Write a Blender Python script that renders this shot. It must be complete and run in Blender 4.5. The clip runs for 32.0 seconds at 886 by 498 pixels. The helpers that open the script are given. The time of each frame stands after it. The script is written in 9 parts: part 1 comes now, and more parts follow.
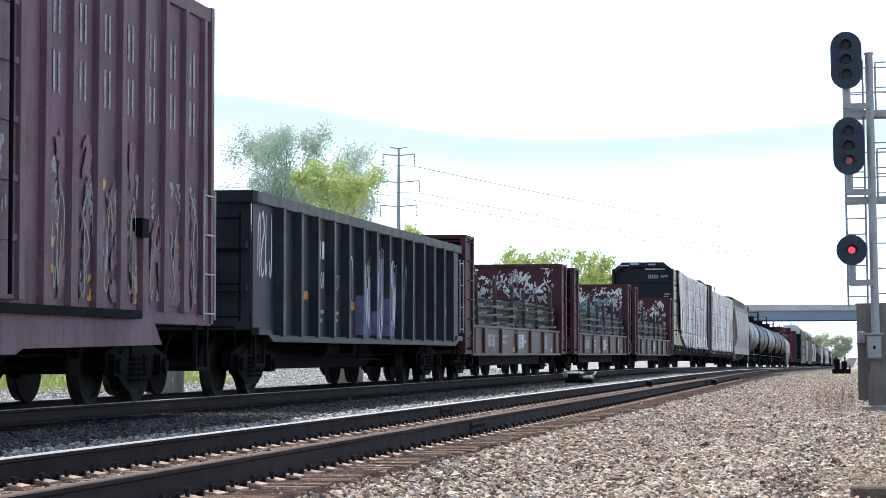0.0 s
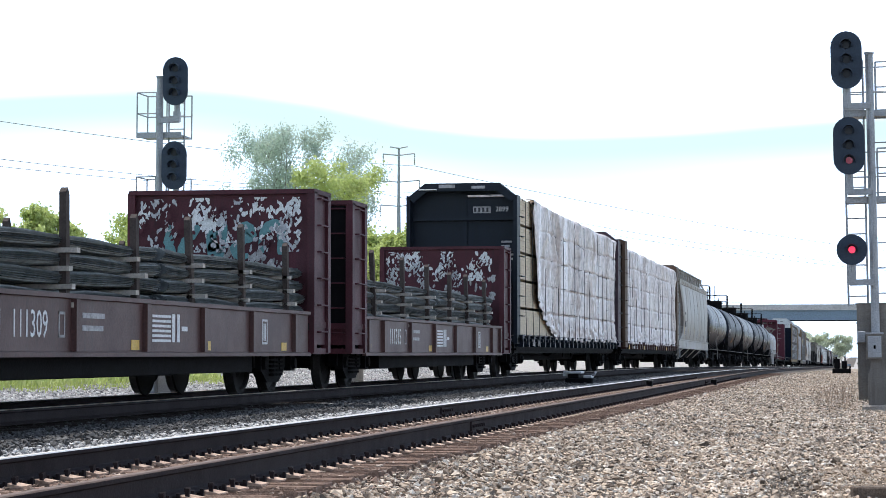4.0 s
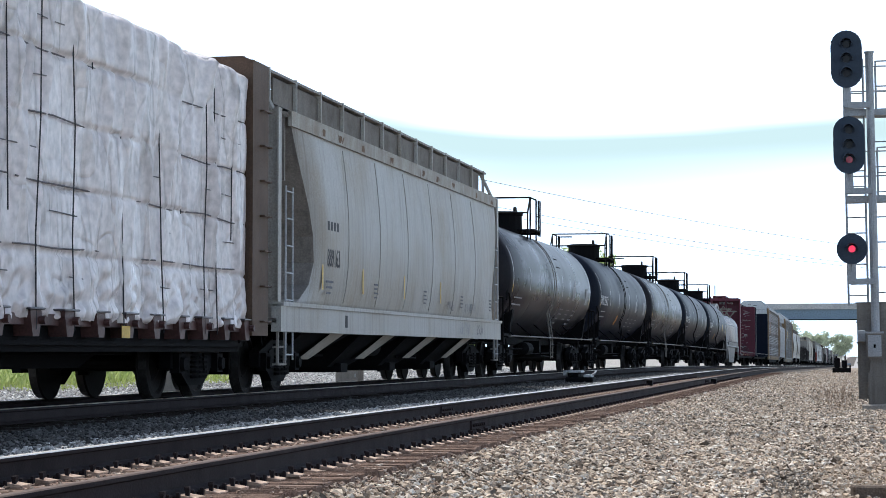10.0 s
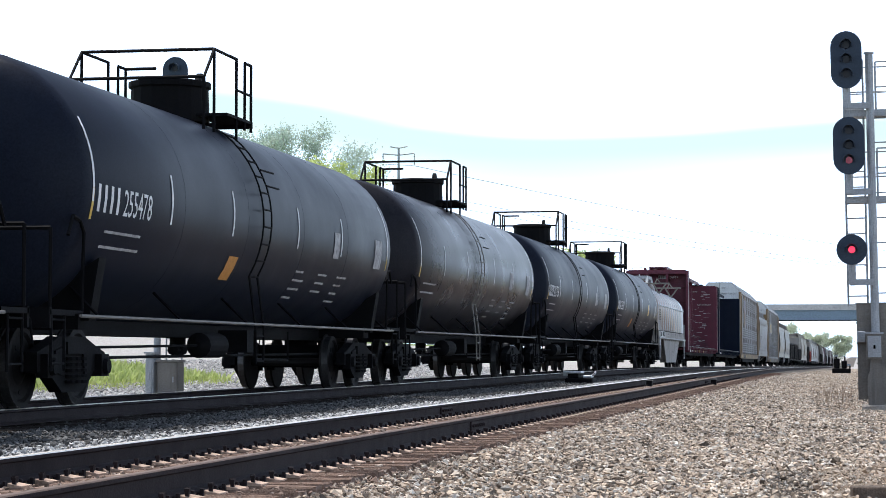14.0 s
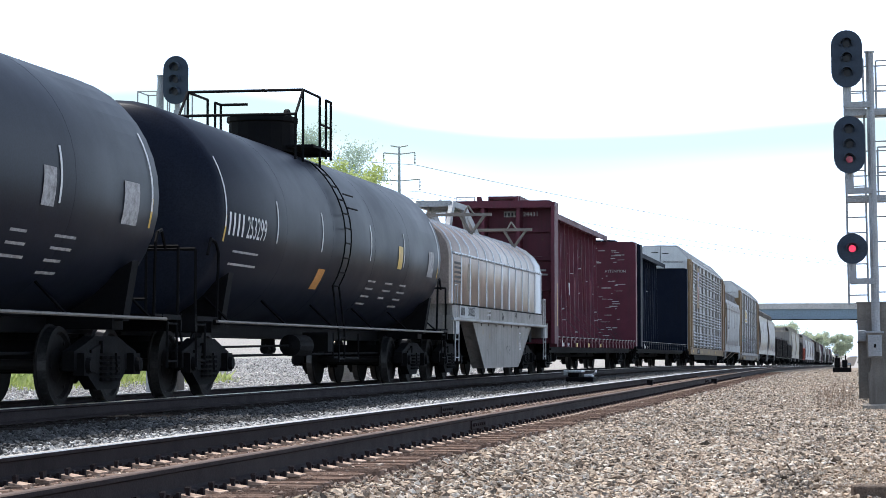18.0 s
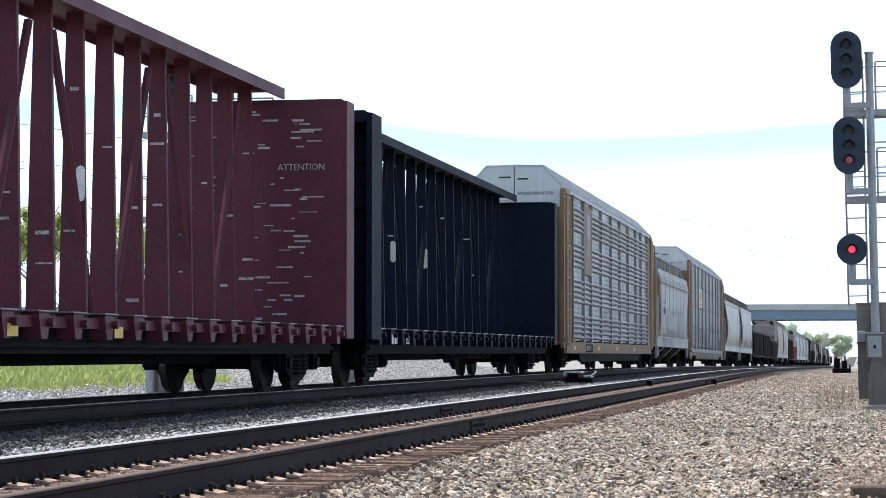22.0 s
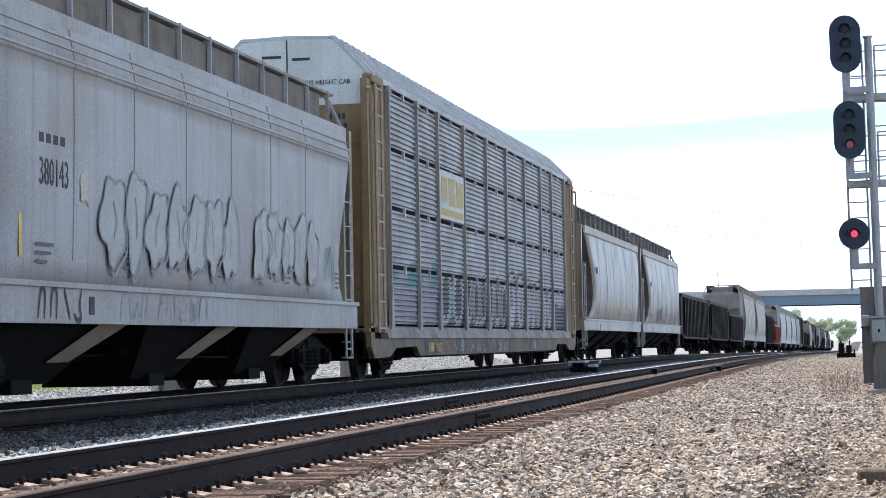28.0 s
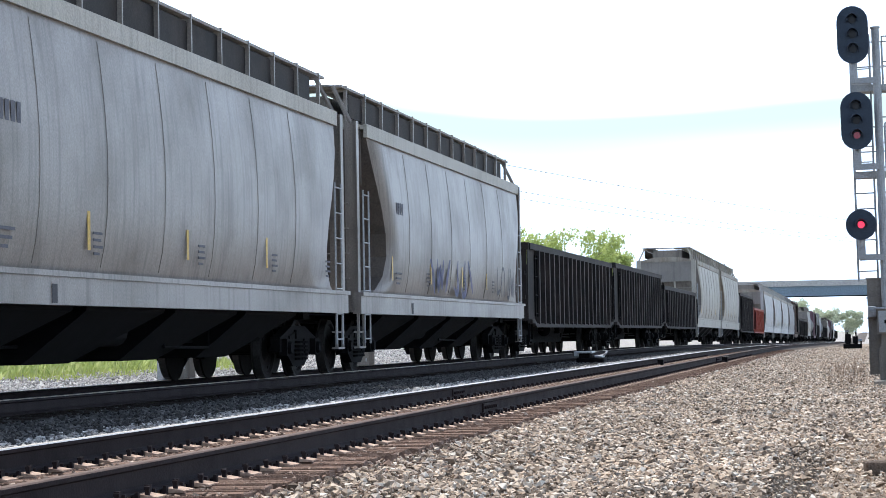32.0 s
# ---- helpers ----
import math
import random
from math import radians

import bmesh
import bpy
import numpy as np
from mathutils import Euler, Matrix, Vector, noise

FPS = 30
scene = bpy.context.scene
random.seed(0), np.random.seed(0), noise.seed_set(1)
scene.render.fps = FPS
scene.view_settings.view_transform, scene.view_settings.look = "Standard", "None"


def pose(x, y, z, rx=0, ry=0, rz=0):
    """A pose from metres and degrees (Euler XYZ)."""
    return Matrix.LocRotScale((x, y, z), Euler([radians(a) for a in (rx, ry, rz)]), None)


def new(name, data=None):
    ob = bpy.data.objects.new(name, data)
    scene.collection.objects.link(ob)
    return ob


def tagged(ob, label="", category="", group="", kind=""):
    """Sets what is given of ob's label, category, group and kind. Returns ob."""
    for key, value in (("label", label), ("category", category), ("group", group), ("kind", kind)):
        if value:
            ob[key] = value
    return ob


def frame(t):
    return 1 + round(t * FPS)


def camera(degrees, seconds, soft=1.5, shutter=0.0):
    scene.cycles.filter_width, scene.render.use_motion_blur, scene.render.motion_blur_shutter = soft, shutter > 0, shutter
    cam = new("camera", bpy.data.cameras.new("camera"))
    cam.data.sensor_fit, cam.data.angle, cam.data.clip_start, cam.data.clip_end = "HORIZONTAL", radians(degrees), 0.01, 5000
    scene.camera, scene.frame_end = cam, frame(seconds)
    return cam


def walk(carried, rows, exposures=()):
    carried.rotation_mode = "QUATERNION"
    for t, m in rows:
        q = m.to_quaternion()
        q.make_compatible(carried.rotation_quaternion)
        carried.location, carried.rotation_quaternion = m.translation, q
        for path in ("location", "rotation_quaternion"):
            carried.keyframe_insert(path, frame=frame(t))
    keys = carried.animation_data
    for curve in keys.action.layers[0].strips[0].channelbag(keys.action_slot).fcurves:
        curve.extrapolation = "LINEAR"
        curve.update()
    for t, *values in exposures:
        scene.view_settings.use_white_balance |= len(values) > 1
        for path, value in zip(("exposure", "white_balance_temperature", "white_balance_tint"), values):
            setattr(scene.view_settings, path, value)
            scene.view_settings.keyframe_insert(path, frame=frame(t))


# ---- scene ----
cam = camera(22.36, 32.0, soft=0.8)
EYE = (0.0, 0.0, 0.61)
VIEWS = (
    (0, 92.674, 0.000, 10.487),
    (0.5, 92.677, 0.001, 10.485),
    (1, 92.680, 0.001, 10.485),
    (1.5, 92.674, 0.000, 10.490),
    (2, 92.671, -0.001, 10.507),
    (2.5, 92.657, -0.000, 10.502),
    (3, 92.663, -0.000, 10.502),
    (3.5, 92.665, 0.000, 10.490),
    (5.5, 92.668, -0.000, 10.496),
    (6, 92.657, 0.001, 10.485),
    (6.5, 92.668, 0.002, 10.445),
    (7, 92.677, 0.002, 10.459),
    (7.5, 92.677, 0.002, 10.451),
    (8, 92.671, 0.002, 10.454),
    (8.5, 92.662, 0.003, 10.437),
    (9, 92.634, 0.002, 10.453),
    (9.5, 92.657, 0.002, 10.454),
    (10, 92.645, 0.000, 10.493),
    (10.5, 92.671, 0.000, 10.488),
    (11, 92.654, -0.000, 10.502),
    (11.5, 92.662, 0.000, 10.493),
    (12, 92.657, 0.000, 10.493),
    (12.5, 92.648, -0.000, 10.502),
    (13, 92.657, -0.000, 10.502),
    (13.5, 92.662, 0.000, 10.487),
    (14, 92.662, 0.000, 10.487),
    (14.5, 92.657, 0.001, 10.485),
    (16.5, 92.645, -0.000, 10.496),
    (17, 92.657, 0.000, 10.496),
    (17.5, 92.657, 0.001, 10.487),
    (18, 92.637, -0.000, 10.501),
    (18.5, 92.651, -0.000, 10.499),
    (19, 92.657, -0.000, 10.502),
    (20, 92.657, 0.000, 10.490),
    (21, 92.657, 0.000, 10.490),
    (22, 92.657, 0.000, 10.490),
    (23, 92.662, 0.000, 10.493),
    (24, 92.657, -0.000, 10.502),
    (25, 92.663, -0.000, 10.502),
    (25.5, 92.674, 0.001, 10.485),
    (27.5, 92.681, 0.605, 10.459),
    (28, 92.460, 1.097, 10.601),
    (28.5, 92.317, 1.034, 10.682),
    (29, 92.246, 0.993, 10.717),
    (29.5, 92.206, 0.988, 10.748),
    (30, 92.207, 1.018, 10.763),
    (31, 92.217, 1.028, 10.766),
    (32, 92.210, 0.973, 10.764),
)
EXPOSURES = ((0, 0.14, 6350, 10), (3.5, 0.10, 6350, 10), (5.5, 0.0, 6300, 9), (7, -0.10, 6250, 8), (9.5, -0.12, 6250, 8), (11, -0.04, 6280, 8), (13, 0.08, 6350, 10),
             (17, 0.12, 6350, 10), (24, 0.12, 6350, 10), (25.5, 0.14, 6350, 10), (28, 0.20, 6300, 10), (32, 0.18, 6300, 10))
walk(cam, [(t, pose(*EYE, rx, ry, rz)) for t, rx, ry, rz in VIEWS], EXPOSURES)

# ---- light ----
SUN = Vector((-0.29, 0.24, 0.88)).normalized()
scene.view_settings.exposure = 0.0
sun = new("sun", bpy.data.lights.new("sun", "SUN"))
sun.data.energy, sun.data.angle, sun.data.color = 4.8, radians(0.6), (1.0, 0.965, 0.92)
sun.rotation_euler = (-SUN).to_track_quat("-Z", "Y").to_euler()
world = bpy.data.worlds.new("sky")
scene.world = world
world.use_nodes = True
wn, wl = world.node_tree.nodes, world.node_tree.links
wn.clear()
sky = wn.new("ShaderNodeTexSky")
sky.sky_type, sky.sun_disc = "NISHITA", False
sky.sun_elevation, sky.sun_rotation = math.asin(SUN.z), math.atan2(SUN.x, SUN.y)
sky.air_density, sky.dust_density, sky.ozone_density = 1.0, 1.5, 1.2
coord = wn.new("ShaderNodeTexCoord")
smap = wn.new("ShaderNodeMapping")
smap.inputs["Scale"].default_value = (2.0, 2.0, 26.0)
smap.inputs["Location"].default_value = (0.9, 0.2, 0.35)
cloud = wn.new("ShaderNodeTexNoise")
cloud.inputs["Scale"].default_value, cloud.inputs["Detail"].default_value, cloud.inputs["Roughness"].default_value = 1.3, 3.0, 0.42
ramp = wn.new("ShaderNodeMapRange")
ramp.inputs["From Min"].default_value, ramp.inputs["From Max"].default_value = 0.30, 0.42
ramp.inputs["To Min"].default_value = 0.9
# thin white haze low down, blue breaking through higher up
sep = wn.new("ShaderNodeSeparateXYZ")
haze = wn.new("ShaderNodeMapRange")
haze.inputs["From Min"].default_value, haze.inputs["From Max"].default_value = 0.16, 0.42
haze.inputs["To Min"].default_value, haze.inputs["To Max"].default_value = 1.0, 0.10
both = wn.new("ShaderNodeMath")
both.operation = "MULTIPLY"
bg_sky, bg_cloud, wmix, wout = (wn.new("ShaderNodeBackground"), wn.new("ShaderNodeBackground"),
                                wn.new("ShaderNodeMixShader"), wn.new("ShaderNodeOutputWorld"))
bg_sky.inputs["Strength"].default_value = 0.125
bg_cloud.inputs["Strength"].default_value = 1.75
wl.new(coord.outputs["Generated"], smap.inputs["Vector"])
wl.new(coord.outputs["Generated"], sep.inputs["Vector"])
wl.new(sep.outputs["Z"], haze.inputs["Value"])
# a long pale cyan gap in the cloud, low over the line: its upper edge dips and rises along the horizon
along, rim = wn.new("ShaderNodeMapRange"), wn.new("ShaderNodeValToRGB")
along.inputs["From Min"].default_value, along.inputs["From Max"].default_value = -0.40, 0.06
wl.new(sep.outputs["X"], along.inputs["Value"])
rim.color_ramp.interpolation = "B_SPLINE"
RIM = ((0.0, 0.57), (0.20, 0.605), (0.30, 0.585), (0.42, 0.53), (0.55, 0.485), (0.70, 0.495), (0.86, 0.53), (1.0, 0.54))
for k in range(len(RIM) - 2):
    rim.color_ramp.elements.new(0.1 + 0.1 * k)
for e, (p, v) in zip(rim.color_ramp.elements, RIM):
    e.position, e.color = p, (v, v, v, 1)
wl.new(along.outputs["Result"], rim.inputs["Fac"])
wave = wn.new("ShaderNodeMath")
wave.operation = "MULTIPLY_ADD"
wave.inputs[1].default_value, wave.inputs[2].default_value = 0.022, -0.011
wl.new(cloud.outputs["Fac"], wave.inputs[0])
edge_z = wn.new("ShaderNodeMath")
edge_z.operation = "MULTIPLY_ADD"
edge_z.inputs[1].default_value = 0.2
wl.new(rim.outputs["Color"], edge_z.inputs[0])
wl.new(wave.outputs[0], edge_z.inputs[2])
depth = wn.new("ShaderNodeMath")
depth.operation = "SUBTRACT"
wl.new(edge_z.outputs[0], depth.inputs[0])
wl.new(sep.outputs["Z"], depth.inputs[1])
edge, low, gap, tint = wn.new("ShaderNodeMapRange"), wn.new("ShaderNodeMapRange"), wn.new("ShaderNodeMath"), wn.new("ShaderNodeMix")
edge.interpolation_type = low.interpolation_type = "SMOOTHSTEP"
edge.inputs["From Min"].default_value, edge.inputs["From Max"].default_value = -0.002, 0.005
low.inputs["From Min"].default_value, low.inputs["From Max"].default_value = 0.010, 0.038
low.inputs["To Min"].default_value, low.inputs["To Max"].default_value = 1.0, 0.0
gap.operation = "MULTIPLY"
tint.data_type = "RGBA"
tint.inputs["A"].default_value, tint.inputs["B"].default_value = (0.80, 0.97, 1.22, 1), (0.425, 0.55, 0.565, 1)
wl.new(depth.outputs[0], edge.inputs["Value"])
wl.new(depth.outputs[0], low.inputs["Value"])
wl.new(edge.outputs["Result"], gap.inputs[0])
wl.new(low.outputs["Result"], gap.inputs[1])
wl.new(gap.outputs[0], tint.inputs["Factor"])
wl.new(tint.outputs["Result"], bg_cloud.inputs["Color"])
wl.new(smap.outputs["Vector"], cloud.inputs["Vector"])
wl.new(cloud.outputs["Fac"], ramp.inputs["Value"])
wl.new(ramp.outputs["Result"], both.inputs[0])
wl.new(haze.outputs["Result"], both.inputs[1])
wl.new(sky.outputs["Color"], bg_sky.inputs["Color"])
wl.new(both.outputs["Value"], wmix.inputs["Fac"])
wl.new(bg_sky.outputs["Background"], wmix.inputs[1])
wl.new(bg_cloud.outputs["Background"], wmix.inputs[2])
wl.new(wmix.outputs["Shader"], wout.inputs["Surface"])

# ---- materials ----
def hexa(c):
    return (*c, 1.0)


def paint(name, base, other=None, rough=0.55, metal=0.0, scale=2.0, fine=40.0, bump=0.15, wear=0.35, rust=None, rust_at=0.62,
          streak=0.0, spec=0.22):
    """A painted, stained or rusty surface: two tones at a broad scale, fine grain, rust patches, downward streaks and relief."""
    m = bpy.data.materials.new(name)
    m.use_nodes = True
    n, l = m.node_tree.nodes, m.node_tree.links
    b = n["Principled BSDF"]
    tc = n.new("ShaderNodeTexCoord")
    info = n.new("ShaderNodeObjectInfo")
    shift = n.new("ShaderNodeVectorMath")
    shift.operation = "MULTIPLY_ADD"
    shift.inputs[1].default_value = (1, 1, 1)
    l.new(tc.outputs["Object"], shift.inputs[0])
    l.new(info.outputs["Random"], shift.inputs[2])
    big = n.new("ShaderNodeTexNoise")
    big.inputs["Scale"].default_value, big.inputs["Detail"].default_value = scale, 6
    big.inputs["Roughness"].default_value = 0.62
    small = n.new("ShaderNodeTexNoise")
    small.inputs["Scale"].default_value, small.inputs["Detail"].default_value = fine, 3
    l.new(shift.outputs[0], big.inputs["Vector"])
    l.new(shift.outputs[0], small.inputs["Vector"])
    other = other or tuple(v * 0.6 for v in base)
    mix = n.new("ShaderNodeMix")
    mix.data_type = "RGBA"
    mix.inputs["A"].default_value, mix.inputs["B"].default_value = hexa(base), hexa(other)
    r = n.new("ShaderNodeMapRange")
    r.inputs["From Min"].default_value, r.inputs["From Max"].default_value = 0.42, 0.7
    r.inputs["To Max"].default_value = min(1.0, wear * 2)
    l.new(big.outputs["Fac"], r.inputs["Value"])
    l.new(r.outputs["Result"], mix.inputs["Factor"])
    col = mix.outputs["Result"]
    g = n.new("ShaderNodeMix")
    g.data_type, g.blend_type = "RGBA", "MULTIPLY"
    gr = n.new("ShaderNodeMapRange")
    gr.inputs["From Min"].default_value, gr.inputs["From Max"].default_value = 0.25, 0.75
    gr.inputs["To Min"].default_value, gr.inputs["To Max"].default_value = 0.72, 1.18
    l.new(small.outputs["Fac"], gr.inputs["Value"])
    g.inputs["Factor"].default_value = 1.0
    l.new(col, g.inputs["A"])
    l.new(gr.outputs["Result"], g.inputs["B"])
    col = g.outputs["Result"]
    if streak:
        mp = n.new("ShaderNodeMapping")
        mp.inputs["Scale"].default_value = (9, 9, 0.35)
        sn = n.new("ShaderNodeTexNoise")
        sn.inputs["Scale"].default_value, sn.inputs["Detail"].default_value = 1.0, 5
        l.new(shift.outputs[0], mp.inputs["Vector"])
        l.new(mp.outputs["Vector"], sn.inputs["Vector"])
        sr = n.new("ShaderNodeMapRange")
        sr.inputs["From Min"].default_value, sr.inputs["From Max"].default_value = 0.5, 0.72
        sr.inputs["To Max"].default_value = streak
        l.new(sn.outputs["Fac"], sr.inputs["Value"])
        s = n.new("ShaderNodeMix")
        s.data_type = "RGBA"
        s.inputs["B"].default_value = hexa(tuple(v * 0.35 + 0.03 * min(1.0, max(base) / 0.15) for v in other))
        l.new(sr.outputs["Result"], s.inputs["Factor"])
        l.new(col, s.inputs["A"])
        col = s.outputs["Result"]
    if rust:
        rn = n.new("ShaderNodeTexNoise")
        rn.inputs["Scale"].default_value, rn.inputs["Detail"].default_value = scale * 1.7, 8
        rn.inputs["Roughness"].default_value = 0.7
        l.new(shift.outputs[0], rn.inputs["Vector"])
        rr = n.new("ShaderNodeMapRange")
        rr.inputs["From Min"].default_value, rr.inputs["From Max"].default_value = rust_at, rust_at + 0.07
        l.new(rn.outputs["Fac"], rr.inputs["Value"])
        rm = n.new("ShaderNodeMix")
        rm.data_type = "RGBA"
        rm.inputs["B"].default_value = hexa(rust)
        l.new(rr.outputs["Result"], rm.inputs["Factor"])
        l.new(col, rm.inputs["A"])
        col = rm.outputs["Result"]
    l.new(col, b.inputs["Base Color"])
    b.inputs["Metallic"].default_value = metal
    b.inputs["Specular IOR Level"].default_value = spec
    ro = n.new("ShaderNodeMapRange")
    ro.inputs["To Min"].default_value, ro.inputs["To Max"].default_value = max(0.05, rough - 0.12), min(1.0, rough + 0.15)
    l.new(big.outputs["Fac"], ro.inputs["Value"])
    l.new(ro.outputs["Result"], b.inputs["Roughness"])
    if bump:
        bp = n.new("ShaderNodeBump")
        bp.inputs["Strength"].default_value, bp.inputs["Distance"].default_value = bump, 0.02
        l.new(small.outputs["Fac"], bp.inputs["Height"])
        l.new(bp.outputs["Normal"], b.inputs["Normal"])
    return m


M = {}
M["gravel"] = paint("gravel", (0.42, 0.37, 0.32), (0.22, 0.19, 0.165), rough=0.9, scale=9, fine=55, bump=1.0, wear=0.5, spec=0.2)
M["rail"] = paint("rail_steel", (0.026, 0.019, 0.020), (0.016, 0.012, 0.013), rough=0.75, scale=3, fine=60, spec=0.1)
M["railhead"] = paint("polished_rail_head", (0.80, 0.73, 0.64), (0.62, 0.55, 0.48), rough=0.40, metal=1.0, scale=5, bump=0.03, wear=0.3)
M["tie"] = paint("weathered_tie_wood", (0.245, 0.16, 0.118), (0.085, 0.056, 0.043), rough=0.85, scale=6, fine=70, bump=0.6)
# ties of the main track are darker than those of the near one
M["darktie"] = paint("dark_tie_wood", (0.045, 0.036, 0.032), (0.025, 0.021, 0.019), rough=0.8, scale=6, fine=70, bump=0.5, spec=0.15)
M["offcutwood"] = paint("grey_brown_weathered_timber", (0.15, 0.115, 0.09), (0.08, 0.062, 0.05), rough=0.9, scale=6, fine=60, bump=0.6, spec=0.1)
M["tanconcrete"] = paint("weathered_tan_concrete", (0.37, 0.33, 0.28), (0.25, 0.22, 0.19), rough=0.9, scale=3, fine=40, bump=0.6, spec=0.15)
M["black"] = paint("black_car_paint", (0.022, 0.024, 0.03), (0.035, 0.034, 0.036), rough=0.42, scale=1.5, wear=0.4, bump=0.05)
M["maroon"] = paint("maroon_car_paint", (0.185, 0.108, 0.130), (0.12, 0.068, 0.085), rough=0.6, scale=1.0, wear=0.45, streak=0.5)
M["maroonpale"] = paint("sun_bleached_maroon_paint", (0.24, 0.15, 0.16), (0.17, 0.10, 0.11), rough=0.7, scale=3, wear=0.5, bump=0.02)
M["red"] = paint("oxide_red_car_paint", (0.0736, 0.0192, 0.0264), (0.044, 0.0144, 0.02), rough=0.55, scale=1.2, streak=0.45)
M["concrete"] = paint("bridge_concrete", (0.48, 0.47, 0.46), (0.38, 0.37, 0.36), rough=0.85, scale=0.2, fine=3)
M["steelblue"] = paint("blue_grey_girder_paint", (0.20, 0.27, 0.34), (0.16, 0.22, 0.28), rough=0.6, scale=0.3, fine=4)


def sheeting(name, base, other, rough, scales):
    """Thin crinkled white wrap: narrow upright creases, broad pale and mauve tones, dusty patches."""
    m = paint(name, base, other, rough=rough, scale=0.8, fine=9, bump=0.0, wear=0.5, spec=0.6)
    n, l = m.node_tree.nodes, m.node_tree.links
    b = n["Principled BSDF"]
    tc = n.new("ShaderNodeTexCoord")
    crease = []
    for sc, at, off in scales:
        mp, no, ab, mr = n.new("ShaderNodeMapping"), n.new("ShaderNodeTexNoise"), n.new("ShaderNodeMath"), n.new("ShaderNodeMapRange")
        mp.inputs["Scale"].default_value, mp.inputs["Location"].default_value = sc, (off, off, off)
        mp.inputs["Rotation"].default_value = (radians(6), 0, 0)
        no.inputs["Scale"].default_value, no.inputs["Detail"].default_value = 1.0, 1.5
        l.new(tc.outputs["Object"], mp.inputs["Vector"])
        l.new(mp.outputs["Vector"], no.inputs["Vector"])
        ab.operation = "SUBTRACT"
        ab.inputs[1].default_value = 0.5
        l.new(no.outputs["Fac"], ab.inputs[0])
        a2 = n.new("ShaderNodeMath")
        a2.operation = "ABSOLUTE"
        l.new(ab.outputs[0], a2.inputs[0])
        mr.inputs["From Min"].default_value, mr.inputs["From Max"].default_value = 0.0, at
        l.new(a2.outputs[0], mr.inputs["Value"])
        crease.append(mr.outputs["Result"])
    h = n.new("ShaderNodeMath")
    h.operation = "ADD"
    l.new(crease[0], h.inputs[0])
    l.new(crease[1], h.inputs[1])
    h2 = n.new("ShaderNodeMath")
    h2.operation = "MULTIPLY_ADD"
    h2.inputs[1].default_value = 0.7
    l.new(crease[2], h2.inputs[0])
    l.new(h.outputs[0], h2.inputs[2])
    bp = n.new("ShaderNodeBump")
    bp.inputs["Strength"].default_value, bp.inputs["Distance"].default_value = 0.7, 0.014
    l.new(h2.outputs[0], bp.inputs["Height"])
    l.new(bp.outputs["Normal"], b.inputs["Normal"])
    # dust hangs in upright bands
    big = next(q for q in n if q.type == "TEX_NOISE" and abs(q.inputs["Scale"].default_value - 0.8) < 1e-4)
    tall = n.new("ShaderNodeMapping")
    tall.inputs["Scale"].default_value = (1.6, 1.6, 0.35)
    l.new(tc.outputs["Object"], tall.inputs["Vector"])
    l.new(tall.outputs["Vector"], big.inputs["Vector"])
    # shade in the folds is put into the colour: darker along the creases
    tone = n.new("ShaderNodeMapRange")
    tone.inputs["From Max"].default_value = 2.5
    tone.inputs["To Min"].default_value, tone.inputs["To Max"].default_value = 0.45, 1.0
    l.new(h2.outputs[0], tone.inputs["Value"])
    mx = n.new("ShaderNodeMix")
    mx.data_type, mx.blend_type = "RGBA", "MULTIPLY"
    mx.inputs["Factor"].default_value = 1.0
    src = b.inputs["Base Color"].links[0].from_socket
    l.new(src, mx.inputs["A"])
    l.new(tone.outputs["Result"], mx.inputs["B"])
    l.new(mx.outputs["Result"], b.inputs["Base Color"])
    return m


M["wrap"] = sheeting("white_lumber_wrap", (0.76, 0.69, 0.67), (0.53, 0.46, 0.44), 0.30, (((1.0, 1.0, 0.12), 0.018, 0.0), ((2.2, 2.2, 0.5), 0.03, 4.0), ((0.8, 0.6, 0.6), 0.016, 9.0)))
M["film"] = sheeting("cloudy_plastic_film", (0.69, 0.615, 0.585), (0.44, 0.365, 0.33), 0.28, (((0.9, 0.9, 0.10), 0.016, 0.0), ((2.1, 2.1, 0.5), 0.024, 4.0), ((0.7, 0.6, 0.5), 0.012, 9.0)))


# ---- shape helpers ----
def box(bm, x0, x1, y0, y1, z0, z1, m=0):
    v = [bm.verts.new(p) for p in ((x0, y0, z0), (x1, y0, z0), (x1, y1, z0), (x0, y1, z0), (x0, y0, z1), (x1, y0, z1), (x1, y1, z1), (x0, y1, z1))]
    for q in ((3, 2, 1, 0), (4, 5, 6, 7), (0, 1, 5, 4), (1, 2, 6, 5), (2, 3, 7, 6), (3, 0, 4, 7)):
        bm.faces.new([v[i] for i in q]).material_index = m
    return v


def prism(bm, pts, y0, y1, m=0, cap=True):
    """A closed outline of (x, z) drawn out along y."""
    a = [bm.verts.new((x, y0, z)) for x, z in pts]
    b = [bm.verts.new((x, y1, z)) for x, z in pts]
    n = len(pts)
    for i in range(n):
        bm.faces.new((a[i], a[(i + 1) % n], b[(i + 1) % n], b[i])).material_index = m
    if cap:
        bm.faces.new(a[::-1]).material_index = m
        bm.faces.new(b).material_index = m


def plate(bm, pts, x0, x1, m=0):
    """A closed outline of (y, z) drawn out along x."""
    a = [bm.verts.new((x0, y, z)) for y, z in pts]
    b = [bm.verts.new((x1, y, z)) for y, z in pts]
    n = len(pts)
    for i in range(n):
        bm.faces.new((a[i], b[i], b[(i + 1) % n], a[(i + 1) % n])).material_index = m
    bm.faces.new(a).material_index = m
    bm.faces.new(b[::-1]).material_index = m


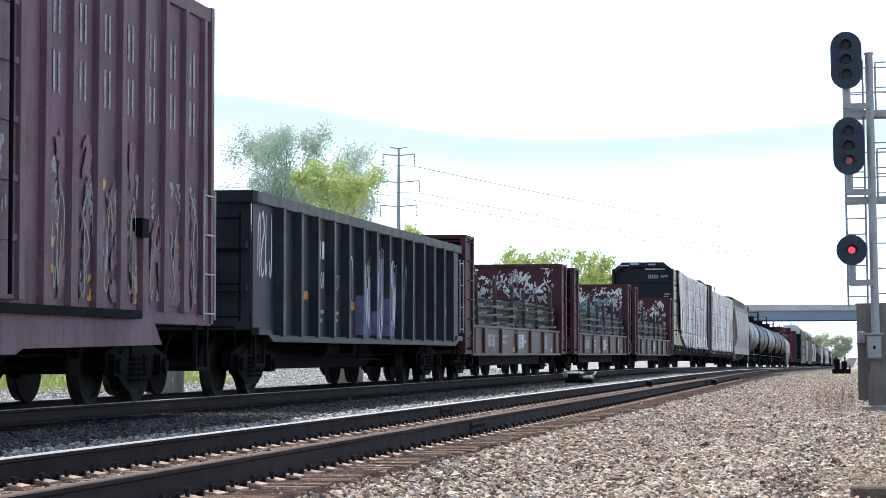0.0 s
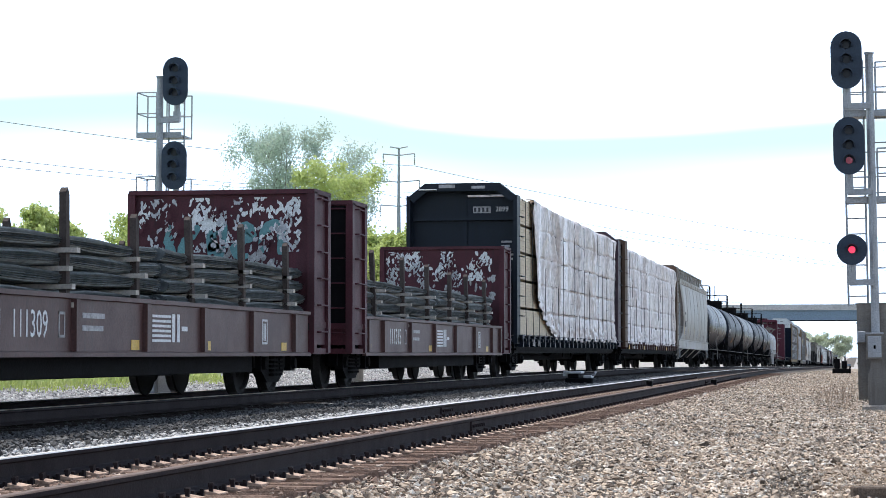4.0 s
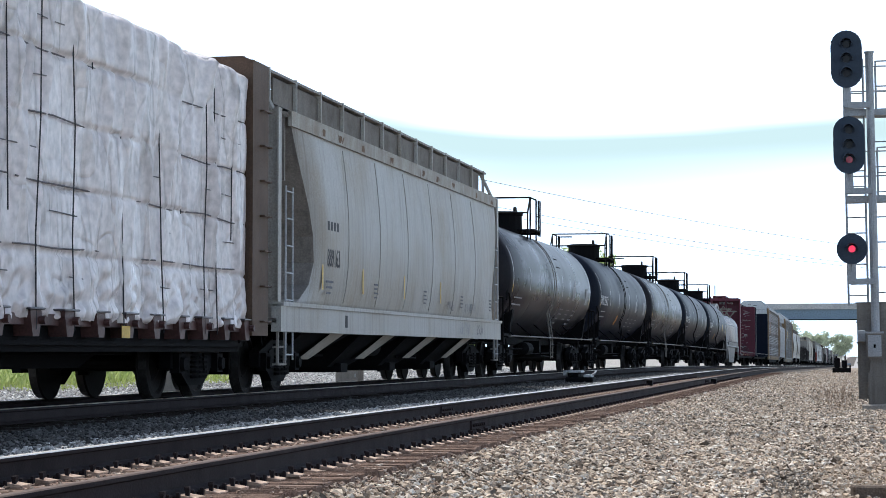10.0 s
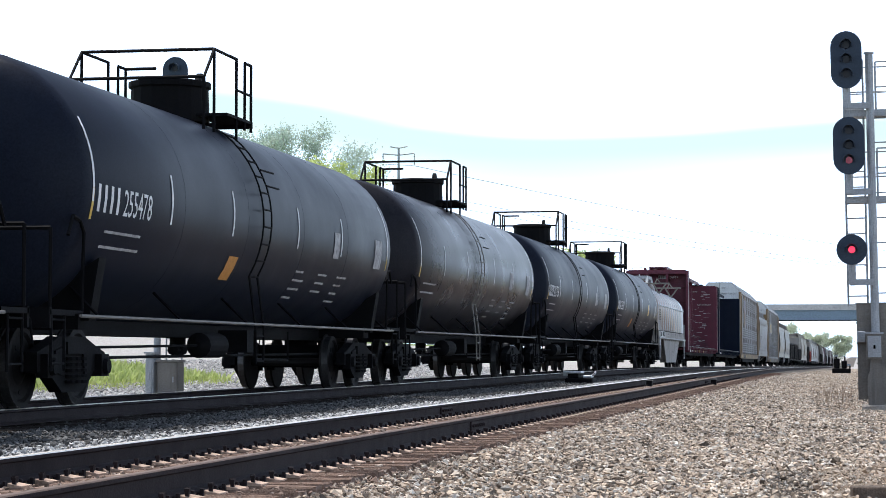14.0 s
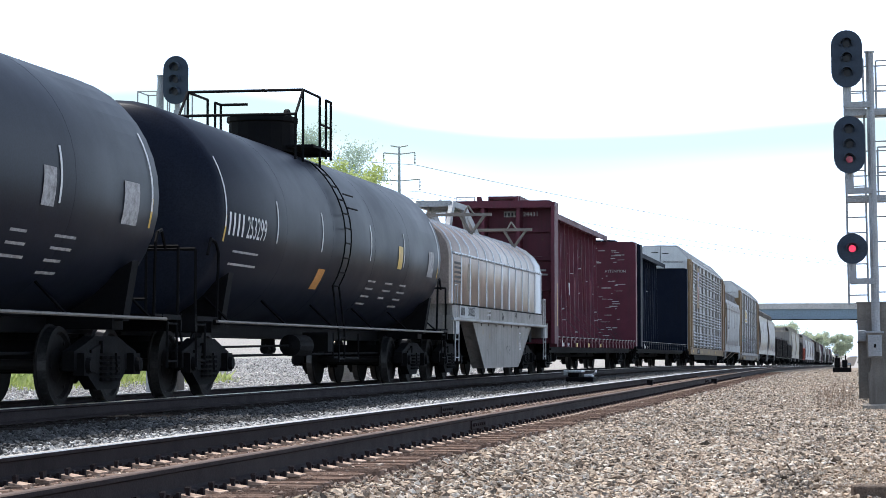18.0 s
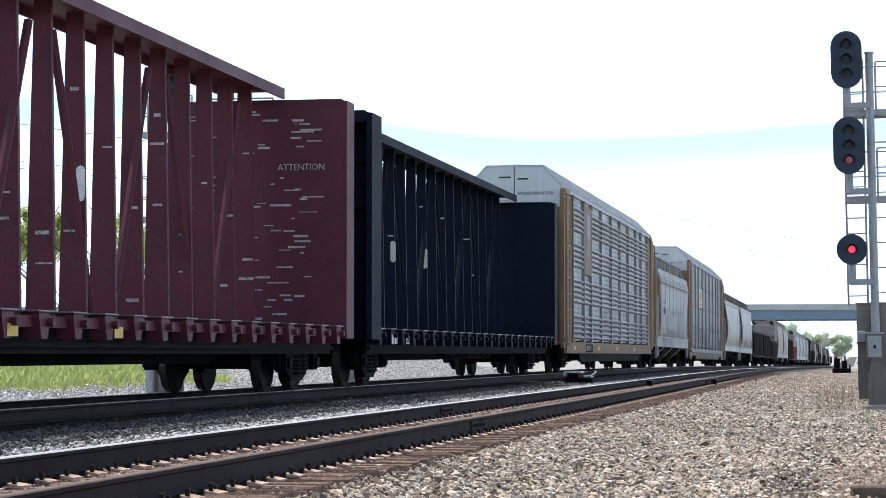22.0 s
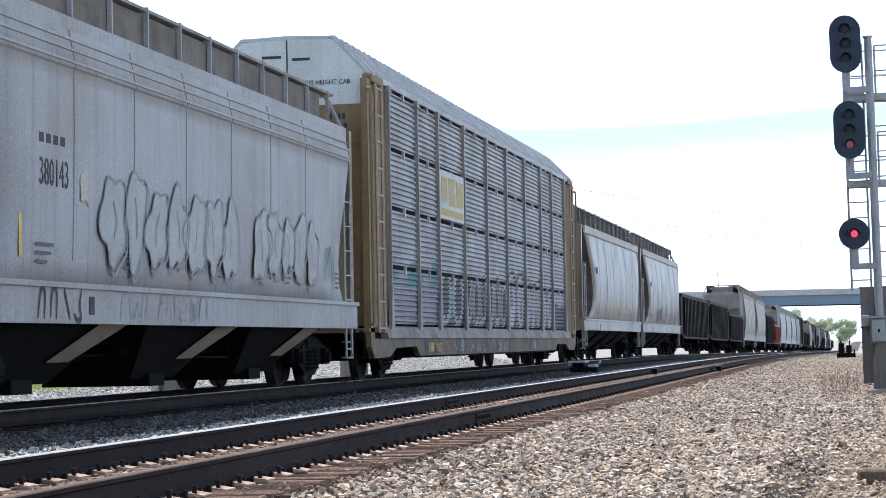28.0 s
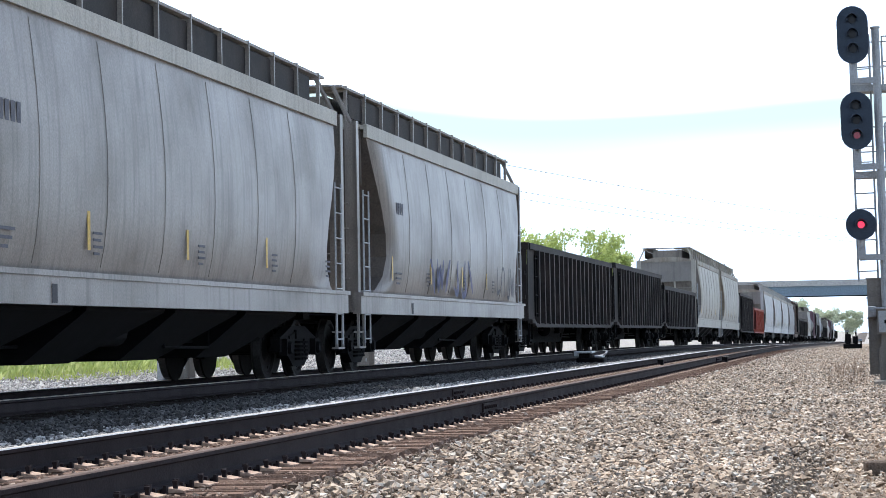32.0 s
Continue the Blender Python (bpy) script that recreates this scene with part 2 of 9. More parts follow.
def oval(bm, cx, cz, w, h, y0, y1, n=10, m=0):
    pts = []
    r = w / 2
    for i in range(n + 1):
        q = math.pi * i / n
        pts.append((cx + r * math.cos(q), cz + h / 2 - r + r * math.sin(q)))
    for i in range(n + 1):
        q = math.pi + math.pi * i / n
        pts.append((cx + r * math.cos(q), cz - h / 2 + r + r * math.sin(q)))
    prism(bm, pts, y0, y1, m)


def rod(bm, p, q, r, n=6, m=0):
    """A round bar from p to q."""
    p, q = Vector(p), Vector(q)
    d = (q - p).normalized()
    s = d.orthogonal().normalized()
    w = d.cross(s)
    a, b = [], []
    for i in range(n):
        k = math.tau * i / n
        o = (s * math.cos(k) + w * math.sin(k)) * r
        a.append(bm.verts.new(p + o))
        b.append(bm.verts.new(q + o))
    for i in range(n):
        bm.faces.new((a[i], a[(i + 1) % n], b[(i + 1) % n], b[i])).material_index = m
    bm.faces.new(a[::-1]).material_index = m
    bm.faces.new(b).material_index = m


def mesh_of(name, bm, *mats, smooth=False):
    me = bpy.data.meshes.new(name)
    bmesh.ops.recalc_face_normals(bm, faces=bm.faces)
    bm.to_mesh(me)
    bm.free()
    for m in mats:
        me.materials.append(m)
    if smooth:
        me.shade_smooth()
    return me


def part(name, bm, material, parent, label="", smooth=False):
    """Links a bmesh (or a finished mesh) as one mesh object under a thing or a part."""
    mats = material if isinstance(material, (list, tuple)) else (material,)
    me = bm if isinstance(bm, bpy.types.Mesh) else mesh_of(name, bm, *mats, smooth=smooth)
    ob = new(name, me)
    ob.parent = parent
    if label:
        tagged(ob, label)
    return ob


def boxes(name, rows, material, parent, label="", bevel=0.0):
    bm = bmesh.new()
    for r in rows:
        box(bm, *r)
    if bevel:
        bmesh.ops.bevel(bm, geom=bm.edges[:], offset=bevel, segments=1, affect="EDGES")
    return part(name, bm, material, parent, label)


def tube(bm, pts, r, n=4):
    """One bent round bar along a row of points."""
    pts = [Vector(p) for p in pts]
    prev = None
    for i, p in enumerate(pts):
        d = (pts[min(i + 1, len(pts) - 1)] - pts[max(i - 1, 0)]).normalized()
        s = d.cross(Vector((1, 0.2, 0.01)) if abs(d.y) > 0.8 else Vector((0, 1, 0.01))).normalized()
        w = d.cross(s)
        ring = [bm.verts.new(p + (s * math.cos(math.tau * j / n) + w * math.sin(math.tau * j / n)) * r) for j in range(n)]
        if prev:
            for j in range(n):
                bm.faces.new((prev[j], prev[(j + 1) % n], ring[(j + 1) % n], ring[j]))
        else:
            bm.faces.new(ring[::-1])
        prev = ring
    bm.faces.new(prev)


def bent(name, pts, r, material, parent, label=""):
    """A pipe bent through a row of points, as one part."""
    bm = bmesh.new()
    for a, b in zip(pts, pts[1:]):
        rod(bm, a, b, r, 6)
    bmesh.ops.remove_doubles(bm, verts=bm.verts, dist=r * 0.6)
    return part(name, bm, material, parent, label)


# ---- the line of the tracks ----
TRAIN_X, NEAR_X, NEAR_Z = -9.88, -4.89, -0.087


def sag(s):
    """How far the line has dropped s metres along."""
    k = (s - 100) / 12
    return -0.0055 * 12 * (math.log1p(math.exp(k)) if k < 30 else k)


def stations(y0, y1):
    y, out = y0, []
    while y < y1:
        out.append(y)
        y += 6 if y < 220 else 25 if y < 600 else 120
    return out + [y1]


# metres a second, second by second
SPEED = tuple(enumerate((12.16, 12.13, 12.12, 12.22, 12.33, 12.44, 12.54, 12.47, 12.32, 12.60, 12.62, 12.42, 12.45, 12.53, 12.54, 12.60, 12.57, 12.45, 12.37, 12.22, 12.03, 12.40, 12.60, 12.62, 12.60, 12.62, 12.60, 12.56, 12.54, 12.48, 12.56, 12.70, 12.70)))


def gone(t):
    """Metres that the train has gone by t seconds."""
    d = 0.0
    for (a, v), (b, _) in zip(SPEED, SPEED[1:]):
        d += v * max(0.0, min(t, b) - a)
    return d
# near-black for grimy underframes, and for shade put into some parts' colour
M["frame"] = paint("black_underframe_grime_and_shade", (0.0035, 0.0035, 0.0045), (0.007, 0.0065, 0.0065), rough=0.8, scale=3, wear=0.4, bump=0.2, spec=0.1)
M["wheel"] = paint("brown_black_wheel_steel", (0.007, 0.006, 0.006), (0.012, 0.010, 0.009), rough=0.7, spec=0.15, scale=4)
M["tread"] = paint("worn_wheel_tread", (0.07, 0.068, 0.068), rough=0.4, metal=0.8, bump=0.02)
M["gonblack"] = paint("faded_black_gondola_paint", (0.021, 0.025, 0.032), (0.042, 0.047, 0.053), rough=0.5, scale=1.3, wear=0.5, streak=0.4, bump=0.1, spec=0.2)
M["gonrust"] = paint("rusty_black_gondola_paint", (0.020, 0.018, 0.018), (0.06, 0.05, 0.046), rough=0.7, scale=1.2, wear=0.5, streak=0.5)
M["brownpaint"] = paint("brown_car_paint", (0.09216, 0.04536, 0.04032), (0.0576, 0.0288, 0.02664), rough=0.5, scale=1.5, streak=0.35, spec=0.3)
M["brownpost"] = paint("tan_brown_car_paint", (0.115, 0.072, 0.048), (0.075, 0.047, 0.032), rough=0.65, scale=1.4, streak=0.4)
M["bluepaint"] = paint("blue_black_car_paint", (0.0065, 0.0115, 0.019), (0.011, 0.017, 0.025), rough=0.5, scale=1.4, streak=0.25, bump=0.06, spec=0.2)
M["centerred"] = paint("faded_oxide_red_paint", (0.100, 0.022, 0.037), (0.062, 0.016, 0.026), rough=0.55, scale=1.0, streak=0.35, rust=(0.10, 0.05, 0.04), rust_at=0.68)
M["navy"] = paint("faded_navy_car_paint", (0.0048, 0.0085, 0.019), (0.010, 0.014, 0.024), rough=0.6, scale=1.1, streak=0.45, spec=0.07)
M["lumber"] = paint("pale_sawn_lumber", (0.70, 0.60, 0.45), (0.55, 0.46, 0.34), rough=0.8, scale=3, fine=50)
M["stakewood"] = paint("dark_stake_wood", (0.07, 0.055, 0.048), (0.04, 0.032, 0.03), rough=0.85, scale=4)
M["dunnage"] = paint("grey_dunnage_wood", (0.50, 0.46, 0.41), (0.33, 0.30, 0.26), rough=0.85, scale=5)
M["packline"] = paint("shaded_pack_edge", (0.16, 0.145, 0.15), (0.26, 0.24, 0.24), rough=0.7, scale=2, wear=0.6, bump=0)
M["strap"] = paint("black_strap", (0.03, 0.03, 0.033), rough=0.5, bump=0)
M["rebar"] = paint("blue_grey_steel_bar", (0.135, 0.150, 0.150), (0.06, 0.068, 0.072), rough=0.5, metal=0.25, scale=5, wear=0.5)
M["tank"] = paint("satin_black_tank_paint", (0.012, 0.015, 0.025), (0.017, 0.020, 0.029), rough=0.36, scale=0.7, wear=0.5, streak=0.2, bump=0.01, spec=0.04)
M["tankbrown"] = paint("dusty_black_tank_paint", (0.021, 0.0205, 0.025), (0.032, 0.029, 0.031), rough=0.28, scale=0.6, wear=0.5, streak=0.3, bump=0.01, spec=0.05)
M["hood"] = paint("rusty_silver_coil_hood", (0.40, 0.33, 0.29), (0.27, 0.225, 0.20), rough=0.34, metal=0.35, scale=0.7, wear=0.55, bump=0.05, streak=0.35)
M["hoodend"] = paint("bright_galvanised_hood_sheet", (0.50, 0.52, 0.55), (0.42, 0.42, 0.44), rough=0.35, metal=0.6, scale=1.2, bump=0.04)
M["coilgrey"] = paint("grey_coil_car_paint", (0.29, 0.27, 0.25), (0.19, 0.175, 0.16), rough=0.6, scale=1.0, streak=0.5)
M["galv"] = paint("galvanised_side_sheet", (0.32, 0.33, 0.34), (0.215, 0.21, 0.205), rough=0.45, metal=0.25, scale=0.9, wear=0.55, streak=0.4, bump=0.05, spec=0.3)
M["racktan"] = paint("faded_tan_yellow_rack_paint", (0.245, 0.165, 0.088), (0.165, 0.112, 0.064), rough=0.6, scale=1.0, streak=0.4)
M["rackwhite"] = paint("off_white_rack_paint", (0.58, 0.60, 0.60), (0.45, 0.46, 0.46), rough=0.5, scale=1.3, streak=0.2, rust=(0.25, 0.2, 0.16), rust_at=0.7)
M["hopgrey"] = paint("light_grey_hopper_paint", (0.375, 0.383, 0.40), (0.335, 0.312, 0.285), rough=0.5, scale=0.5, wear=0.55, streak=0.35, bump=0.03)
M["hopdirty"] = paint("dirty_grey_hopper_paint", (0.285, 0.255, 0.23), (0.18, 0.157, 0.136), rough=0.36, scale=0.7, wear=0.6, streak=0.55, bump=0.05, spec=0.3)
M["winchpad"] = paint("pale_winch_pad_steel", (0.16, 0.15, 0.155), (0.09, 0.08, 0.085), rough=0.38, metal=0.5, scale=6, wear=0.5, bump=0.03)
M["hopwarm"] = paint("warm_white_hopper_paint", (0.43, 0.415, 0.385), (0.37, 0.325, 0.26), rough=0.5, scale=0.5, wear=0.55, streak=0.4, bump=0.03)
M["hoptan"] = paint("tan_hopper_end_paint", (0.30, 0.25, 0.19), (0.20, 0.165, 0.125), rough=0.6, scale=1.0, streak=0.4)
M["hopcream"] = paint("cream_hopper_paint", (0.46, 0.43, 0.37), (0.38, 0.35, 0.30), rough=0.5, scale=0.7, streak=0.35)
M["white"] = paint("white_lettering_paint", (0.72, 0.72, 0.72), (0.55, 0.55, 0.55), rough=0.6, scale=6, bump=0)
M["dull"] = paint("worn_white_lettering_paint", (0.42, 0.41, 0.41), (0.2, 0.19, 0.19), rough=0.7, scale=9, wear=0.5, bump=0)
M["darkletter"] = paint("black_lettering_paint", (0.05, 0.05, 0.055), rough=0.6, bump=0)
M["yellow"] = paint("yellow_reflector", (0.62, 0.40, 0.06), (0.5, 0.3, 0.05), rough=0.4, scale=8, bump=0)
M["orange"] = paint("orange_placard", (0.55, 0.24, 0.05), (0.45, 0.2, 0.06), rough=0.5, scale=8, bump=0)
M["tagpurple"] = paint("purple_spray_paint", (0.15, 0.155, 0.26), (0.075, 0.08, 0.13), rough=0.6, scale=3, wear=0.5, bump=0)
M["tagmauve"] = paint("pale_mauve_spray_paint", (0.245, 0.235, 0.275), (0.17, 0.165, 0.195), rough=0.5, scale=3, wear=0.5, bump=0)
M["tagblue"] = paint("pale_blue_spray_paint", (0.20, 0.25, 0.36), (0.12, 0.16, 0.24), rough=0.6, scale=3, wear=0.5, bump=0)
M["tagdark"] = paint("dark_plum_spray_paint", (0.075, 0.066, 0.078), (0.12, 0.11, 0.12), rough=0.6, scale=3, bump=0)
M["taglight"] = paint("pale_grey_spray_paint", (0.46, 0.46, 0.48), (0.28, 0.29, 0.30), rough=0.6, scale=4, wear=0.5, bump=0)
M["rackroof"] = paint("pale_galvanised_roof_sheet", (0.46, 0.475, 0.49), (0.36, 0.37, 0.38), rough=0.5, metal=0.2, scale=1.2, streak=0.3)
M["rackpost"] = paint("weathered_grey_rack_post_paint", (0.33, 0.31, 0.29), (0.235, 0.21, 0.19), rough=0.55, scale=1.5, streak=0.4)
M["gondust"] = paint("dusty_worn_sunlit_black_steel", (0.15, 0.153, 0.15), (0.085, 0.088, 0.088), rough=0.65, scale=2.5, wear=0.5)
M["rustpatch"] = paint("brown_rust_stain", (0.20, 0.13, 0.09), (0.13, 0.085, 0.06), rough=0.85, scale=9, bump=0.1)
M["hoproof"] = paint("rust_stained_roof_paint", (0.40, 0.37, 0.32), (0.28, 0.23, 0.18), rough=0.6, scale=1.6, wear=0.5, streak=0.4, rust=(0.17, 0.10, 0.065), rust_at=0.60)
M["ladderpink"] = paint("pale_tan_ladder_paint", (0.46, 0.37, 0.29), (0.32, 0.25, 0.19), rough=0.6, scale=3)
M["hoptagfill"] = paint("pale_warm_grey_spray_paint", (0.40, 0.405, 0.41), (0.36, 0.345, 0.315), rough=0.5, scale=2, wear=0.5, bump=0)
M["hopfascia"] = paint("dusty_brown_walkway_plate", (0.19, 0.165, 0.14), (0.12, 0.10, 0.085), rough=0.7, scale=2, wear=0.5, streak=0.3)
M["hopend"] = paint("dark_brown_hopper_end_paint", (0.12, 0.10, 0.085), (0.07, 0.058, 0.05), rough=0.7, scale=1.2, streak=0.4)
M["grimytan"] = paint("grimy_tan_apron_paint", (0.20, 0.145, 0.09), (0.10, 0.08, 0.06), rough=0.6, scale=1.5, wear=0.6, streak=0.4)
M["grimygrey"] = paint("stained_grey_apron_paint", (0.27, 0.245, 0.225), (0.085, 0.075, 0.072), rough=0.6, scale=0.9, wear=0.7, streak=0.5)
M["tagolive"] = paint("faded_olive_spray_paint", (0.15, 0.13, 0.085), (0.085, 0.08, 0.065), rough=0.6, scale=3, wear=0.5, bump=0)
M["plum"] = paint("dark_plum_car_paint", (0.062, 0.040, 0.050), (0.04, 0.027, 0.033), rough=0.6, scale=1.2, streak=0.4)
M["yellowworn"] = paint("worn_yellow_letter_paint", (0.56, 0.40, 0.13), (0.48, 0.40, 0.26), rough=0.6, scale=5, wear=0.5, bump=0)
M["tagthin"] = paint("thin_grey_spray_paint", (0.22, 0.22, 0.24), (0.30, 0.30, 0.31), rough=0.5, scale=3, wear=0.5, bump=0)
M["tagteal"] = paint("teal_spray_paint", (0.13, 0.27, 0.28), (0.09, 0.18, 0.20), rough=0.6, scale=5, bump=0)
M["taggrey"] = paint("grey_spray_paint", (0.10, 0.10, 0.12), (0.16, 0.16, 0.18), rough=0.6, scale=5, bump=0)
M["blueflag"] = paint("faded_blue_shield_paint", (0.17, 0.20, 0.42), (0.24, 0.25, 0.40), rough=0.5, scale=6, bump=0)
M["redflag"] = paint("dull_red_stripe_paint", (0.30, 0.12, 0.11), rough=0.5, scale=6, bump=0)
M["signalblack"] = paint("blue_black_signal_enamel", (0.030, 0.044, 0.066), (0.036, 0.05, 0.072), rough=0.55, scale=4, bump=0.05)
M["mastgrey"] = paint("grey_galvanised_mast", (0.34, 0.355, 0.37), (0.25, 0.26, 0.27), rough=0.55, metal=0.2, scale=3)
M["casegrey"] = paint("grey_steel_case", (0.195, 0.18, 0.16), (0.145, 0.132, 0.118), rough=0.6, scale=2, streak=0.3)
M["steel"] = paint("grey_handrail_steel", (0.35, 0.36, 0.37), (0.25, 0.25, 0.26), rough=0.5, metal=0.4, scale=5, bump=0.02)
M["glass_dark"] = paint("dark_signal_lens", (0.008, 0.009, 0.012), rough=0.3, scale=5, bump=0, spec=0.25)


def glow(name, color, strength):
    m = bpy.data.materials.new(name)
    m.use_nodes = True
    b = m.node_tree.nodes["Principled BSDF"]
    b.inputs["Base Color"].default_value = hexa(color)
    b.inputs["Emission Color"].default_value = hexa(color)
    b.inputs["Emission Strength"].default_value = strength
    b.inputs["Roughness"].default_value = 0.2
    return m


M["red_lit"] = glow("lit_red_lens", (1.0, 0.03, 0.09), 1.0)
M["red_dim"] = glow("dim_red_lens", (0.30, 0.015, 0.04), 0.10)


# ---- lettering and painted marks ----
def lay(me, face, at):
    """Turns a flat mesh drawn in x, y to lie on a car's side (facing +x) or end (facing -y)."""
    if face == "side":
        m = Matrix(((0, 0, 1, at[0]), (1, 0, 0, at[1]), (0, 1, 0, at[2]), (0, 0, 0, 1)))
    else:
        m = Matrix(((1, 0, 0, at[0]), (0, 0, -1, at[1]), (0, 1, 0, at[2]), (0, 0, 0, 1)))
    me.transform(m)
    return me


def words(parent, text, at, size, material, face="side", squeeze=1.0, name="lettering"):
    cu = bpy.data.curves.new("lettering", "FONT")
    cu.body, cu.size, cu.extrude, cu.resolution_u = text, size * 1.38, 0.002, 2
    ob = bpy.data.objects.new("lettering", cu)
    me = bpy.data.meshes.new_from_object(ob)
    bpy.data.objects.remove(ob)
    me.transform(Matrix.Diagonal((squeeze, 1, 1, 1)))
    me.materials.clear()
    me.materials.append(material)
    return part(name, lay(me, face, at), material, parent)


def marks(parent, rects, at, material, face="side", name="painted_mark", label=""):
    """Flat rectangles (a0, a1, b0, b1) along and up, 3 mm proud."""
    bm = bmesh.new()
    for a0, a1, b0, b1 in rects:
        box(bm, a0, a1, b0, b1, 0, 0.003)
    ob = part(name, lay(mesh_of(name, bm, material), face, at), material, parent, label)
    return tagged(ob, label, kind="stuff") if len(rects) > 1 else ob


def letter_bars(parent, count, at, size, material, face="side", pitch=0.8, slope=0.0, name="lettering_bar"):
    """Plain upright bars in the place of letters."""
    return marks(parent, [(i * size * pitch, i * size * pitch + size * 0.5, slope * i * size, slope * i * size + size) for i in range(count)], at, material, face, name)


def line_bars(parent, at, widths, height, gap, material, face="side", name="data_line"):
    return marks(parent, [(0, w, -i * gap, -i * gap + height) for i, w in enumerate(widths)], at, material, face, name)


STROKE_SHAPES = (
    ((0.30, 1.0), (0.25, 0.5), (0.18, 0.1), (0.45, 0.0), (0.75, 0.2)),
    ((0.08, 0.0), (0.14, 0.7), (0.42, 1.0), (0.70, 0.72), (0.78, 0.0)),
    ((0.85, 0.88), (0.45, 1.0), (0.15, 0.74), (0.5, 0.5), (0.82, 0.24), (0.5, 0.0), (0.1, 0.1)),
    ((0.15, 0.0), (0.42, 0.5), (0.85, 1.0)),
    ((0.08, 0.95), (0.25, 0.05), (0.5, 0.62), (0.68, 0.05), (0.95, 1.0)),
)


def scrawl(parent, at, w, h, material, seed, strokes=5, thick=0.05, face="side", name="spray_mark"):
    """Hand-sprayed hooks, arches and zigzags beside one another, thinning out towards their ends."""
    rnd = random.Random(seed)
    bm = bmesh.new()
    for k in range(strokes):
        cell, grow = w / strokes, rnd.uniform(0.75, 1.1)
        flip, up = rnd.random() < 0.4, rnd.uniform(0, 0.15)
        ctrl = [Vector(((1 - px if flip else px) + rnd.uniform(-.08, .08), py + rnd.uniform(-.05, .05), 0)) for px, py in rnd.choice(STROKE_SHAPES)]
        ctrl = [Vector((cell * (k + grow * (p.x - 0.5) + 0.5 + 0.15 * (p.y - 0.5)), h * min(1, max(0, up + p.y * (1 - up))), 0)) for p in ctrl]
        c = [ctrl[0]] + ctrl + [ctrl[-1]]
        pts = []
        for i in range(len(c) - 3):
            for j in range(5):
                q = j / 5
                p0, p1, p2, p3 = c[i:i + 4]
                pts.append(0.5 * (2 * p1 + (p2 - p0) * q + (2 * p0 - 5 * p1 + 4 * p2 - p3) * q * q + (3 * p1 - p0 - 3 * p2 + p3) * q ** 3))
        pts.append(ctrl[-1])
        m, prev = len(pts), None
        for i, p in enumerate(pts):
            d = pts[min(i + 1, m - 1)] - pts[max(i - 1, 0)]
            d = d.normalized() if d.length > 1e-6 else Vector((1, 0, 0))
            o = Vector((-d.y, d.x, 0)) * thick * rnd.uniform(0.42, 0.58) * (0.45 + 0.55 * min(1, 4 * i / m, 4 * (m - 1 - i) / m))
            z = 0.0015 + 0.0006 * k
            cur = (bm.verts.new(p + o + Vector((0, 0, z))), bm.verts.new(p - o + Vector((0, 0, z))))
            if prev:
                bm.faces.new((prev[0], prev[1], cur[1], cur[0]))
            prev = cur
    return tagged(part(name, lay(mesh_of(name, bm, material), face, at), material, parent), kind="stuff")


def bubble_letters(parent, at, w, h, count, fill, line, seed):
    """Fat rounded sprayed letter shapes: a pale filling inside a thin uneven outline, with a second line as drop shade."""
    rnd = random.Random(seed)
    fills, lines = bmesh.new(), bmesh.new()
    for k in range(count):
        cx, cy = w * (k + 0.5) / count, h * (0.5 + rnd.uniform(-.06, .06))
        a, b, lean = w / count * rnd.uniform(0.42, 0.56), h * rnd.uniform(0.38, 0.5), rnd.uniform(0.05, 0.3)
        waves = [(j, rnd.uniform(0.05, 0.17), rnd.uniform(0, math.tau)) for j in (2, 3, 5)]
        loop = []
        for i in range(44):
            q = math.tau * i / 44
            e = 1 + sum(g * math.sin(j * q + o) for j, g, o in waves)
            y = b * e * math.sin(q)
            loop.append(Vector((cx + a * e * math.cos(q) + lean * y, cy + y, 0)))
        fills.faces.new([fills.verts.new(p + Vector((0, 0, 0.0005 * k))) for p in loop])
        for off, size, part_of in (((0, 0), 1.0, 1.0), ((0.06, -0.05), 1.03, 0.55)):
            c = Vector((cx, cy, 0))
            n = int(44 * part_of)
            prev = None
            for i in range(n + 1):
                p = loop[(i + 28) % 44]
                d = (p - c).normalized() * 0.023 * rnd.uniform(0.6, 1.25)
                p = c + (p - c) * size + Vector((off[0], off[1], 0.004 + 0.0004 * k))
                cur = (lines.verts.new(p + d), lines.verts.new(p - d))
                if prev:
                    lines.faces.new((prev[0], prev[1], cur[1], cur[0]))
                prev = cur
        tail = [Vector((cx + rnd.uniform(-.3, .3) * a, cy + b * q, 0.005)) for q in (-0.45, 0.0, 0.45)]
        for p, q in zip(tail, tail[1:]):
            o = Vector((0.018, 0, 0))
            lines.faces.new([lines.verts.new(v) for v in (p - o, p + o, q + o, q - o)])
    tagged(part("spray_fill", lay(mesh_of("spray_fill", fills, fill), "side", at), fill, parent), kind="stuff")
    tagged(part("spray_outline", lay(mesh_of("spray_outline", lines, line), "side", at), line, parent), kind="stuff")


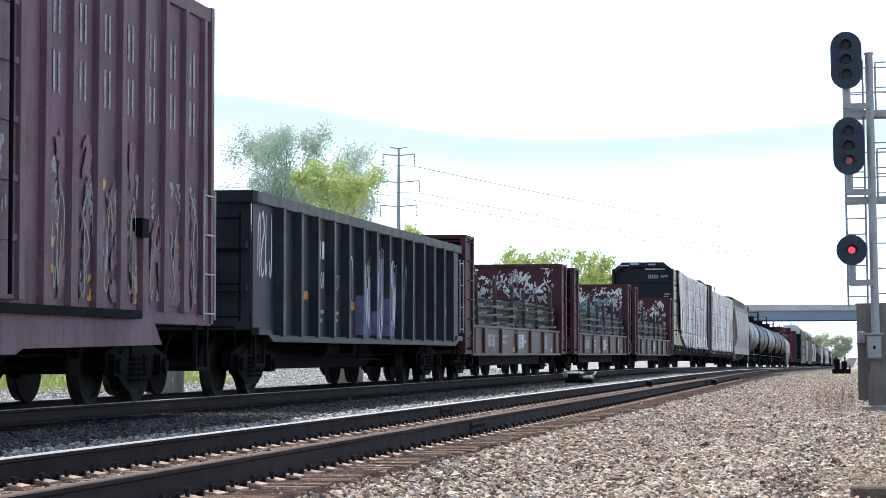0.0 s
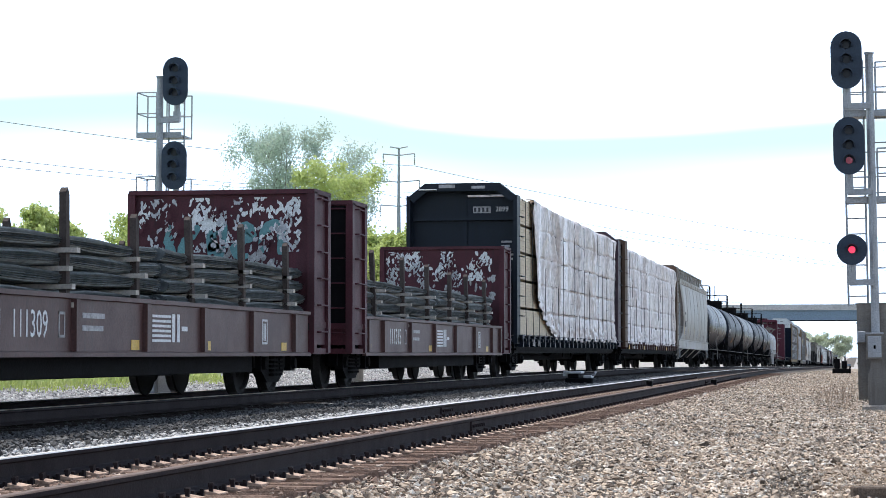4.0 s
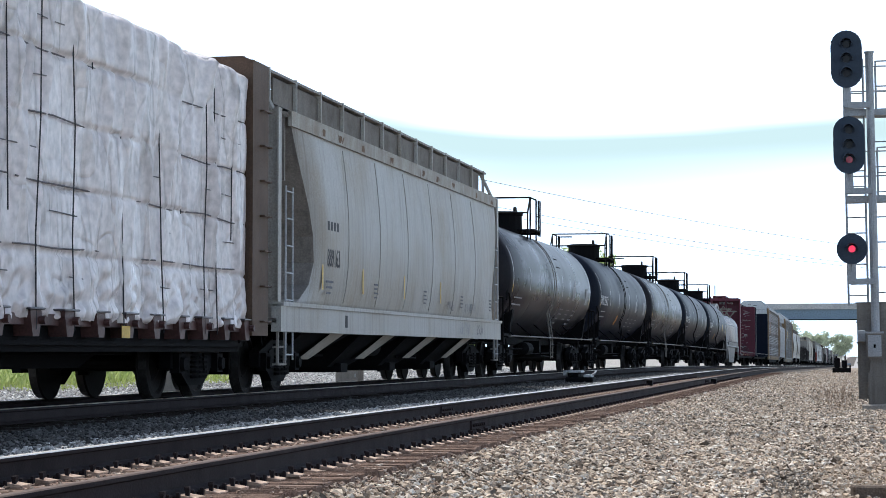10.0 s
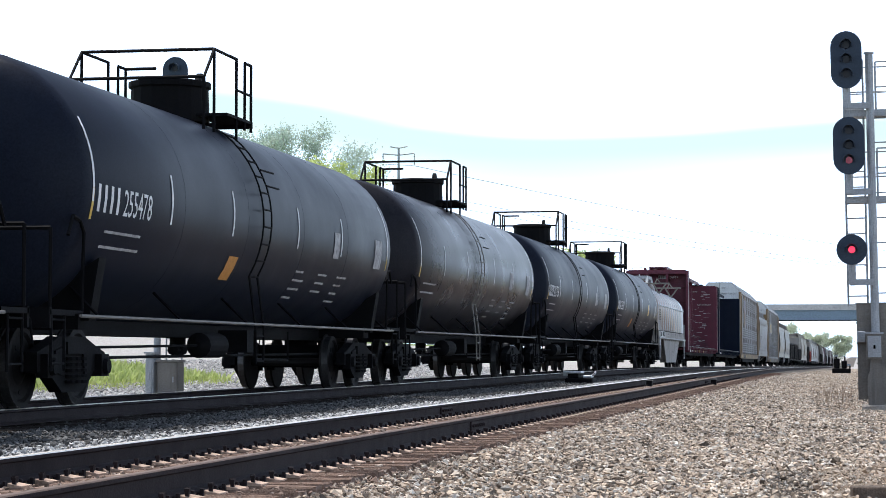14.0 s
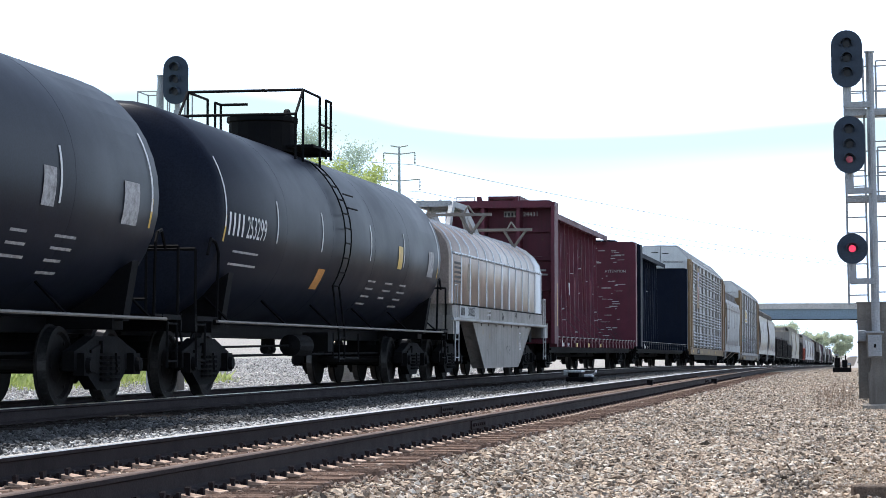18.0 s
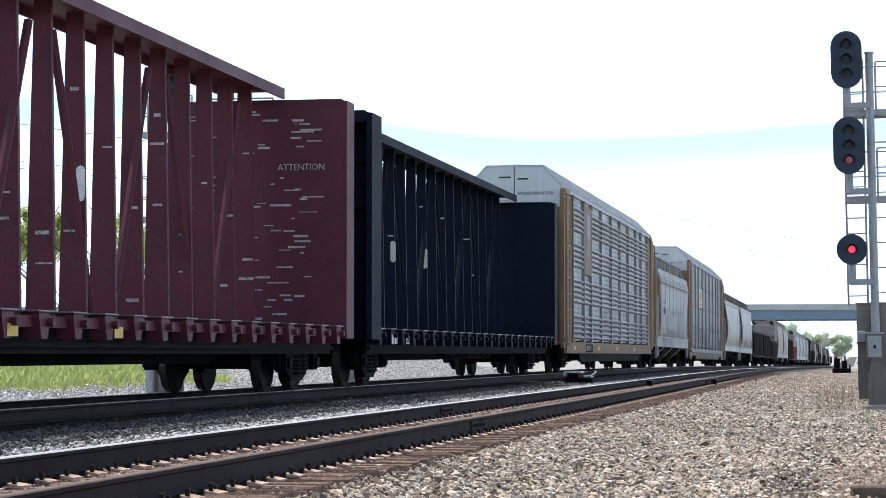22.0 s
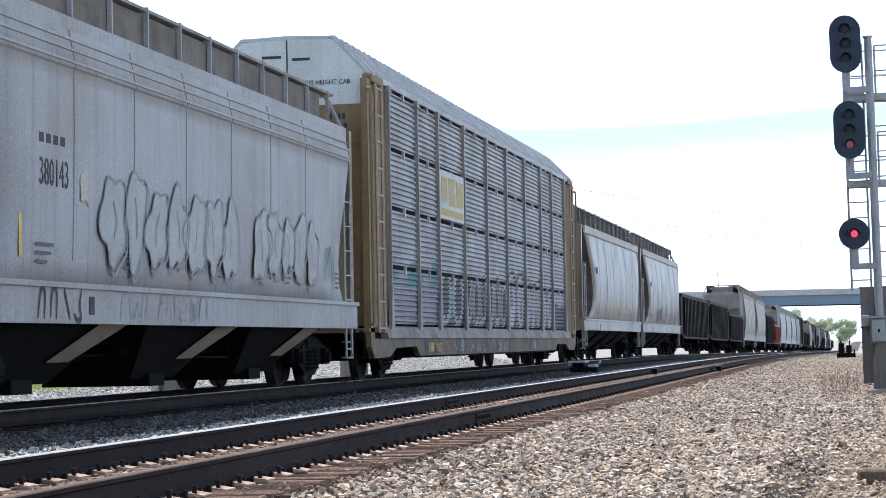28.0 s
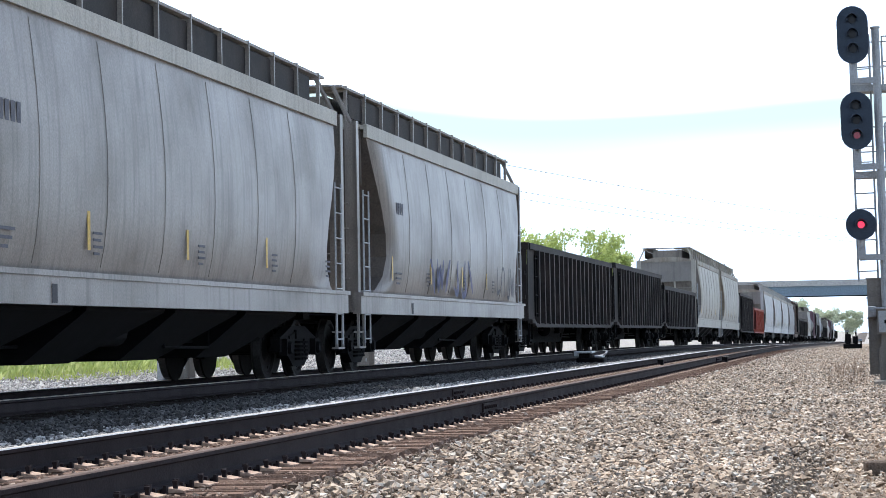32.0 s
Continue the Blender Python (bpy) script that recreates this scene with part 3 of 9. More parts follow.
def patches(parent, at, w, h, material, seed, count=12, size=0.25, face="side", name="peeled_patch"):
    """Ragged flat patches of paint."""
    rnd = random.Random(seed)
    bm = bmesh.new()
    for k in range(count):
        if k % 12 == 0:
            hub = (rnd.uniform(0, w), rnd.uniform(0, h))
        cx, cy, r = hub[0] + rnd.gauss(0, 0.06 * w ** 0.5), hub[1] + rnd.gauss(0, 0.11 * h), size * rnd.uniform(0.2, 0.9)
        cx, cy = min(w, max(0, cx)), min(h, max(0, cy))
        lean, vs = rnd.uniform(-0.6, 0.9), []
        for i in range(13):
            q = math.tau * i / 13
            e = r * (0.75 + 0.3 * math.sin(2 * q + k) + rnd.uniform(-.22, .22))
            y = 1.7 * e * math.sin(q)
            vs.append(bm.verts.new((cx + e * math.cos(q) + lean * y * 0.5, min(h, max(0.0, cy + y)) + 0.0004 * i, 0.001 + 0.0002 * k)))
        bm.faces.new(vs)
    return tagged(part(name, lay(mesh_of(name, bm, material), face, at), material, parent), kind="stuff")


# ---- ground materials ----
def stones(name, tones, rough=0.85):
    """Each stone has its own tone, with fine speckle."""
    m = bpy.data.materials.new(name)
    m.use_nodes = True
    n, l = m.node_tree.nodes, m.node_tree.links
    b = n["Principled BSDF"]
    geo = n.new("ShaderNodeNewGeometry")
    rp = n.new("ShaderNodeValToRGB")
    rp.color_ramp.interpolation = "LINEAR"
    e = rp.color_ramp.elements
    e[0].color, e[1].color = hexa(tones[0]), hexa(tones[-1])
    for i, c in enumerate(tones[1:-1]):
        k = e.new((i + 1) / (len(tones) - 1))
        k.color = hexa(c)
    tc = n.new("ShaderNodeTexCoord")
    no = n.new("ShaderNodeTexNoise")
    no.inputs["Scale"].default_value, no.inputs["Detail"].default_value = 60, 3
    wide = n.new("ShaderNodeTexNoise")
    wide.inputs["Scale"].default_value, wide.inputs["Detail"].default_value = 0.7, 3
    for q in (no, wide):
        l.new(tc.outputs["Object"], q.inputs["Vector"])
    mul = n.new("ShaderNodeMath")
    mul.operation = "MULTIPLY_ADD"
    mul.inputs[1].default_value, mul.inputs[2].default_value = 0.7, 0.42
    l.new(no.outputs["Fac"], mul.inputs[0])
    m2 = n.new("ShaderNodeMath")
    m2.operation = "MULTIPLY_ADD"
    m2.inputs[1].default_value, m2.inputs[2].default_value = 0.9, 0.5
    l.new(wide.outputs["Fac"], m2.inputs[0])
    m3 = n.new("ShaderNodeMath")
    m3.operation = "MULTIPLY"
    l.new(mul.outputs[0], m3.inputs[0])
    l.new(m2.outputs[0], m3.inputs[1])
    mx = n.new("ShaderNodeMix")
    mx.data_type, mx.blend_type = "RGBA", "MULTIPLY"
    mx.inputs["Factor"].default_value = 1
    l.new(geo.outputs["Random Per Island"], rp.inputs["Fac"])
    l.new(rp.outputs["Color"], mx.inputs["A"])
    l.new(m3.outputs[0], mx.inputs["B"])
    l.new(mx.outputs["Result"], b.inputs["Base Color"])
    b.inputs["Roughness"].default_value = rough
    b.inputs["Specular IOR Level"].default_value = 0.25
    return m


M["yard_stone"] = stones("tan_and_grey_gravel", [(0.075, 0.053, 0.038), (0.74, 0.575, 0.425), (0.25, 0.185, 0.135), (0.93, 0.81, 0.67), (0.46, 0.345, 0.25), (0.86, 0.695, 0.525), (0.10, 0.072, 0.052), (0.97, 0.89, 0.77)])
M["rust_stone"] = stones("rust_stained_ballast", [(0.08, 0.055, 0.042), (0.44, 0.31, 0.23), (0.18, 0.12, 0.09), (0.68, 0.55, 0.44), (0.26, 0.165, 0.12)])
M["ballast_stone"] = stones("grey_ballast", [(0.12, 0.115, 0.11), (0.78, 0.755, 0.72), (0.34, 0.325, 0.31), (0.92, 0.895, 0.855), (0.52, 0.50, 0.475)])
M["dirt"] = paint("dark_gravel_fines", (0.12, 0.10, 0.085), (0.07, 0.058, 0.05), rough=0.95, scale=3, fine=45, bump=1.0, wear=0.5, spec=0.15)
# the train's shade is put into the tones of this ballast
M["shaded_stone"] = stones("dark_ballast_in_train_shade", [(0.035, 0.034, 0.034), (0.12, 0.118, 0.115), (0.06, 0.058, 0.056), (0.20, 0.195, 0.19), (0.09, 0.086, 0.082)])
M["fargravel"] = paint("pale_gravel", (0.42, 0.395, 0.365), (0.27, 0.25, 0.23), rough=0.95, scale=7, fine=30, bump=1.0, wear=0.5, spec=0.15)
M["yardfines"] = paint("brown_gravel_fines", (0.34, 0.275, 0.21), (0.18, 0.14, 0.105), rough=0.95, scale=5, fine=70, bump=1.0, wear=0.5, spec=0.15)
# shade in the gaps between stones is put into this dark bed
M["stonebed"] = paint("gap_shade_stone_bed", (0.07, 0.058, 0.048), (0.035, 0.029, 0.024), rough=0.95, scale=5, fine=70, bump=1.0, wear=0.5, spec=0.1)
M["grass"] = paint("spring_grass_ground", (0.17, 0.23, 0.075), (0.11, 0.15, 0.045), rough=0.9, scale=0.6, fine=12, bump=0.6, spec=0.1)
M["railtan"] = paint("dull_rusty_rail_head", (0.15, 0.10, 0.075), (0.09, 0.06, 0.045), rough=0.65, scale=5, bump=0.03)


def leaf_mat(name, base, other, glowing=0.5):
    m = bpy.data.materials.new(name)
    m.use_nodes = True
    n, l = m.node_tree.nodes, m.node_tree.links
    n.clear()
    out = n.new("ShaderNodeOutputMaterial")
    geo = n.new("ShaderNodeNewGeometry")
    mx = n.new("ShaderNodeMix")
    mx.data_type = "RGBA"
    mx.inputs["A"].default_value, mx.inputs["B"].default_value = hexa(base), hexa(other)
    l.new(geo.outputs["Random Per Island"], mx.inputs["Factor"])
    d, t, s = n.new("ShaderNodeBsdfDiffuse"), n.new("ShaderNodeBsdfTranslucent"), n.new("ShaderNodeMixShader")
    s.inputs["Fac"].default_value = glowing
    l.new(mx.outputs["Result"], d.inputs["Color"])
    l.new(mx.outputs["Result"], t.inputs["Color"])
    l.new(d.outputs[0], s.inputs[1])
    l.new(t.outputs[0], s.inputs[2])
    l.new(s.outputs[0], out.inputs["Surface"])
    return m


M["leaf_pale"] = leaf_mat("pale_new_leaves", (0.54, 0.62, 0.53), (0.40, 0.49, 0.40))
M["leaf_yellow"] = leaf_mat("yellow_green_leaves", (0.56, 0.62, 0.27), (0.42, 0.49, 0.17))
M["leaf_green"] = leaf_mat("green_leaves", (0.32, 0.44, 0.13), (0.20, 0.30, 0.08))
M["weed"] = leaf_mat("pale_weed_leaves", (0.54, 0.58, 0.26), (0.34, 0.42, 0.13))
# the haze of distance is put into the next two leaf colours
M["leaf_far"] = leaf_mat("far_leaves_paled_for_haze", (0.54, 0.62, 0.30), (0.42, 0.50, 0.24))
M["leaf_haze"] = leaf_mat("leaves_paled_for_haze", (0.60, 0.64, 0.48), (0.52, 0.56, 0.42), 0.5)
M["bark"] = paint("grey_brown_bark", (0.26, 0.235, 0.21), (0.18, 0.16, 0.14), rough=0.9, scale=3, fine=20, bump=0.6)
M["drygrass"] = leaf_mat("dry_brown_stalks", (0.40, 0.29, 0.21), (0.26, 0.18, 0.12), 0.2)
M["blade"] = leaf_mat("fresh_grass_blades", (0.50, 0.54, 0.19), (0.30, 0.38, 0.10), 0.5)

# ---- ground ----
def ground_z(x, y):
    """Height of the ground: two ballast beds, a gravel yard and a grassed bank."""
    n = noise.noise((x * 0.25, y * 0.08, 3.0)) * 0.05
    prof = ((-200, 4.0), (-60, 3.0), (-30, 1.2), (-22, 0.25), (-17, -0.35), (-13.2, -0.42), (-12.0, -0.24), (-7.3, -0.235), (-6.8, -0.27), (-6.2, -0.31),
            (-3.75, -0.325), (-3.5, -0.37), (-2.0, -0.53), (0, -0.52), (14, -0.55), (30, -0.3), (200, 0.5))
    z = prof[0][1]
    for (a, za), (b, zb) in zip(prof, prof[1:]):
        if x >= a:
            z = za + (zb - za) * min(1, (x - a) / (b - a))
    if not -12.2 < x < -3.2:
        z += n
    return z + sag(y)


def build_ground():
    xs = [-3000, -800, -200, -120, -80, -60, -45, -36, -30, -26, -24, -22, -20, -18.5, -17, -15, -13.2, -12.0, -11, -9.9, -8.8, -7.3, -6.8, -6.2, -5, -3.75, -3.5, -3.0,
          -2.6, -2.0, -1.2, -0.4, 0.5, 1.5, 3, 5, 7, 10, 14, 20, 30, 60, 200, 800, 3000]
    ys = [-200, -60, -20] + stations(-5, 1200) + [2000, 4000]
    bm = bmesh.new()
    vs = [[bm.verts.new((x, y, ground_z(max(-200, min(200, x)), min(y, 1200)))) for x in xs] for y in ys]
    for j in range(len(ys) - 1):
        for i in range(len(xs) - 1):
            f = bm.faces.new((vs[j][i], vs[j][i + 1], vs[j + 1][i + 1], vs[j + 1][i]))
            c = f.calc_center_median()
            f.material_index = 1 if (c.x < -18.5 and c.y < 64) or c.x < -45 or c.x > 25 else 0 if c.x < -13.2 else 2 if -13.2 < c.x < -2.6 else 4 if 10 < c.y < 62 and c.x < (-0.8 if c.y < 24 else 0.9) else 3 if c.y < 420 and c.x < 8 else 0
    ob = new("ground", mesh_of("ground", bm, M["fargravel"], M["grass"], M["dirt"], M["yardfines"], M["stonebed"], smooth=True))
    return tagged(ob, "grey and tan gravel yard beside ballast beds and grass", "ground", kind="structure")


ground = build_ground()


def scatter(name, label, material, spots, seed, lo=0.022, hi=0.045, sink=0.3, stuff="gravel"):
    """Loose angular stones in one mesh. spots: rectangles x0, x1, y0, y1 and stones to the square metre; x1 may widen with y."""
    rng = np.random.default_rng(seed)
    xs, ys = [], []
    for x0, x1, y0, y1, grow, dens in spots:
        n = int((x1 - x0 + grow * (y0 + y1) / 2) * (y1 - y0) * dens)
        y = rng.uniform(y0, y1, n)
        x = x0 + (x1 + grow * y - x0) * rng.random(n)
        xs.append(x)
        ys.append(y)
    x, y = np.concatenate(xs), np.concatenate(ys)
    n = len(x)
    z = np.array([ground_z(a, b) for a, b in zip(x, y)])
    size = (lo + (hi - lo) * rng.random(n) ** 1.6) * (1 + 0.45 * (rng.random(n) > 0.93))
    octa = np.array([(-1.3, 0, 0), (1.3, 0, 0), (0, -1.3, 0), (0, 1.3, 0), (0, 0, -1.3), (0, 0, 1.3)], float)
    v = (octa[None] * rng.uniform(0.72, 1.0, (n, 6, 1)) + rng.uniform(-0.36, 0.36, (n, 6, 3))) * rng.uniform(0.65, 1.2, (n, 1, 3))
    q = rng.normal(size=(n, 4))
    q /= np.linalg.norm(q, axis=1)[:, None]
    w, a, b, c = q.T
    R = np.stack([np.stack([1 - 2 * (b * b + c * c), 2 * (a * b - c * w), 2 * (a * c + b * w)], -1),
                  np.stack([2 * (a * b + c * w), 1 - 2 * (a * a + c * c), 2 * (b * c - a * w)], -1),
                  np.stack([2 * (a * c - b * w), 2 * (b * c + a * w), 1 - 2 * (a * a + b * b)], -1)], 1)
    v = np.einsum("nij,nkj->nki", R, v) * size[:, None, None] * 0.75
    v[:, :, 2] *= 0.72
    v += np.stack([x, y, z + size * (0.5 - sink) + rng.uniform(0, 0.03, n)], -1)[:, None, :]
    tri = np.array([(1, 3, 5), (3, 0, 5), (0, 2, 5), (2, 1, 5), (3, 1, 4), (0, 3, 4), (2, 0, 4), (1, 2, 4)])
    faces = (tri[None] + 6 * np.arange(n)[:, None, None]).reshape(-1)
    me = bpy.data.meshes.new(name)
    me.vertices.add(6 * n)
    me.vertices.foreach_set("co", v.reshape(-1))
    me.loops.add(len(faces))
    me.loops.foreach_set("vertex_index", faces)
    me.polygons.add(8 * n)
    me.polygons.foreach_set("loop_start", np.arange(0, 24 * n, 3))
    me.update(calc_edges=True)
    me.validate()
    me.shade_flat()
    me.materials.append(material)
    return tagged(new(name, me), label, stuff, kind="stuff")


scatter("gravel", "tan, grey and white crushed stone of the yard", M["yard_stone"],
        ((-3.55, 3.5, -6, 12, 0, 260), (-3.55, -0.75, 12, 30, 0, 700), (-0.75, 0.5, 22, 30, 0.012, 420), (-0.75, 0.6, 15, 22, 0, 110), (-3.55, 0.5, 30, 50, 0.012, 400), (-3.55, 0.5, 50, 80, 0.012, 200), (-3.55, 0.5, 80, 130, 0.012, 110), (-3.4, 0.8, 130, 230, 0.012, 45)), 3, 0.014, 0.042, 0.10)
scatter("chippings", "small brown and grey chippings in the yard dirt", M["yard_stone"], ((-0.9, 0.6, 15, 24, 0, 420), (-0.6, 0.6, 24, 34, 0, 200)), 8, 0.007, 0.018)
scatter("shoulder_ballast", "rust-stained ballast along the tie ends", M["rust_stone"],
        ((-3.9, -3.1, 12, 40, 0, 330), (-3.9, -3.2, 40, 80, 0, 150), (-5.75, -3.9, 9, 40, 0, 190), (-5.75, -3.9, 40, 80, 0, 90)), 4, 0.012, 0.034, 0.2)
scatter("track_ballast", "grey ballast between the two tracks", M["ballast_stone"],
        ((-6.95, -5.7, -6, 12, 0, 110), (-7.15, -5.7, 12, 40, 0, 420), (-7.15, -5.7, 40, 80, 0, 200), (-7.25, -5.7, 80, 120, 0, 80)), 5, 0.018, 0.040)
scatter("main_track_ballast", "dark ballast round the main track, shade put into its tones", M["shaded_stone"], ((-11.6, -7.1, -6, 13, 0, 60), (-8.7, -7.05, 13, 50, 0, 330), (-8.7, -7.1, 50, 110, 0, 110), (-11.6, -8.7, 18, 60, 0, 60)), 9, 0.018, 0.042)
scatter("far_side_ballast", "pale ballast and gravel beyond the train", M["ballast_stone"],
        ((-18.9, -11.6, 25, 60, 0, 130), (-23.0, -11.6, 60, 120, 0, 50)), 6, 0.025, 0.055)

RAIL_HALF = ((0.0, 0.0), (0.030, 0.0), (0.0365, -0.008), (0.035, -0.032), (0.009, -0.045), (0.009, -0.135), (0.03, -0.150), (0.070, -0.162), (0.070, -0.172), (0, -0.172))


def rail_mesh(name, y0, y1, head):
    pts = list(RAIL_HALF) + [(-x, z) for x, z in RAIL_HALF[-2:0:-1]]
    bm = bmesh.new()
    prev = None
    for y in stations(y0, y1):
        ring = [bm.verts.new((x, y, z + sag(y))) for x, z in pts]
        if prev:
            n = len(pts)
            for i in range(n):
                f = bm.faces.new((prev[i], prev[(i + 1) % n], ring[(i + 1) % n], ring[i]))
                f.material_index = 1 if i in (0, n - 1, 1, n - 2) else 0
        prev = ring
    return mesh_of(name, bm, M["rail"], head)


def tie_mesh(seed, wood):
    rnd = random.Random(seed)
    bm = bmesh.new()
    w = 0.115 + rnd.uniform(-.01, .01)
    v = box(bm, -1.30 + rnd.uniform(-.04, .04), 1.30 + rnd.uniform(-.05, .05), -w, w, -0.16, 0)
    bmesh.ops.bevel(bm, geom=bm.edges[:], offset=0.014, segments=1, affect="EDGES")
    for q in bm.verts:
        q.co += Vector((rnd.uniform(-.01, .01), rnd.uniform(-.006, .006), rnd.uniform(-.006, .004)))
    for i in range(3):
        y = rnd.uniform(-w * 0.7, w * 0.7)
        box(bm, 0.85 + rnd.uniform(-.1, .1), 1.31, y - 0.006, y + 0.006, -0.002, 0.004)
    return mesh_of("tie", bm, wood)


M["plate"] = paint("tan_rusty_tie_plate", (0.50, 0.36, 0.27), (0.28, 0.185, 0.135), rough=0.75, metal=0.1, scale=9, wear=0.5)


def fastening_mesh():
    """Tie plate, four spikes and the rail anchors beside one tie."""
    bm = bmesh.new()
    prism(bm, [(-0.19, 0.0), (0.19, 0.0), (0.19, 0.012), (0.075, 0.030), (-0.075, 0.030), (-0.19, 0.012)], -0.10, 0.10, 1)
    for x, y in ((-0.088, -0.06), (0.088, 0.06), (-0.125, 0.06), (0.125, -0.06)):
        box(bm, x - 0.012, x + 0.012, y - 0.012, y + 0.012, 0.0, 0.058)
        box(bm, x - 0.016, x + 0.016, y - 0.017, y + 0.017, 0.052, 0.070)
    for y in (-0.15, 0.15):
        for s in (-1, 1):
            plate(bm, [(y - 0.014, -0.02), (y + 0.014, -0.02), (y + 0.014, 0.03), (y - 0.014, 0.02)], s * 0.062, s * 0.10)
            box(bm, min(s * 0.085, s * 0.105), max(s * 0.085, s * 0.105), y - 0.016, y + 0.016, -0.03, 0.045)
    return mesh_of("rail_fastening", bm, M["rail"], M["plate"])


TIES, DARK_TIES, FASTENING = [tie_mesh(s, M["tie"]) for s in range(5)], [tie_mesh(s, M["darktie"]) for s in range(5)], fastening_mesh()


def build_track(cx, rz, y0, label, heads, near):
    track = tagged(new("railroad_track"), label, "track", kind="structure")
    track.location = (cx, 0, rz)
    for s, head in zip((-1, 1), heads):
        ob = new("rail", rail_mesh("rail", -6, 1100, head))
        ob.parent, ob.location = track, (s * 0.75, 0, 0)
    rnd = random.Random(int(cx * 10))
    n = 0
    y = y0
    while n < 226:
        if n < 150 or near or n % 2 == 0:
            t = new("tie", (TIES if near else DARK_TIES)[n % 5])
            t.parent = track
            t.matrix_basis = pose(rnd.uniform(-.05, .05), y, -0.192 + sag(y), 0, 0, rnd.uniform(-1.2, 1.2))
        if 24 < n < 166 and near:
            for s in (-1, 1):
                f = new("rail_fastening", FASTENING)
                f.parent = track
                f.matrix_basis = pose(s * 0.75, y, -0.194 + sag(y), 0, 0, rnd.uniform(-1, 1))
        y += 0.50 + rnd.uniform(-.035, .035)
        n += 1
    for s, yy in ((1, 24.3), (1, 62), (-1, 30.6)):
        if not near:
            continue
        bm = bmesh.new()
        for k in (-1, 1):
            box(bm, k * 0.012 if k > 0 else -0.03, 0.03 if k > 0 else -0.012, -0.4, 0.4, -0.14, -0.045)
            for i in range(6):
                rod(bm, (k * 0.03, -0.34 + 0.136 * i, -0.09), (k * 0.055, -0.34 + 0.136 * i, -0.09), 0.018, 6)
        j = part("joint_bar", bm, M["rail"], track, "bolted joint bar")
        j.location = (s * 0.75, yy, sag(yy))
    return track


near_track = build_track(NEAR_X, NEAR_Z, -5.0, "railroad track of rusty steel rails on weathered wooden ties", (M["railhead"], M["railtan"]), True)
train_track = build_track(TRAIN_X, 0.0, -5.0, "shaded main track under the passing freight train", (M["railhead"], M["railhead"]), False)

# ---- train ----
CARS = []


def car_at(kind, u0, u1, label, category="freight car"):
    """An empty at rail level in the middle of a car that reaches from u0 to u1 along the train."""
    ob = tagged(new(kind), label, category, group="cars of the freight train")
    CARS.append((ob, (u0 + u1) / 2))
    return ob, (u1 - u0) / 2


def loft(bm, rings, m=0, close=True):
    """Joins rings of points, each a list of positions of one length."""
    prev = None
    first = None
    for ring in rings:
        cur = [bm.verts.new(p) for p in ring]
        if prev:
            n = len(cur)
            for i in range(n):
                bm.faces.new((prev[i], prev[(i + 1) % n], cur[(i + 1) % n], cur[i])).material_index = m
        else:
            first = cur
        prev = cur
    if close:
        bm.faces.new(first[::-1]).material_index = m
        bm.faces.new(prev).material_index = m


def disc_x(bm, x0, x1, y, z, r0, r1, n=24, m=0):
    """A drum about the x axis."""
    loft(bm, [[(x, y + r * math.cos(math.tau * i / n), z + r * math.sin(math.tau * i / n)) for i in range(n)] for x, r in ((x0, r0), (x1, r1))], m)


# ---- running gear, shared by all cars ----
def wheelset_mesh():
    bm = bmesh.new()
    for s in (-1, 1):
        prof = ((0.66, 0.475), (0.685, 0.487), (0.70, 0.462), (0.805, 0.452), (0.81, 0.39), (0.775, 0.36), (0.765, 0.20), (0.80, 0.14), (0.82, 0.09))
        n = 28
        loft(bm, [[(s * x, r * math.cos(math.tau * i / n), r * math.sin(math.tau * i / n)) for i in range(n)] for x, r in prof])
        for f in bm.faces:
            c = f.calc_center_median()
            if 0.70 < abs(c.x) < 0.80 and math.hypot(c.y, c.z) > 0.44:
                f.material_index = 1
        for k in range(3):
            q = k * math.tau / 3
            box(bm, s * 0.802, s * 0.812, 0.29 * math.cos(q) - 0.02, 0.29 * math.cos(q) + 0.02, 0.29 * math.sin(q) - 0.02, 0.29 * math.sin(q) + 0.02)
    disc_x(bm, -0.98, 0.98, 0, 0, 0.075, 0.075, 12)
    return mesh_of("wheelset", bm, M["wheel"], M["tread"])


def sideframe_mesh():
    bm = bmesh.new()
    out = [(-1.12, 0.40), (-1.12, 0.62), (-0.78, 0.70), (-0.42, 0.80), (0.42, 0.80), (0.78, 0.70), (1.12, 0.62), (1.12, 0.40), (0.72, 0.40), (0.62, 0.32),
           (0.34, 0.17), (-0.34, 0.17), (-0.62, 0.32), (-0.72, 0.40)]
    plate(bm, out, -0.075, 0.075)
    for s in (-1, 1):
        box(bm, 0.03, 0.16, s * 0.89 - 0.13, s * 0.89 + 0.13, 0.34, 0.60)
        disc_x(bm, 0.15, 0.21, s * 0.89, 0.46, 0.105, 0.085, 12)
        plate(bm, [(s * 0.60, 0.40), (s * 0.60, 0.64), (s * 0.28, 0.70), (s * 0.36, 0.36)][::s], 0.072, 0.10)
    for k in (-0.19, 0, 0.19):
        for i in range(5):
            disc_x_z(bm, k, 0.27 + 0.065 * i)
    box(bm, -0.10, 0.12, -0.27, 0.27, 0.60, 0.74)
    return mesh_of("side_frame", bm, M["frame"])


def disc_x_z(bm, y, z):
    n = 8
    loft(bm, [[(0.11 + 0.07 * math.cos(math.tau * i / n), y + 0.07 * math.sin(math.tau * i / n), z + d) for i in range(n)] for d in (0, 0.035)])


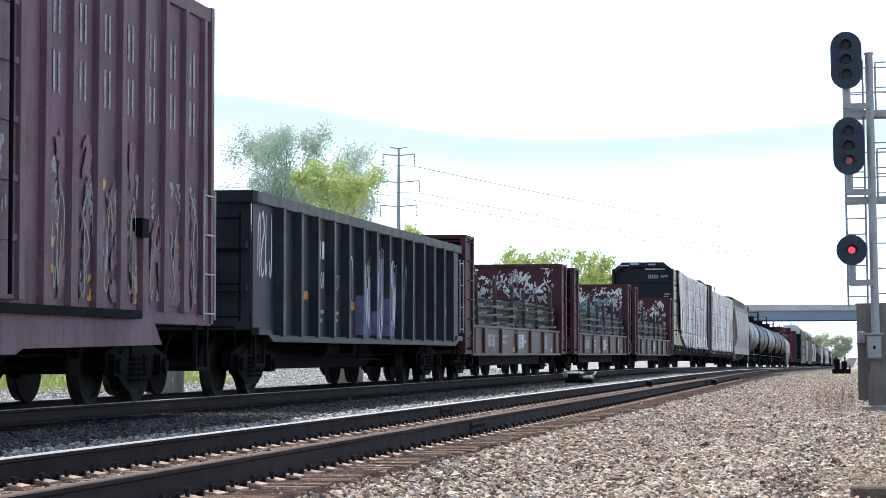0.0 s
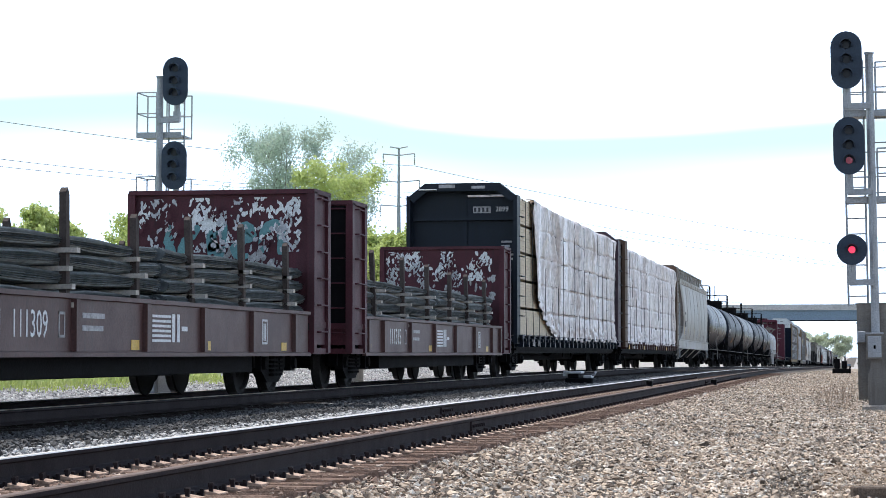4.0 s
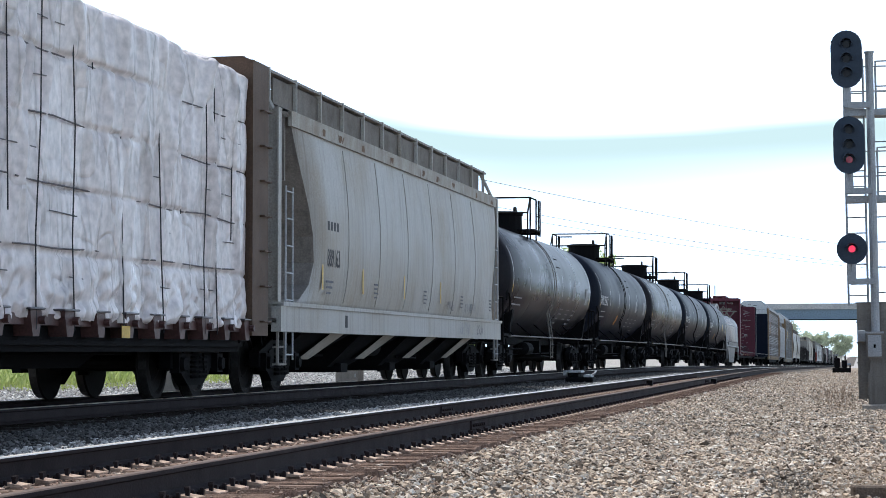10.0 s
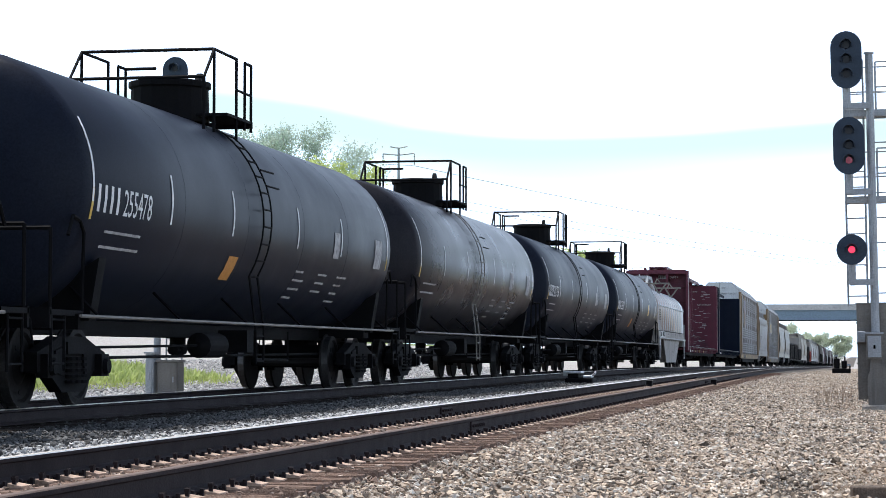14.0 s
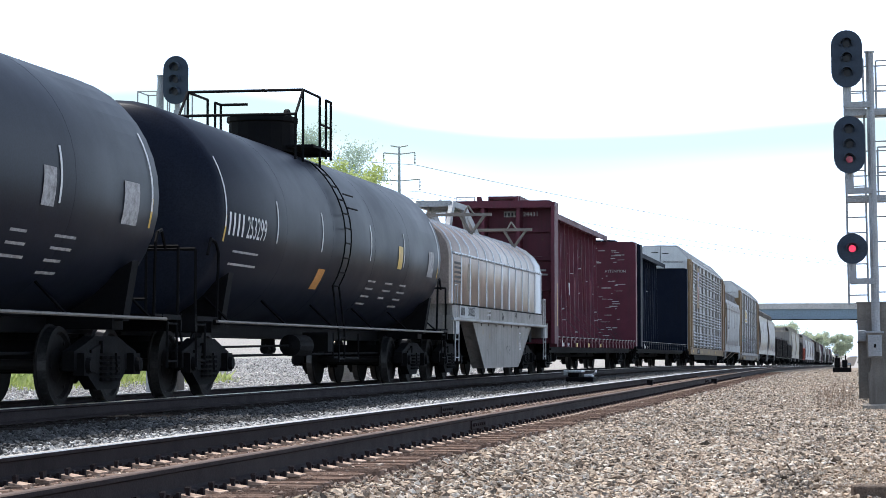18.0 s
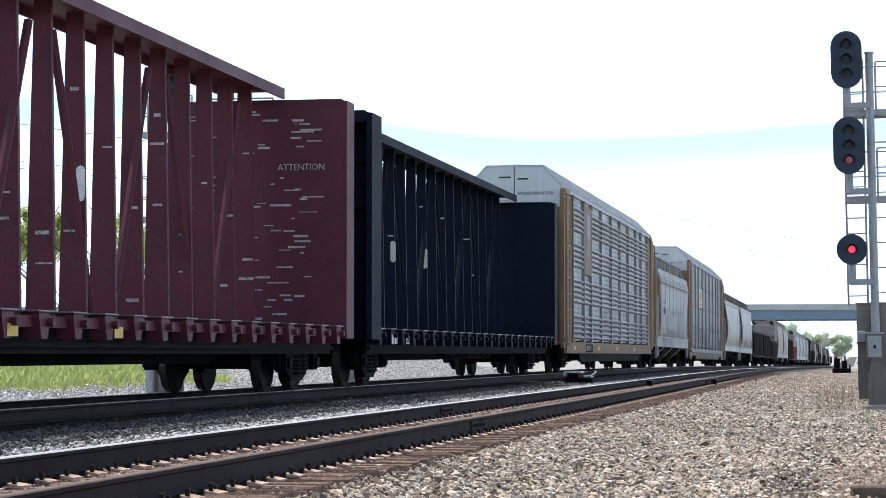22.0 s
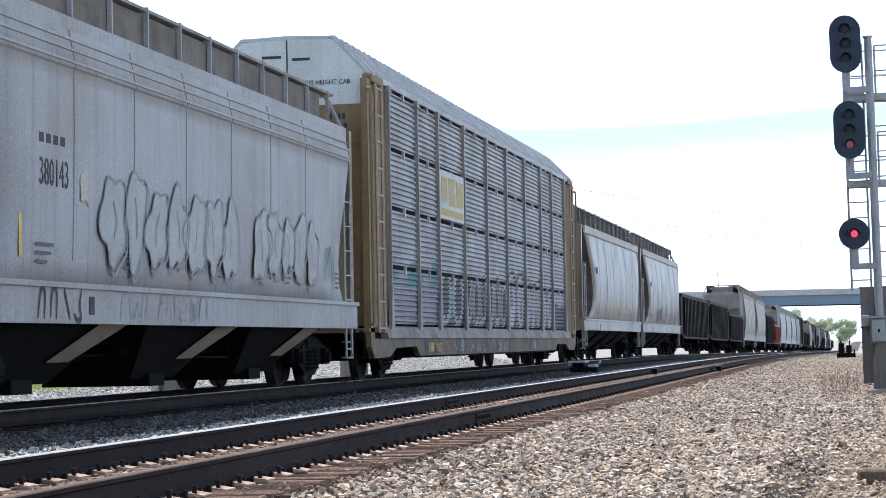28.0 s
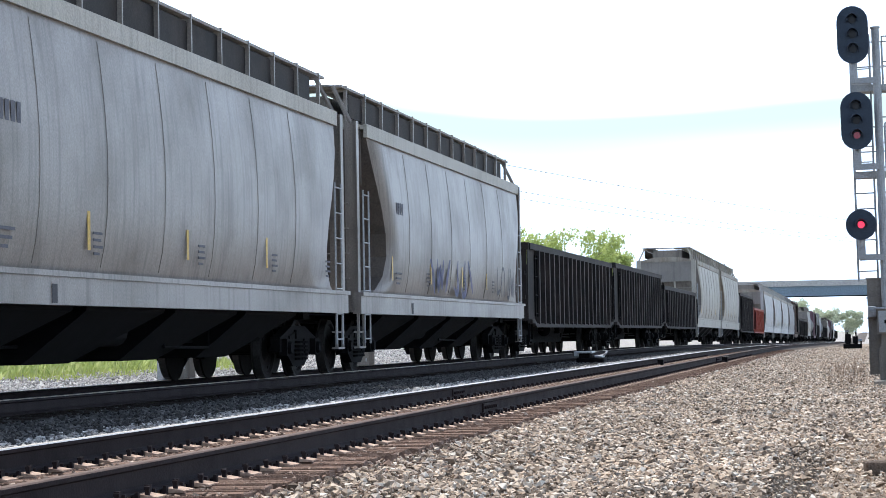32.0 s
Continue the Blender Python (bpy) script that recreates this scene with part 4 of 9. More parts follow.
def bolster_mesh():
    bm = bmesh.new()
    box(bm, -1.0, 1.0, -0.18, 0.18, 0.50, 0.76)
    disc = [[(0.3 * math.cos(math.tau * i / 14), 0.3 * math.sin(math.tau * i / 14), z) for i in range(14)] for z in (0.76, 0.84)]
    loft(bm, disc)
    for s in (-1, 1):
        rod(bm, (-0.8, s * 0.40, 0.40), (0.8, s * 0.40, 0.40), 0.045)
        box(bm, -0.74, -0.60, s * 0.44 - 0.04, s * 0.44 + 0.04, 0.30, 0.56)
        box(bm, 0.60, 0.74, s * 0.44 - 0.04, s * 0.44 + 0.04, 0.30, 0.56)
    return mesh_of("truck", bm, M["frame"])


def coupler_mesh():
    bm = bmesh.new()
    box(bm, -0.07, 0.07, -0.05, 0.55, 0.80, 0.94)
    box(bm, -0.15, 0.15, -0.30, -0.05, 0.74, 1.00)
    box(bm, 0.05, 0.15, -0.42, -0.28, 0.74, 1.00)
    pts = [(0.32, 0.1, 0.86), (0.30, -0.10, 0.62), (0.26, -0.32, 0.42), (0.2, -0.48, 0.50)]
    for a, b in zip(pts, pts[1:]):
        rod(bm, a, b, 0.022)
    rod(bm, (-0.1, -0.12, 1.0), (1.25, 0.1, 0.98), 0.014)
    rod(bm, (1.25, 0.1, 0.98), (1.28, 0.1, 0.72), 0.014)
    return mesh_of("coupler", bm, M["frame"])


WHEELSET, SIDEFRAME, BOLSTER, COUPLER = wheelset_mesh(), sideframe_mesh(), bolster_mesh(), coupler_mesh()
WHEELSETS = []


def running_gear(car, L, inset=1.75, sill=(0.82, 1.06), width=0.38, gear=True, belly=0.5):
    """Trucks, couplers, centre sill and brake gear under a car of half length L."""
    for s in (-1, 1):
        y = s * (L - inset)
        truck = part("truck", BOLSTER, M["frame"], car, "cast steel truck")
        truck.location = (0, y, 0)
        for k in (-1, 1):
            sf = part("side_frame", SIDEFRAME, M["frame"], truck)
            sf.matrix_basis = pose(k * 0.99, 0, 0, 0, 0, 0 if k > 0 else 180)
            ws = part("wheelset", WHEELSET, M["wheel"], truck, "steel wheels on an axle")
            ws.location = (0, k * 0.89, 0.457)
            WHEELSETS.append((ws, k))
        c = part("coupler", COUPLER, M["frame"], car, "knuckle coupler with air hose")
        c.matrix_basis = pose(0, s * (L - 0.02), 0, 0, 0, 0 if s < 0 else 180)
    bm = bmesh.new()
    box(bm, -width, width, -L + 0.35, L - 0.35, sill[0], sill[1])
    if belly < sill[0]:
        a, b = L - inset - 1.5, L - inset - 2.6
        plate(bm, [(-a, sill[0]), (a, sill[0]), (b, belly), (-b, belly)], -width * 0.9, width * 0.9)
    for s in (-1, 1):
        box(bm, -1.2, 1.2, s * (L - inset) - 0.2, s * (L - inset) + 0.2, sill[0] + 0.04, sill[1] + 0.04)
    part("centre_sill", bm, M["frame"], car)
    if gear:
        bm = bmesh.new()
        n = 14
        loft(bm, [[(0.75 + r * math.cos(math.tau * i / n), y, 0.72 + r * math.sin(math.tau * i / n)) for i in range(n)]
                  for y, r in ((-1.5, 0.05), (-1.42, 0.18), (-0.5, 0.18), (-0.42, 0.05))])
        box(bm, 0.5, 0.95, 0.4, 0.75, 0.62, 0.95)
        rod(bm, (0.6, -L + 2.9, 0.55), (0.6, L - 2.9, 0.60), 0.02)
        rod(bm, (0.2, -L + 2.2, 0.66), (0.75, -1.4, 0.72), 0.018)
        rod(bm, (0.9, 1.0, 0.52), (0.9, 3.0, 0.5), 0.018)
        rod(bm, (0.9, 1.0, 0.52), (0.9, 1.0, 0.95), 0.018)
        rod(bm, (0.9, 3.0, 0.5), (0.9, 3.0, 0.95), 0.018)
        part("brake_gear", bm, M["frame"], car)


def ladder(parent, x, y, z0, z1, wide=0.42, rungs=6, material=None, along="y", r=0.014, name="ladder", label=""):
    """Two stiles and rungs, on a side (along y) or an end (along x)."""
    bm = bmesh.new()
    d = Vector((0, wide / 2, 0)) if along == "y" else Vector((wide / 2, 0, 0))
    o = Vector((x, y, 0))
    for s in (-1, 1):
        rod(bm, o + d * s + Vector((0, 0, z0)), o + d * s + Vector((0, 0, z1)), r * 1.25, 5)
    for i in range(rungs):
        z = z0 + 0.08 + (z1 - z0 - 0.16) * i / max(1, rungs - 1)
        rod(bm, o - d + Vector((0, 0, z)), o + d + Vector((0, 0, z)), r, 5)
    return part(name, bm, material or M["steel"], parent, label)


def grab(parent, p, q, out, r=0.014, material=None, name="grab_iron"):
    """A bent handhold between two points that stands off by out."""
    p, q, o = Vector(p), Vector(q), Vector(out)
    bm = bmesh.new()
    rod(bm, p, p + o, r, 5)
    rod(bm, p + o, q + o, r, 5)
    rod(bm, q + o, q, r, 5)
    return part(name, bm, material or M["steel"], parent)


# ---- boxcar ----
def boxcar(u0, u1, label, paint_=None, lettered=True, H=5.3, seed=1):
    car, L = car_at("boxcar", u0, u1, label)
    P = paint_ or M["maroon"]
    L0 = L - 0.25
    hw = 1.42
    bm = bmesh.new()
    prism(bm, [(-hw, 1.05), (hw, 1.05), (hw, H - 0.16), (hw - 0.10, H - 0.06), (0, H), (-hw + 0.10, H - 0.06), (-hw, H - 0.16)], -L0, L0)
    part("body", bm, P, car)
    for s in (-1, 1):
        boxes("top_chord", [(s * hw - 0.05, s * hw + 0.05, -L0, L0, H - 0.30, H - 0.12)], P, car)
    bm = bmesh.new()
    for s in (-1, 1):
        y = [(-L0 + 2.4, 0.98), (-L0 + 2.1, 0.72), (-2.6, 0.66), (-2.4, 0.60), (2.4, 0.60), (2.6, 0.66), (L0 - 2.1, 0.72), (L0 - 2.4, 0.98), (L0, 0.98), (L0, 1.12), (-L0, 1.12), (-L0, 0.98)]
        plate(bm, y, s * 1.40 - 0.04, s * 1.40 + 0.06)
    part("side_sill", bm, P, car, "weathered side sill")
    door_half = 2.45
    posts, y = [], 3.2
    while y < L0:
        posts.append(y)
        y += 0.83
    for y in posts:
        for s in (-1, 1):
            for k in (-1, 1):
                if k < 0 and s < 0:
                    continue
                bm = bmesh.new()
                plate(bm, [(s * y - 0.11, 1.12), (s * y + 0.11, 1.12), (s * y + 0.06, H - 0.3), (s * y - 0.06, H - 0.3)], k * (hw - 0.01), k * (hw + 0.075))
                part("side_post", bm, P, car)
    for s in (-1, 1):
        bm = bmesh.new()
        box(bm, 0, 0.06, s * 1.23 - 1.2, s * 1.23 + 1.2, 1.16, H - 0.42)
        for z in (1.75, 2.35, 2.95, 3.55, 4.15, 4.7):
            box(bm, 0.06, 0.09, s * 1.23 - 1.2, s * 1.23 + 1.2, z, z + 0.07)
        for e in (-1, 1):
            box(bm, 0.06, 0.11, s * 1.23 + e * 1.12 - 0.07, s * 1.23 + e * 1.12 + 0.07, 1.16, H - 0.42)
        d = part("door", bm, P, car, "sliding plug door")
        d.location = (hw + 0.01, 0, 0)
        bm = bmesh.new()
        rod(bm, (0.16, s * 0.35, 1.2), (0.16, s * 0.35, H - 0.5), 0.025)
        rod(bm, (0.16, s * 1.9, 1.2), (0.16, s * 1.9, H - 0.5), 0.025)
        box(bm, 0.10, 0.2, s * 0.35 - 0.15, s * 0.35 + 0.15, 1.9, 2.15)
        part("lock_rod", bm, M["frame"], d)
    bm = bmesh.new()
    box(bm, hw + 0.02, hw + 0.14, -6.2, 6.2, 1.02, 1.12)
    box(bm, hw + 0.02, hw + 0.14, -6.2, 6.2, H - 0.38, H - 0.30)
    part("door_rail", bm, M["frame"], car)
    for s in (-1, 1):
        bm = bmesh.new()
        for i in range(7):
            z = 1.4 + i * 0.52
            prism(bm, [(-hw + 0.1, z), (hw - 0.1, z), (hw - 0.1, z + 0.26), (-hw + 0.1, z + 0.26)], s * L0 - 0.04, s * L0 + 0.06)
        part("end_corrugation", bm, P, car)
        for k in (-1, 1):
            boxes("corner_post", [(k * hw - 0.06, k * hw + 0.06, s * L0 - 0.06, s * L0 + 0.06, 1.0, H - 0.1)], P, car)
        ladder(car, hw + 0.12, s * (L0 - 0.34), 1.05, 2.75 if s > 0 else 4.4, 0.5, 4)
        ladder(car, hw - 0.34, s * (L0 + 0.14), 1.05, 2.9, 0.46, 5, along="x")
        bm = bmesh.new()
        plate(bm, [(s * (L0 - 0.1), 0.42), (s * (L0 - 0.14), 0.42), (s * (L0 - 0.14), 1.02), (s * (L0 - 0.1), 1.02)][::s], hw - 0.02, hw + 0.04)
        plate(bm, [(s * (L0 - 0.6), 0.42), (s * (L0 - 0.64), 0.42), (s * (L0 - 0.64), 1.02), (s * (L0 - 0.6), 1.02)][::s], hw - 0.02, hw + 0.04)
        box(bm, hw - 0.02, hw + 0.04, min(s * (L0 - 0.64), s * (L0 - 0.1)), max(s * (L0 - 0.64), s * (L0 - 0.1)), 0.40, 0.44)
        part("step", bm, M["frame"], car)
    if lettered:
        x = hw + 0.008
        for i, y in enumerate(posts[:-1]):
            yy = y + 0.27
            marks(car, [(0.02, 0.08, 0, 0.44), (0.18, 0.24, 0, 0.44)], (x, yy, 3.42), M["dull"], name="lettering_bar")
            marks(car, [(0.02, 0.08, 0, 0.44), (0.18, 0.24, 0, 0.44)], (x, yy, 4.06), M["dull"], name="lettering_bar")
            patches(car, (x, yy - 0.15, 1.25), 0.62, 1.5, M["dull"], seed * 31 + i, 60, 0.065)
            patches(car, (x + 0.014, yy - 0.15, 1.2), 0.62, 1.9, M["maroonpale"], seed * 37 + i, 36, 0.12)
            for k in range(2):
                scrawl(car, (x + 0.028, yy - 0.05 + 0.1 * k, 1.25 + 0.3 * k), 0.3, 0.8, M["dull"], 140 + 9 * i + k, 1, 0.03)
            patches(car, (x + 0.002, yy - 0.1, 1.2), 0.5, 1.0, M["yellow"], seed * 51 + i, 3, 0.10)
        line_bars(car, (hw + 0.075, 1.35, 3.55), (0.5, 0.45, 0.5, 0.4), 0.07, 0.16, M["dull"])
        patches(car, (hw + 0.075, 0.2, 1.3), 2.0, 1.5, M["dull"], 5, 50, 0.11)
        patches(car, (hw + 0.009, posts[2] + 0.2, 1.9), 0.3, 0.7, M["yellow"], 8, 4, 0.16)
        bm = bmesh.new()
        box(bm, hw, hw + 0.12, posts[4] - 0.28, posts[4] - 0.02, 2.0, 2.22)
        part("placard_holder", bm, M["frame"], car)
    running_gear(car, L, 2.2)
    return car


# ---- gondola ----
def gondola(u0, u1, label, P, H=2.85, ribs=14, marked=False, seed=3, ragged=0.0):
    car, L = car_at("gondola", u0, u1, label)
    L0, hw = L - 0.3, 1.46
    rnd = random.Random(seed)
    bm = bmesh.new()
    box(bm, -hw + 0.02, hw - 0.02, -L0, L0, 1.02, 1.14)
    part("floor", bm, M["frame"], car)
    for k in (-1, 1):
        bm = bmesh.new()
        plate(bm, [(-L0, 0.95), (-L0 + 0.5, 0.95), (-L0 + 0.8, 0.84), (L0 - 0.8, 0.84), (L0 - 0.5, 0.95), (L0, 0.95), (L0, H), (-L0, H)], k * hw - 0.012, k * hw + 0.012)
        part("side_sheet", bm, P, car)
        bm = bmesh.new()
        box(bm, k * hw - 0.07, k * hw + 0.09, -L0 - 0.02, L0 + 0.02, H - 0.10, H + 0.06)
        # the sun on the marked car's chord is put into this dusty grey
        part("top_chord", bm, M["gondust"] if marked else P, car)
        bm = bmesh.new()
        plate(bm, [(-L0, 0.88), (-L0 + 0.5, 0.88), (-L0 + 0.8, 0.78), (L0 - 0.8, 0.78), (L0 - 0.5, 0.88), (L0, 0.88), (L0, 0.98), (L0 - 0.5, 0.98), (L0 - 0.8, 0.88),
                   (-L0 + 0.8, 0.88), (-L0 + 0.5, 0.98), (-L0, 0.98)], k * (hw + 0.02) - 0.03, k * (hw + 0.02) + 0.09)
        part("side_sill", bm, P, car)
        for i in range(ribs):
            y = -L0 + 1.25 + (2 * L0 - 2.5) * i / (ribs - 1)
            zb = 0.86
            lean = rnd.uniform(-ragged, ragged)
            bm = bmesh.new()
            rw, rd = (0.06, 0.15) if marked else (0.085, 0.14)
            plate(bm, [(y - rw + lean, zb), (y + rw + lean, zb), (y + rw, H - 0.1), (y - rw, H - 0.1)], k * (hw + 0.008), k * (hw + rd))
            rib = part("rib", bm, P, car)
            if marked and k > 0:
                boxes("rib_edge", [(hw + rd, hw + rd + 0.004, y - rw + 0.004, y + rw - 0.004, zb + 0.03, H - 0.12)], M["gondust"], rib, "scuffed grey rib edge")
    for s in (-1, 1):
        bm = bmesh.new()
        box(bm, -hw + 0.02, hw - 0.02, s * L0 - 0.015, s * L0 + 0.015, 0.95, H)
        for z in (1.5, 2.1):
            box(bm, -hw + 0.05, hw - 0.05, s * (L0 + 0.06) - 0.06, s * (L0 + 0.06) + 0.06, z, z + 0.1)
        box(bm, -hw - 0.05, hw + 0.05, s * (L0 + 0.05) - 0.08, s * (L0 + 0.05) + 0.08, H - 0.1, H + 0.07)
        part("end_sheet", bm, P, car)
        ladder(car, hw - 0.36, s * (L0 + 0.17), 1.05, H - 0.25, 0.46, 4, M["frame"] if marked else None, along="x")
        if s > 0 or not marked:
            ladder(car, hw + 0.16, s * (L0 - 0.4), 1.05, H - 0.25, 0.44, 4, M["steel"] if marked else M["frame"])
        bm = bmesh.new()
        box(bm, hw - 0.02, hw + 0.03, s * (L0 - 0.35) - 0.25, s * (L0 - 0.35) + 0.25, 0.42, 0.47)
        for e in (-0.24, 0.24):
            box(bm, hw - 0.02, hw + 0.03, s * (L0 - 0.35) + e - 0.02, s * (L0 - 0.35) + e + 0.02, 0.42, 0.98)
        part("step", bm, M["frame"], car)
    if marked:
        x = hw + 0.014
        step = (2 * L0 - 2.5) / (ribs - 1)
        y0 = -L0 + 1.25

        def bay(i, off=0.2):
            return y0 + step * i + off
        words(car, "7", (-0.15, -L0 - 0.02, 2.3), 0.16, M["dull"], "end")
        scrawl(car, (x, -L0 + 0.2, 1.7), 0.85, 0.95, M["white"], 4, 4, 0.05)
        letter_bars(car, 2, (x, bay(2, 0.52), 2.12), 0.28, M["white"])
        words(car, "201", (x, bay(2, 0.5), 1.65), 0.28, M["white"], squeeze=0.72)
        words(car, "837", (x, bay(3, 0.5), 1.65), 0.26, M["dull"], squeeze=0.72)
        line_bars(car, (x, bay(2, 0.55), 1.25), (0.3, 0.2), 0.06, 0.14, M["dull"])
        line_bars(car, (x, bay(3, 0.55), 1.25), (0.3, 0.24), 0.05, 0.12, M["dull"])
        marks(car, [(0.1, 0.38, 0, 0.13)], (x, bay(1, 0.5), 1.45), M["orange"], name="reflector")
        marks(car, [(0, 0.55, 0, 0.14)], (x, bay(4, 0.45), 1.35), M["orange"], name="reflector")
        marks(car, [(0.1, 0.40, 0, 0.18)], (x, bay(12, 0.5), 1.4), M["orange"], name="reflector")
        for i in range(5, 8):
            tall = (1.05, 1.4, 1.2)[i - 5]
            patches(car, (x, bay(i, 0.06), 0.9), step - 0.14, tall, M["tagpurple"], 30 + i, 110, 0.34, name="spray_fill")
            patches(car, (x, bay(i, 0.06), 0.88), step - 0.14, tall * 0.45, M["tagpurple"], 50 + i, 60, 0.34, name="spray_fill")
            patches(car, (x + 0.024, bay(i, 0.10), 0.95), step - 0.2, tall, M["tagblue"], 35 + i, 14, 0.2, name="spray_fill")
            patches(car, (x + 0.028, bay(i, 0.15), 1.0), 0.9, 1.0, M["tagdark"], 40 + i, 7, 0.2, name="spray_fill")
            boxes("spray_fill", [(hw + 0.02, hw + 0.156, y0 + step * i - 0.064, y0 + step * i + 0.064, 0.93, 1.35 + 0.25 * (i % 2))], M["tagpurple"], car)
            for k in range(2):
                scrawl(car, (x + 0.034 + 0.005 * k, bay(i, 0.12 + 0.1 * k), 0.9), step - 0.3, tall + 0.2, M["white"], 60 + i + 9 * k, 2, 0.055)
        scrawl(car, (x + 0.004, bay(4, 0.45), 1.5), 0.5, 0.75, M["white"], 71, 1, 0.05)
        for i in range(5, 9):
            scrawl(car, (x + 0.016, bay(i, 0.25), 0.95), 0.8, 1.3, M["white"] if i < 8 else M["dull"], 73 + i, 3 if i < 8 else 2, 0.04)
        patches(car, (x, bay(8, 0.1), 0.95), 0.8, 0.9, M["tagteal"], 44, 10, 0.3, name="spray_fill")
    else:
        for i in range(0, ribs - 1):
            if rnd.random() < 0.6:
                y = -L0 + 1.35 + (2 * L0 - 2.5) * i / (ribs - 1)
                patches(car, (hw + 0.014, y, 1.0), 0.8, 1.5, M["dull"], seed * 7 + i, 2, 0.16)
    running_gear(car, L, 1.75, belly=0.36)
    return car


# ---- bulkhead car with bundles of steel bar ----
def bundle_mesh(length, seed):
    """A tied bundle of round bars: a lumpy outline, slightly sagging, with loose bar ends."""
    rnd = random.Random(seed)
    bm = bmesh.new()
    n = 44
    rings = []
    base = [0.076 + (0.014 if i % 2 else 0.0) + rnd.uniform(-.005, .005) for i in range(n)]
    for k in range(19):
        q = k / 18
        y = length * (q - 0.5)
        dz = -0.012 * math.sin(q * math.pi * 3)
        w = 0.99 - 0.13 * math.cos(math.tau * (y - 0.1) / 2.4)
        rings.append([(base[i] * 1.75 * w * math.cos(math.tau * i / n), y, dz + base[i] * 0.92 * w * math.sin(math.tau * i / n)) for i in range(n)])
    loft(bm, rings)
    for e in (-1, 1):
        for k in range(9):
            x, z, o = rnd.uniform(-.07, .07), rnd.uniform(-.06, .06), rnd.uniform(0.02, 0.16)
            rod(bm, (x, e * length * 0.49, z), (x, e * (length / 2 + o), z), 0.014, 5)
    return mesh_of("bar_pack", bm, M["rebar"])


BUNDLES = [bundle_mesh(7.0, s) for s in (1, 2, 3)]


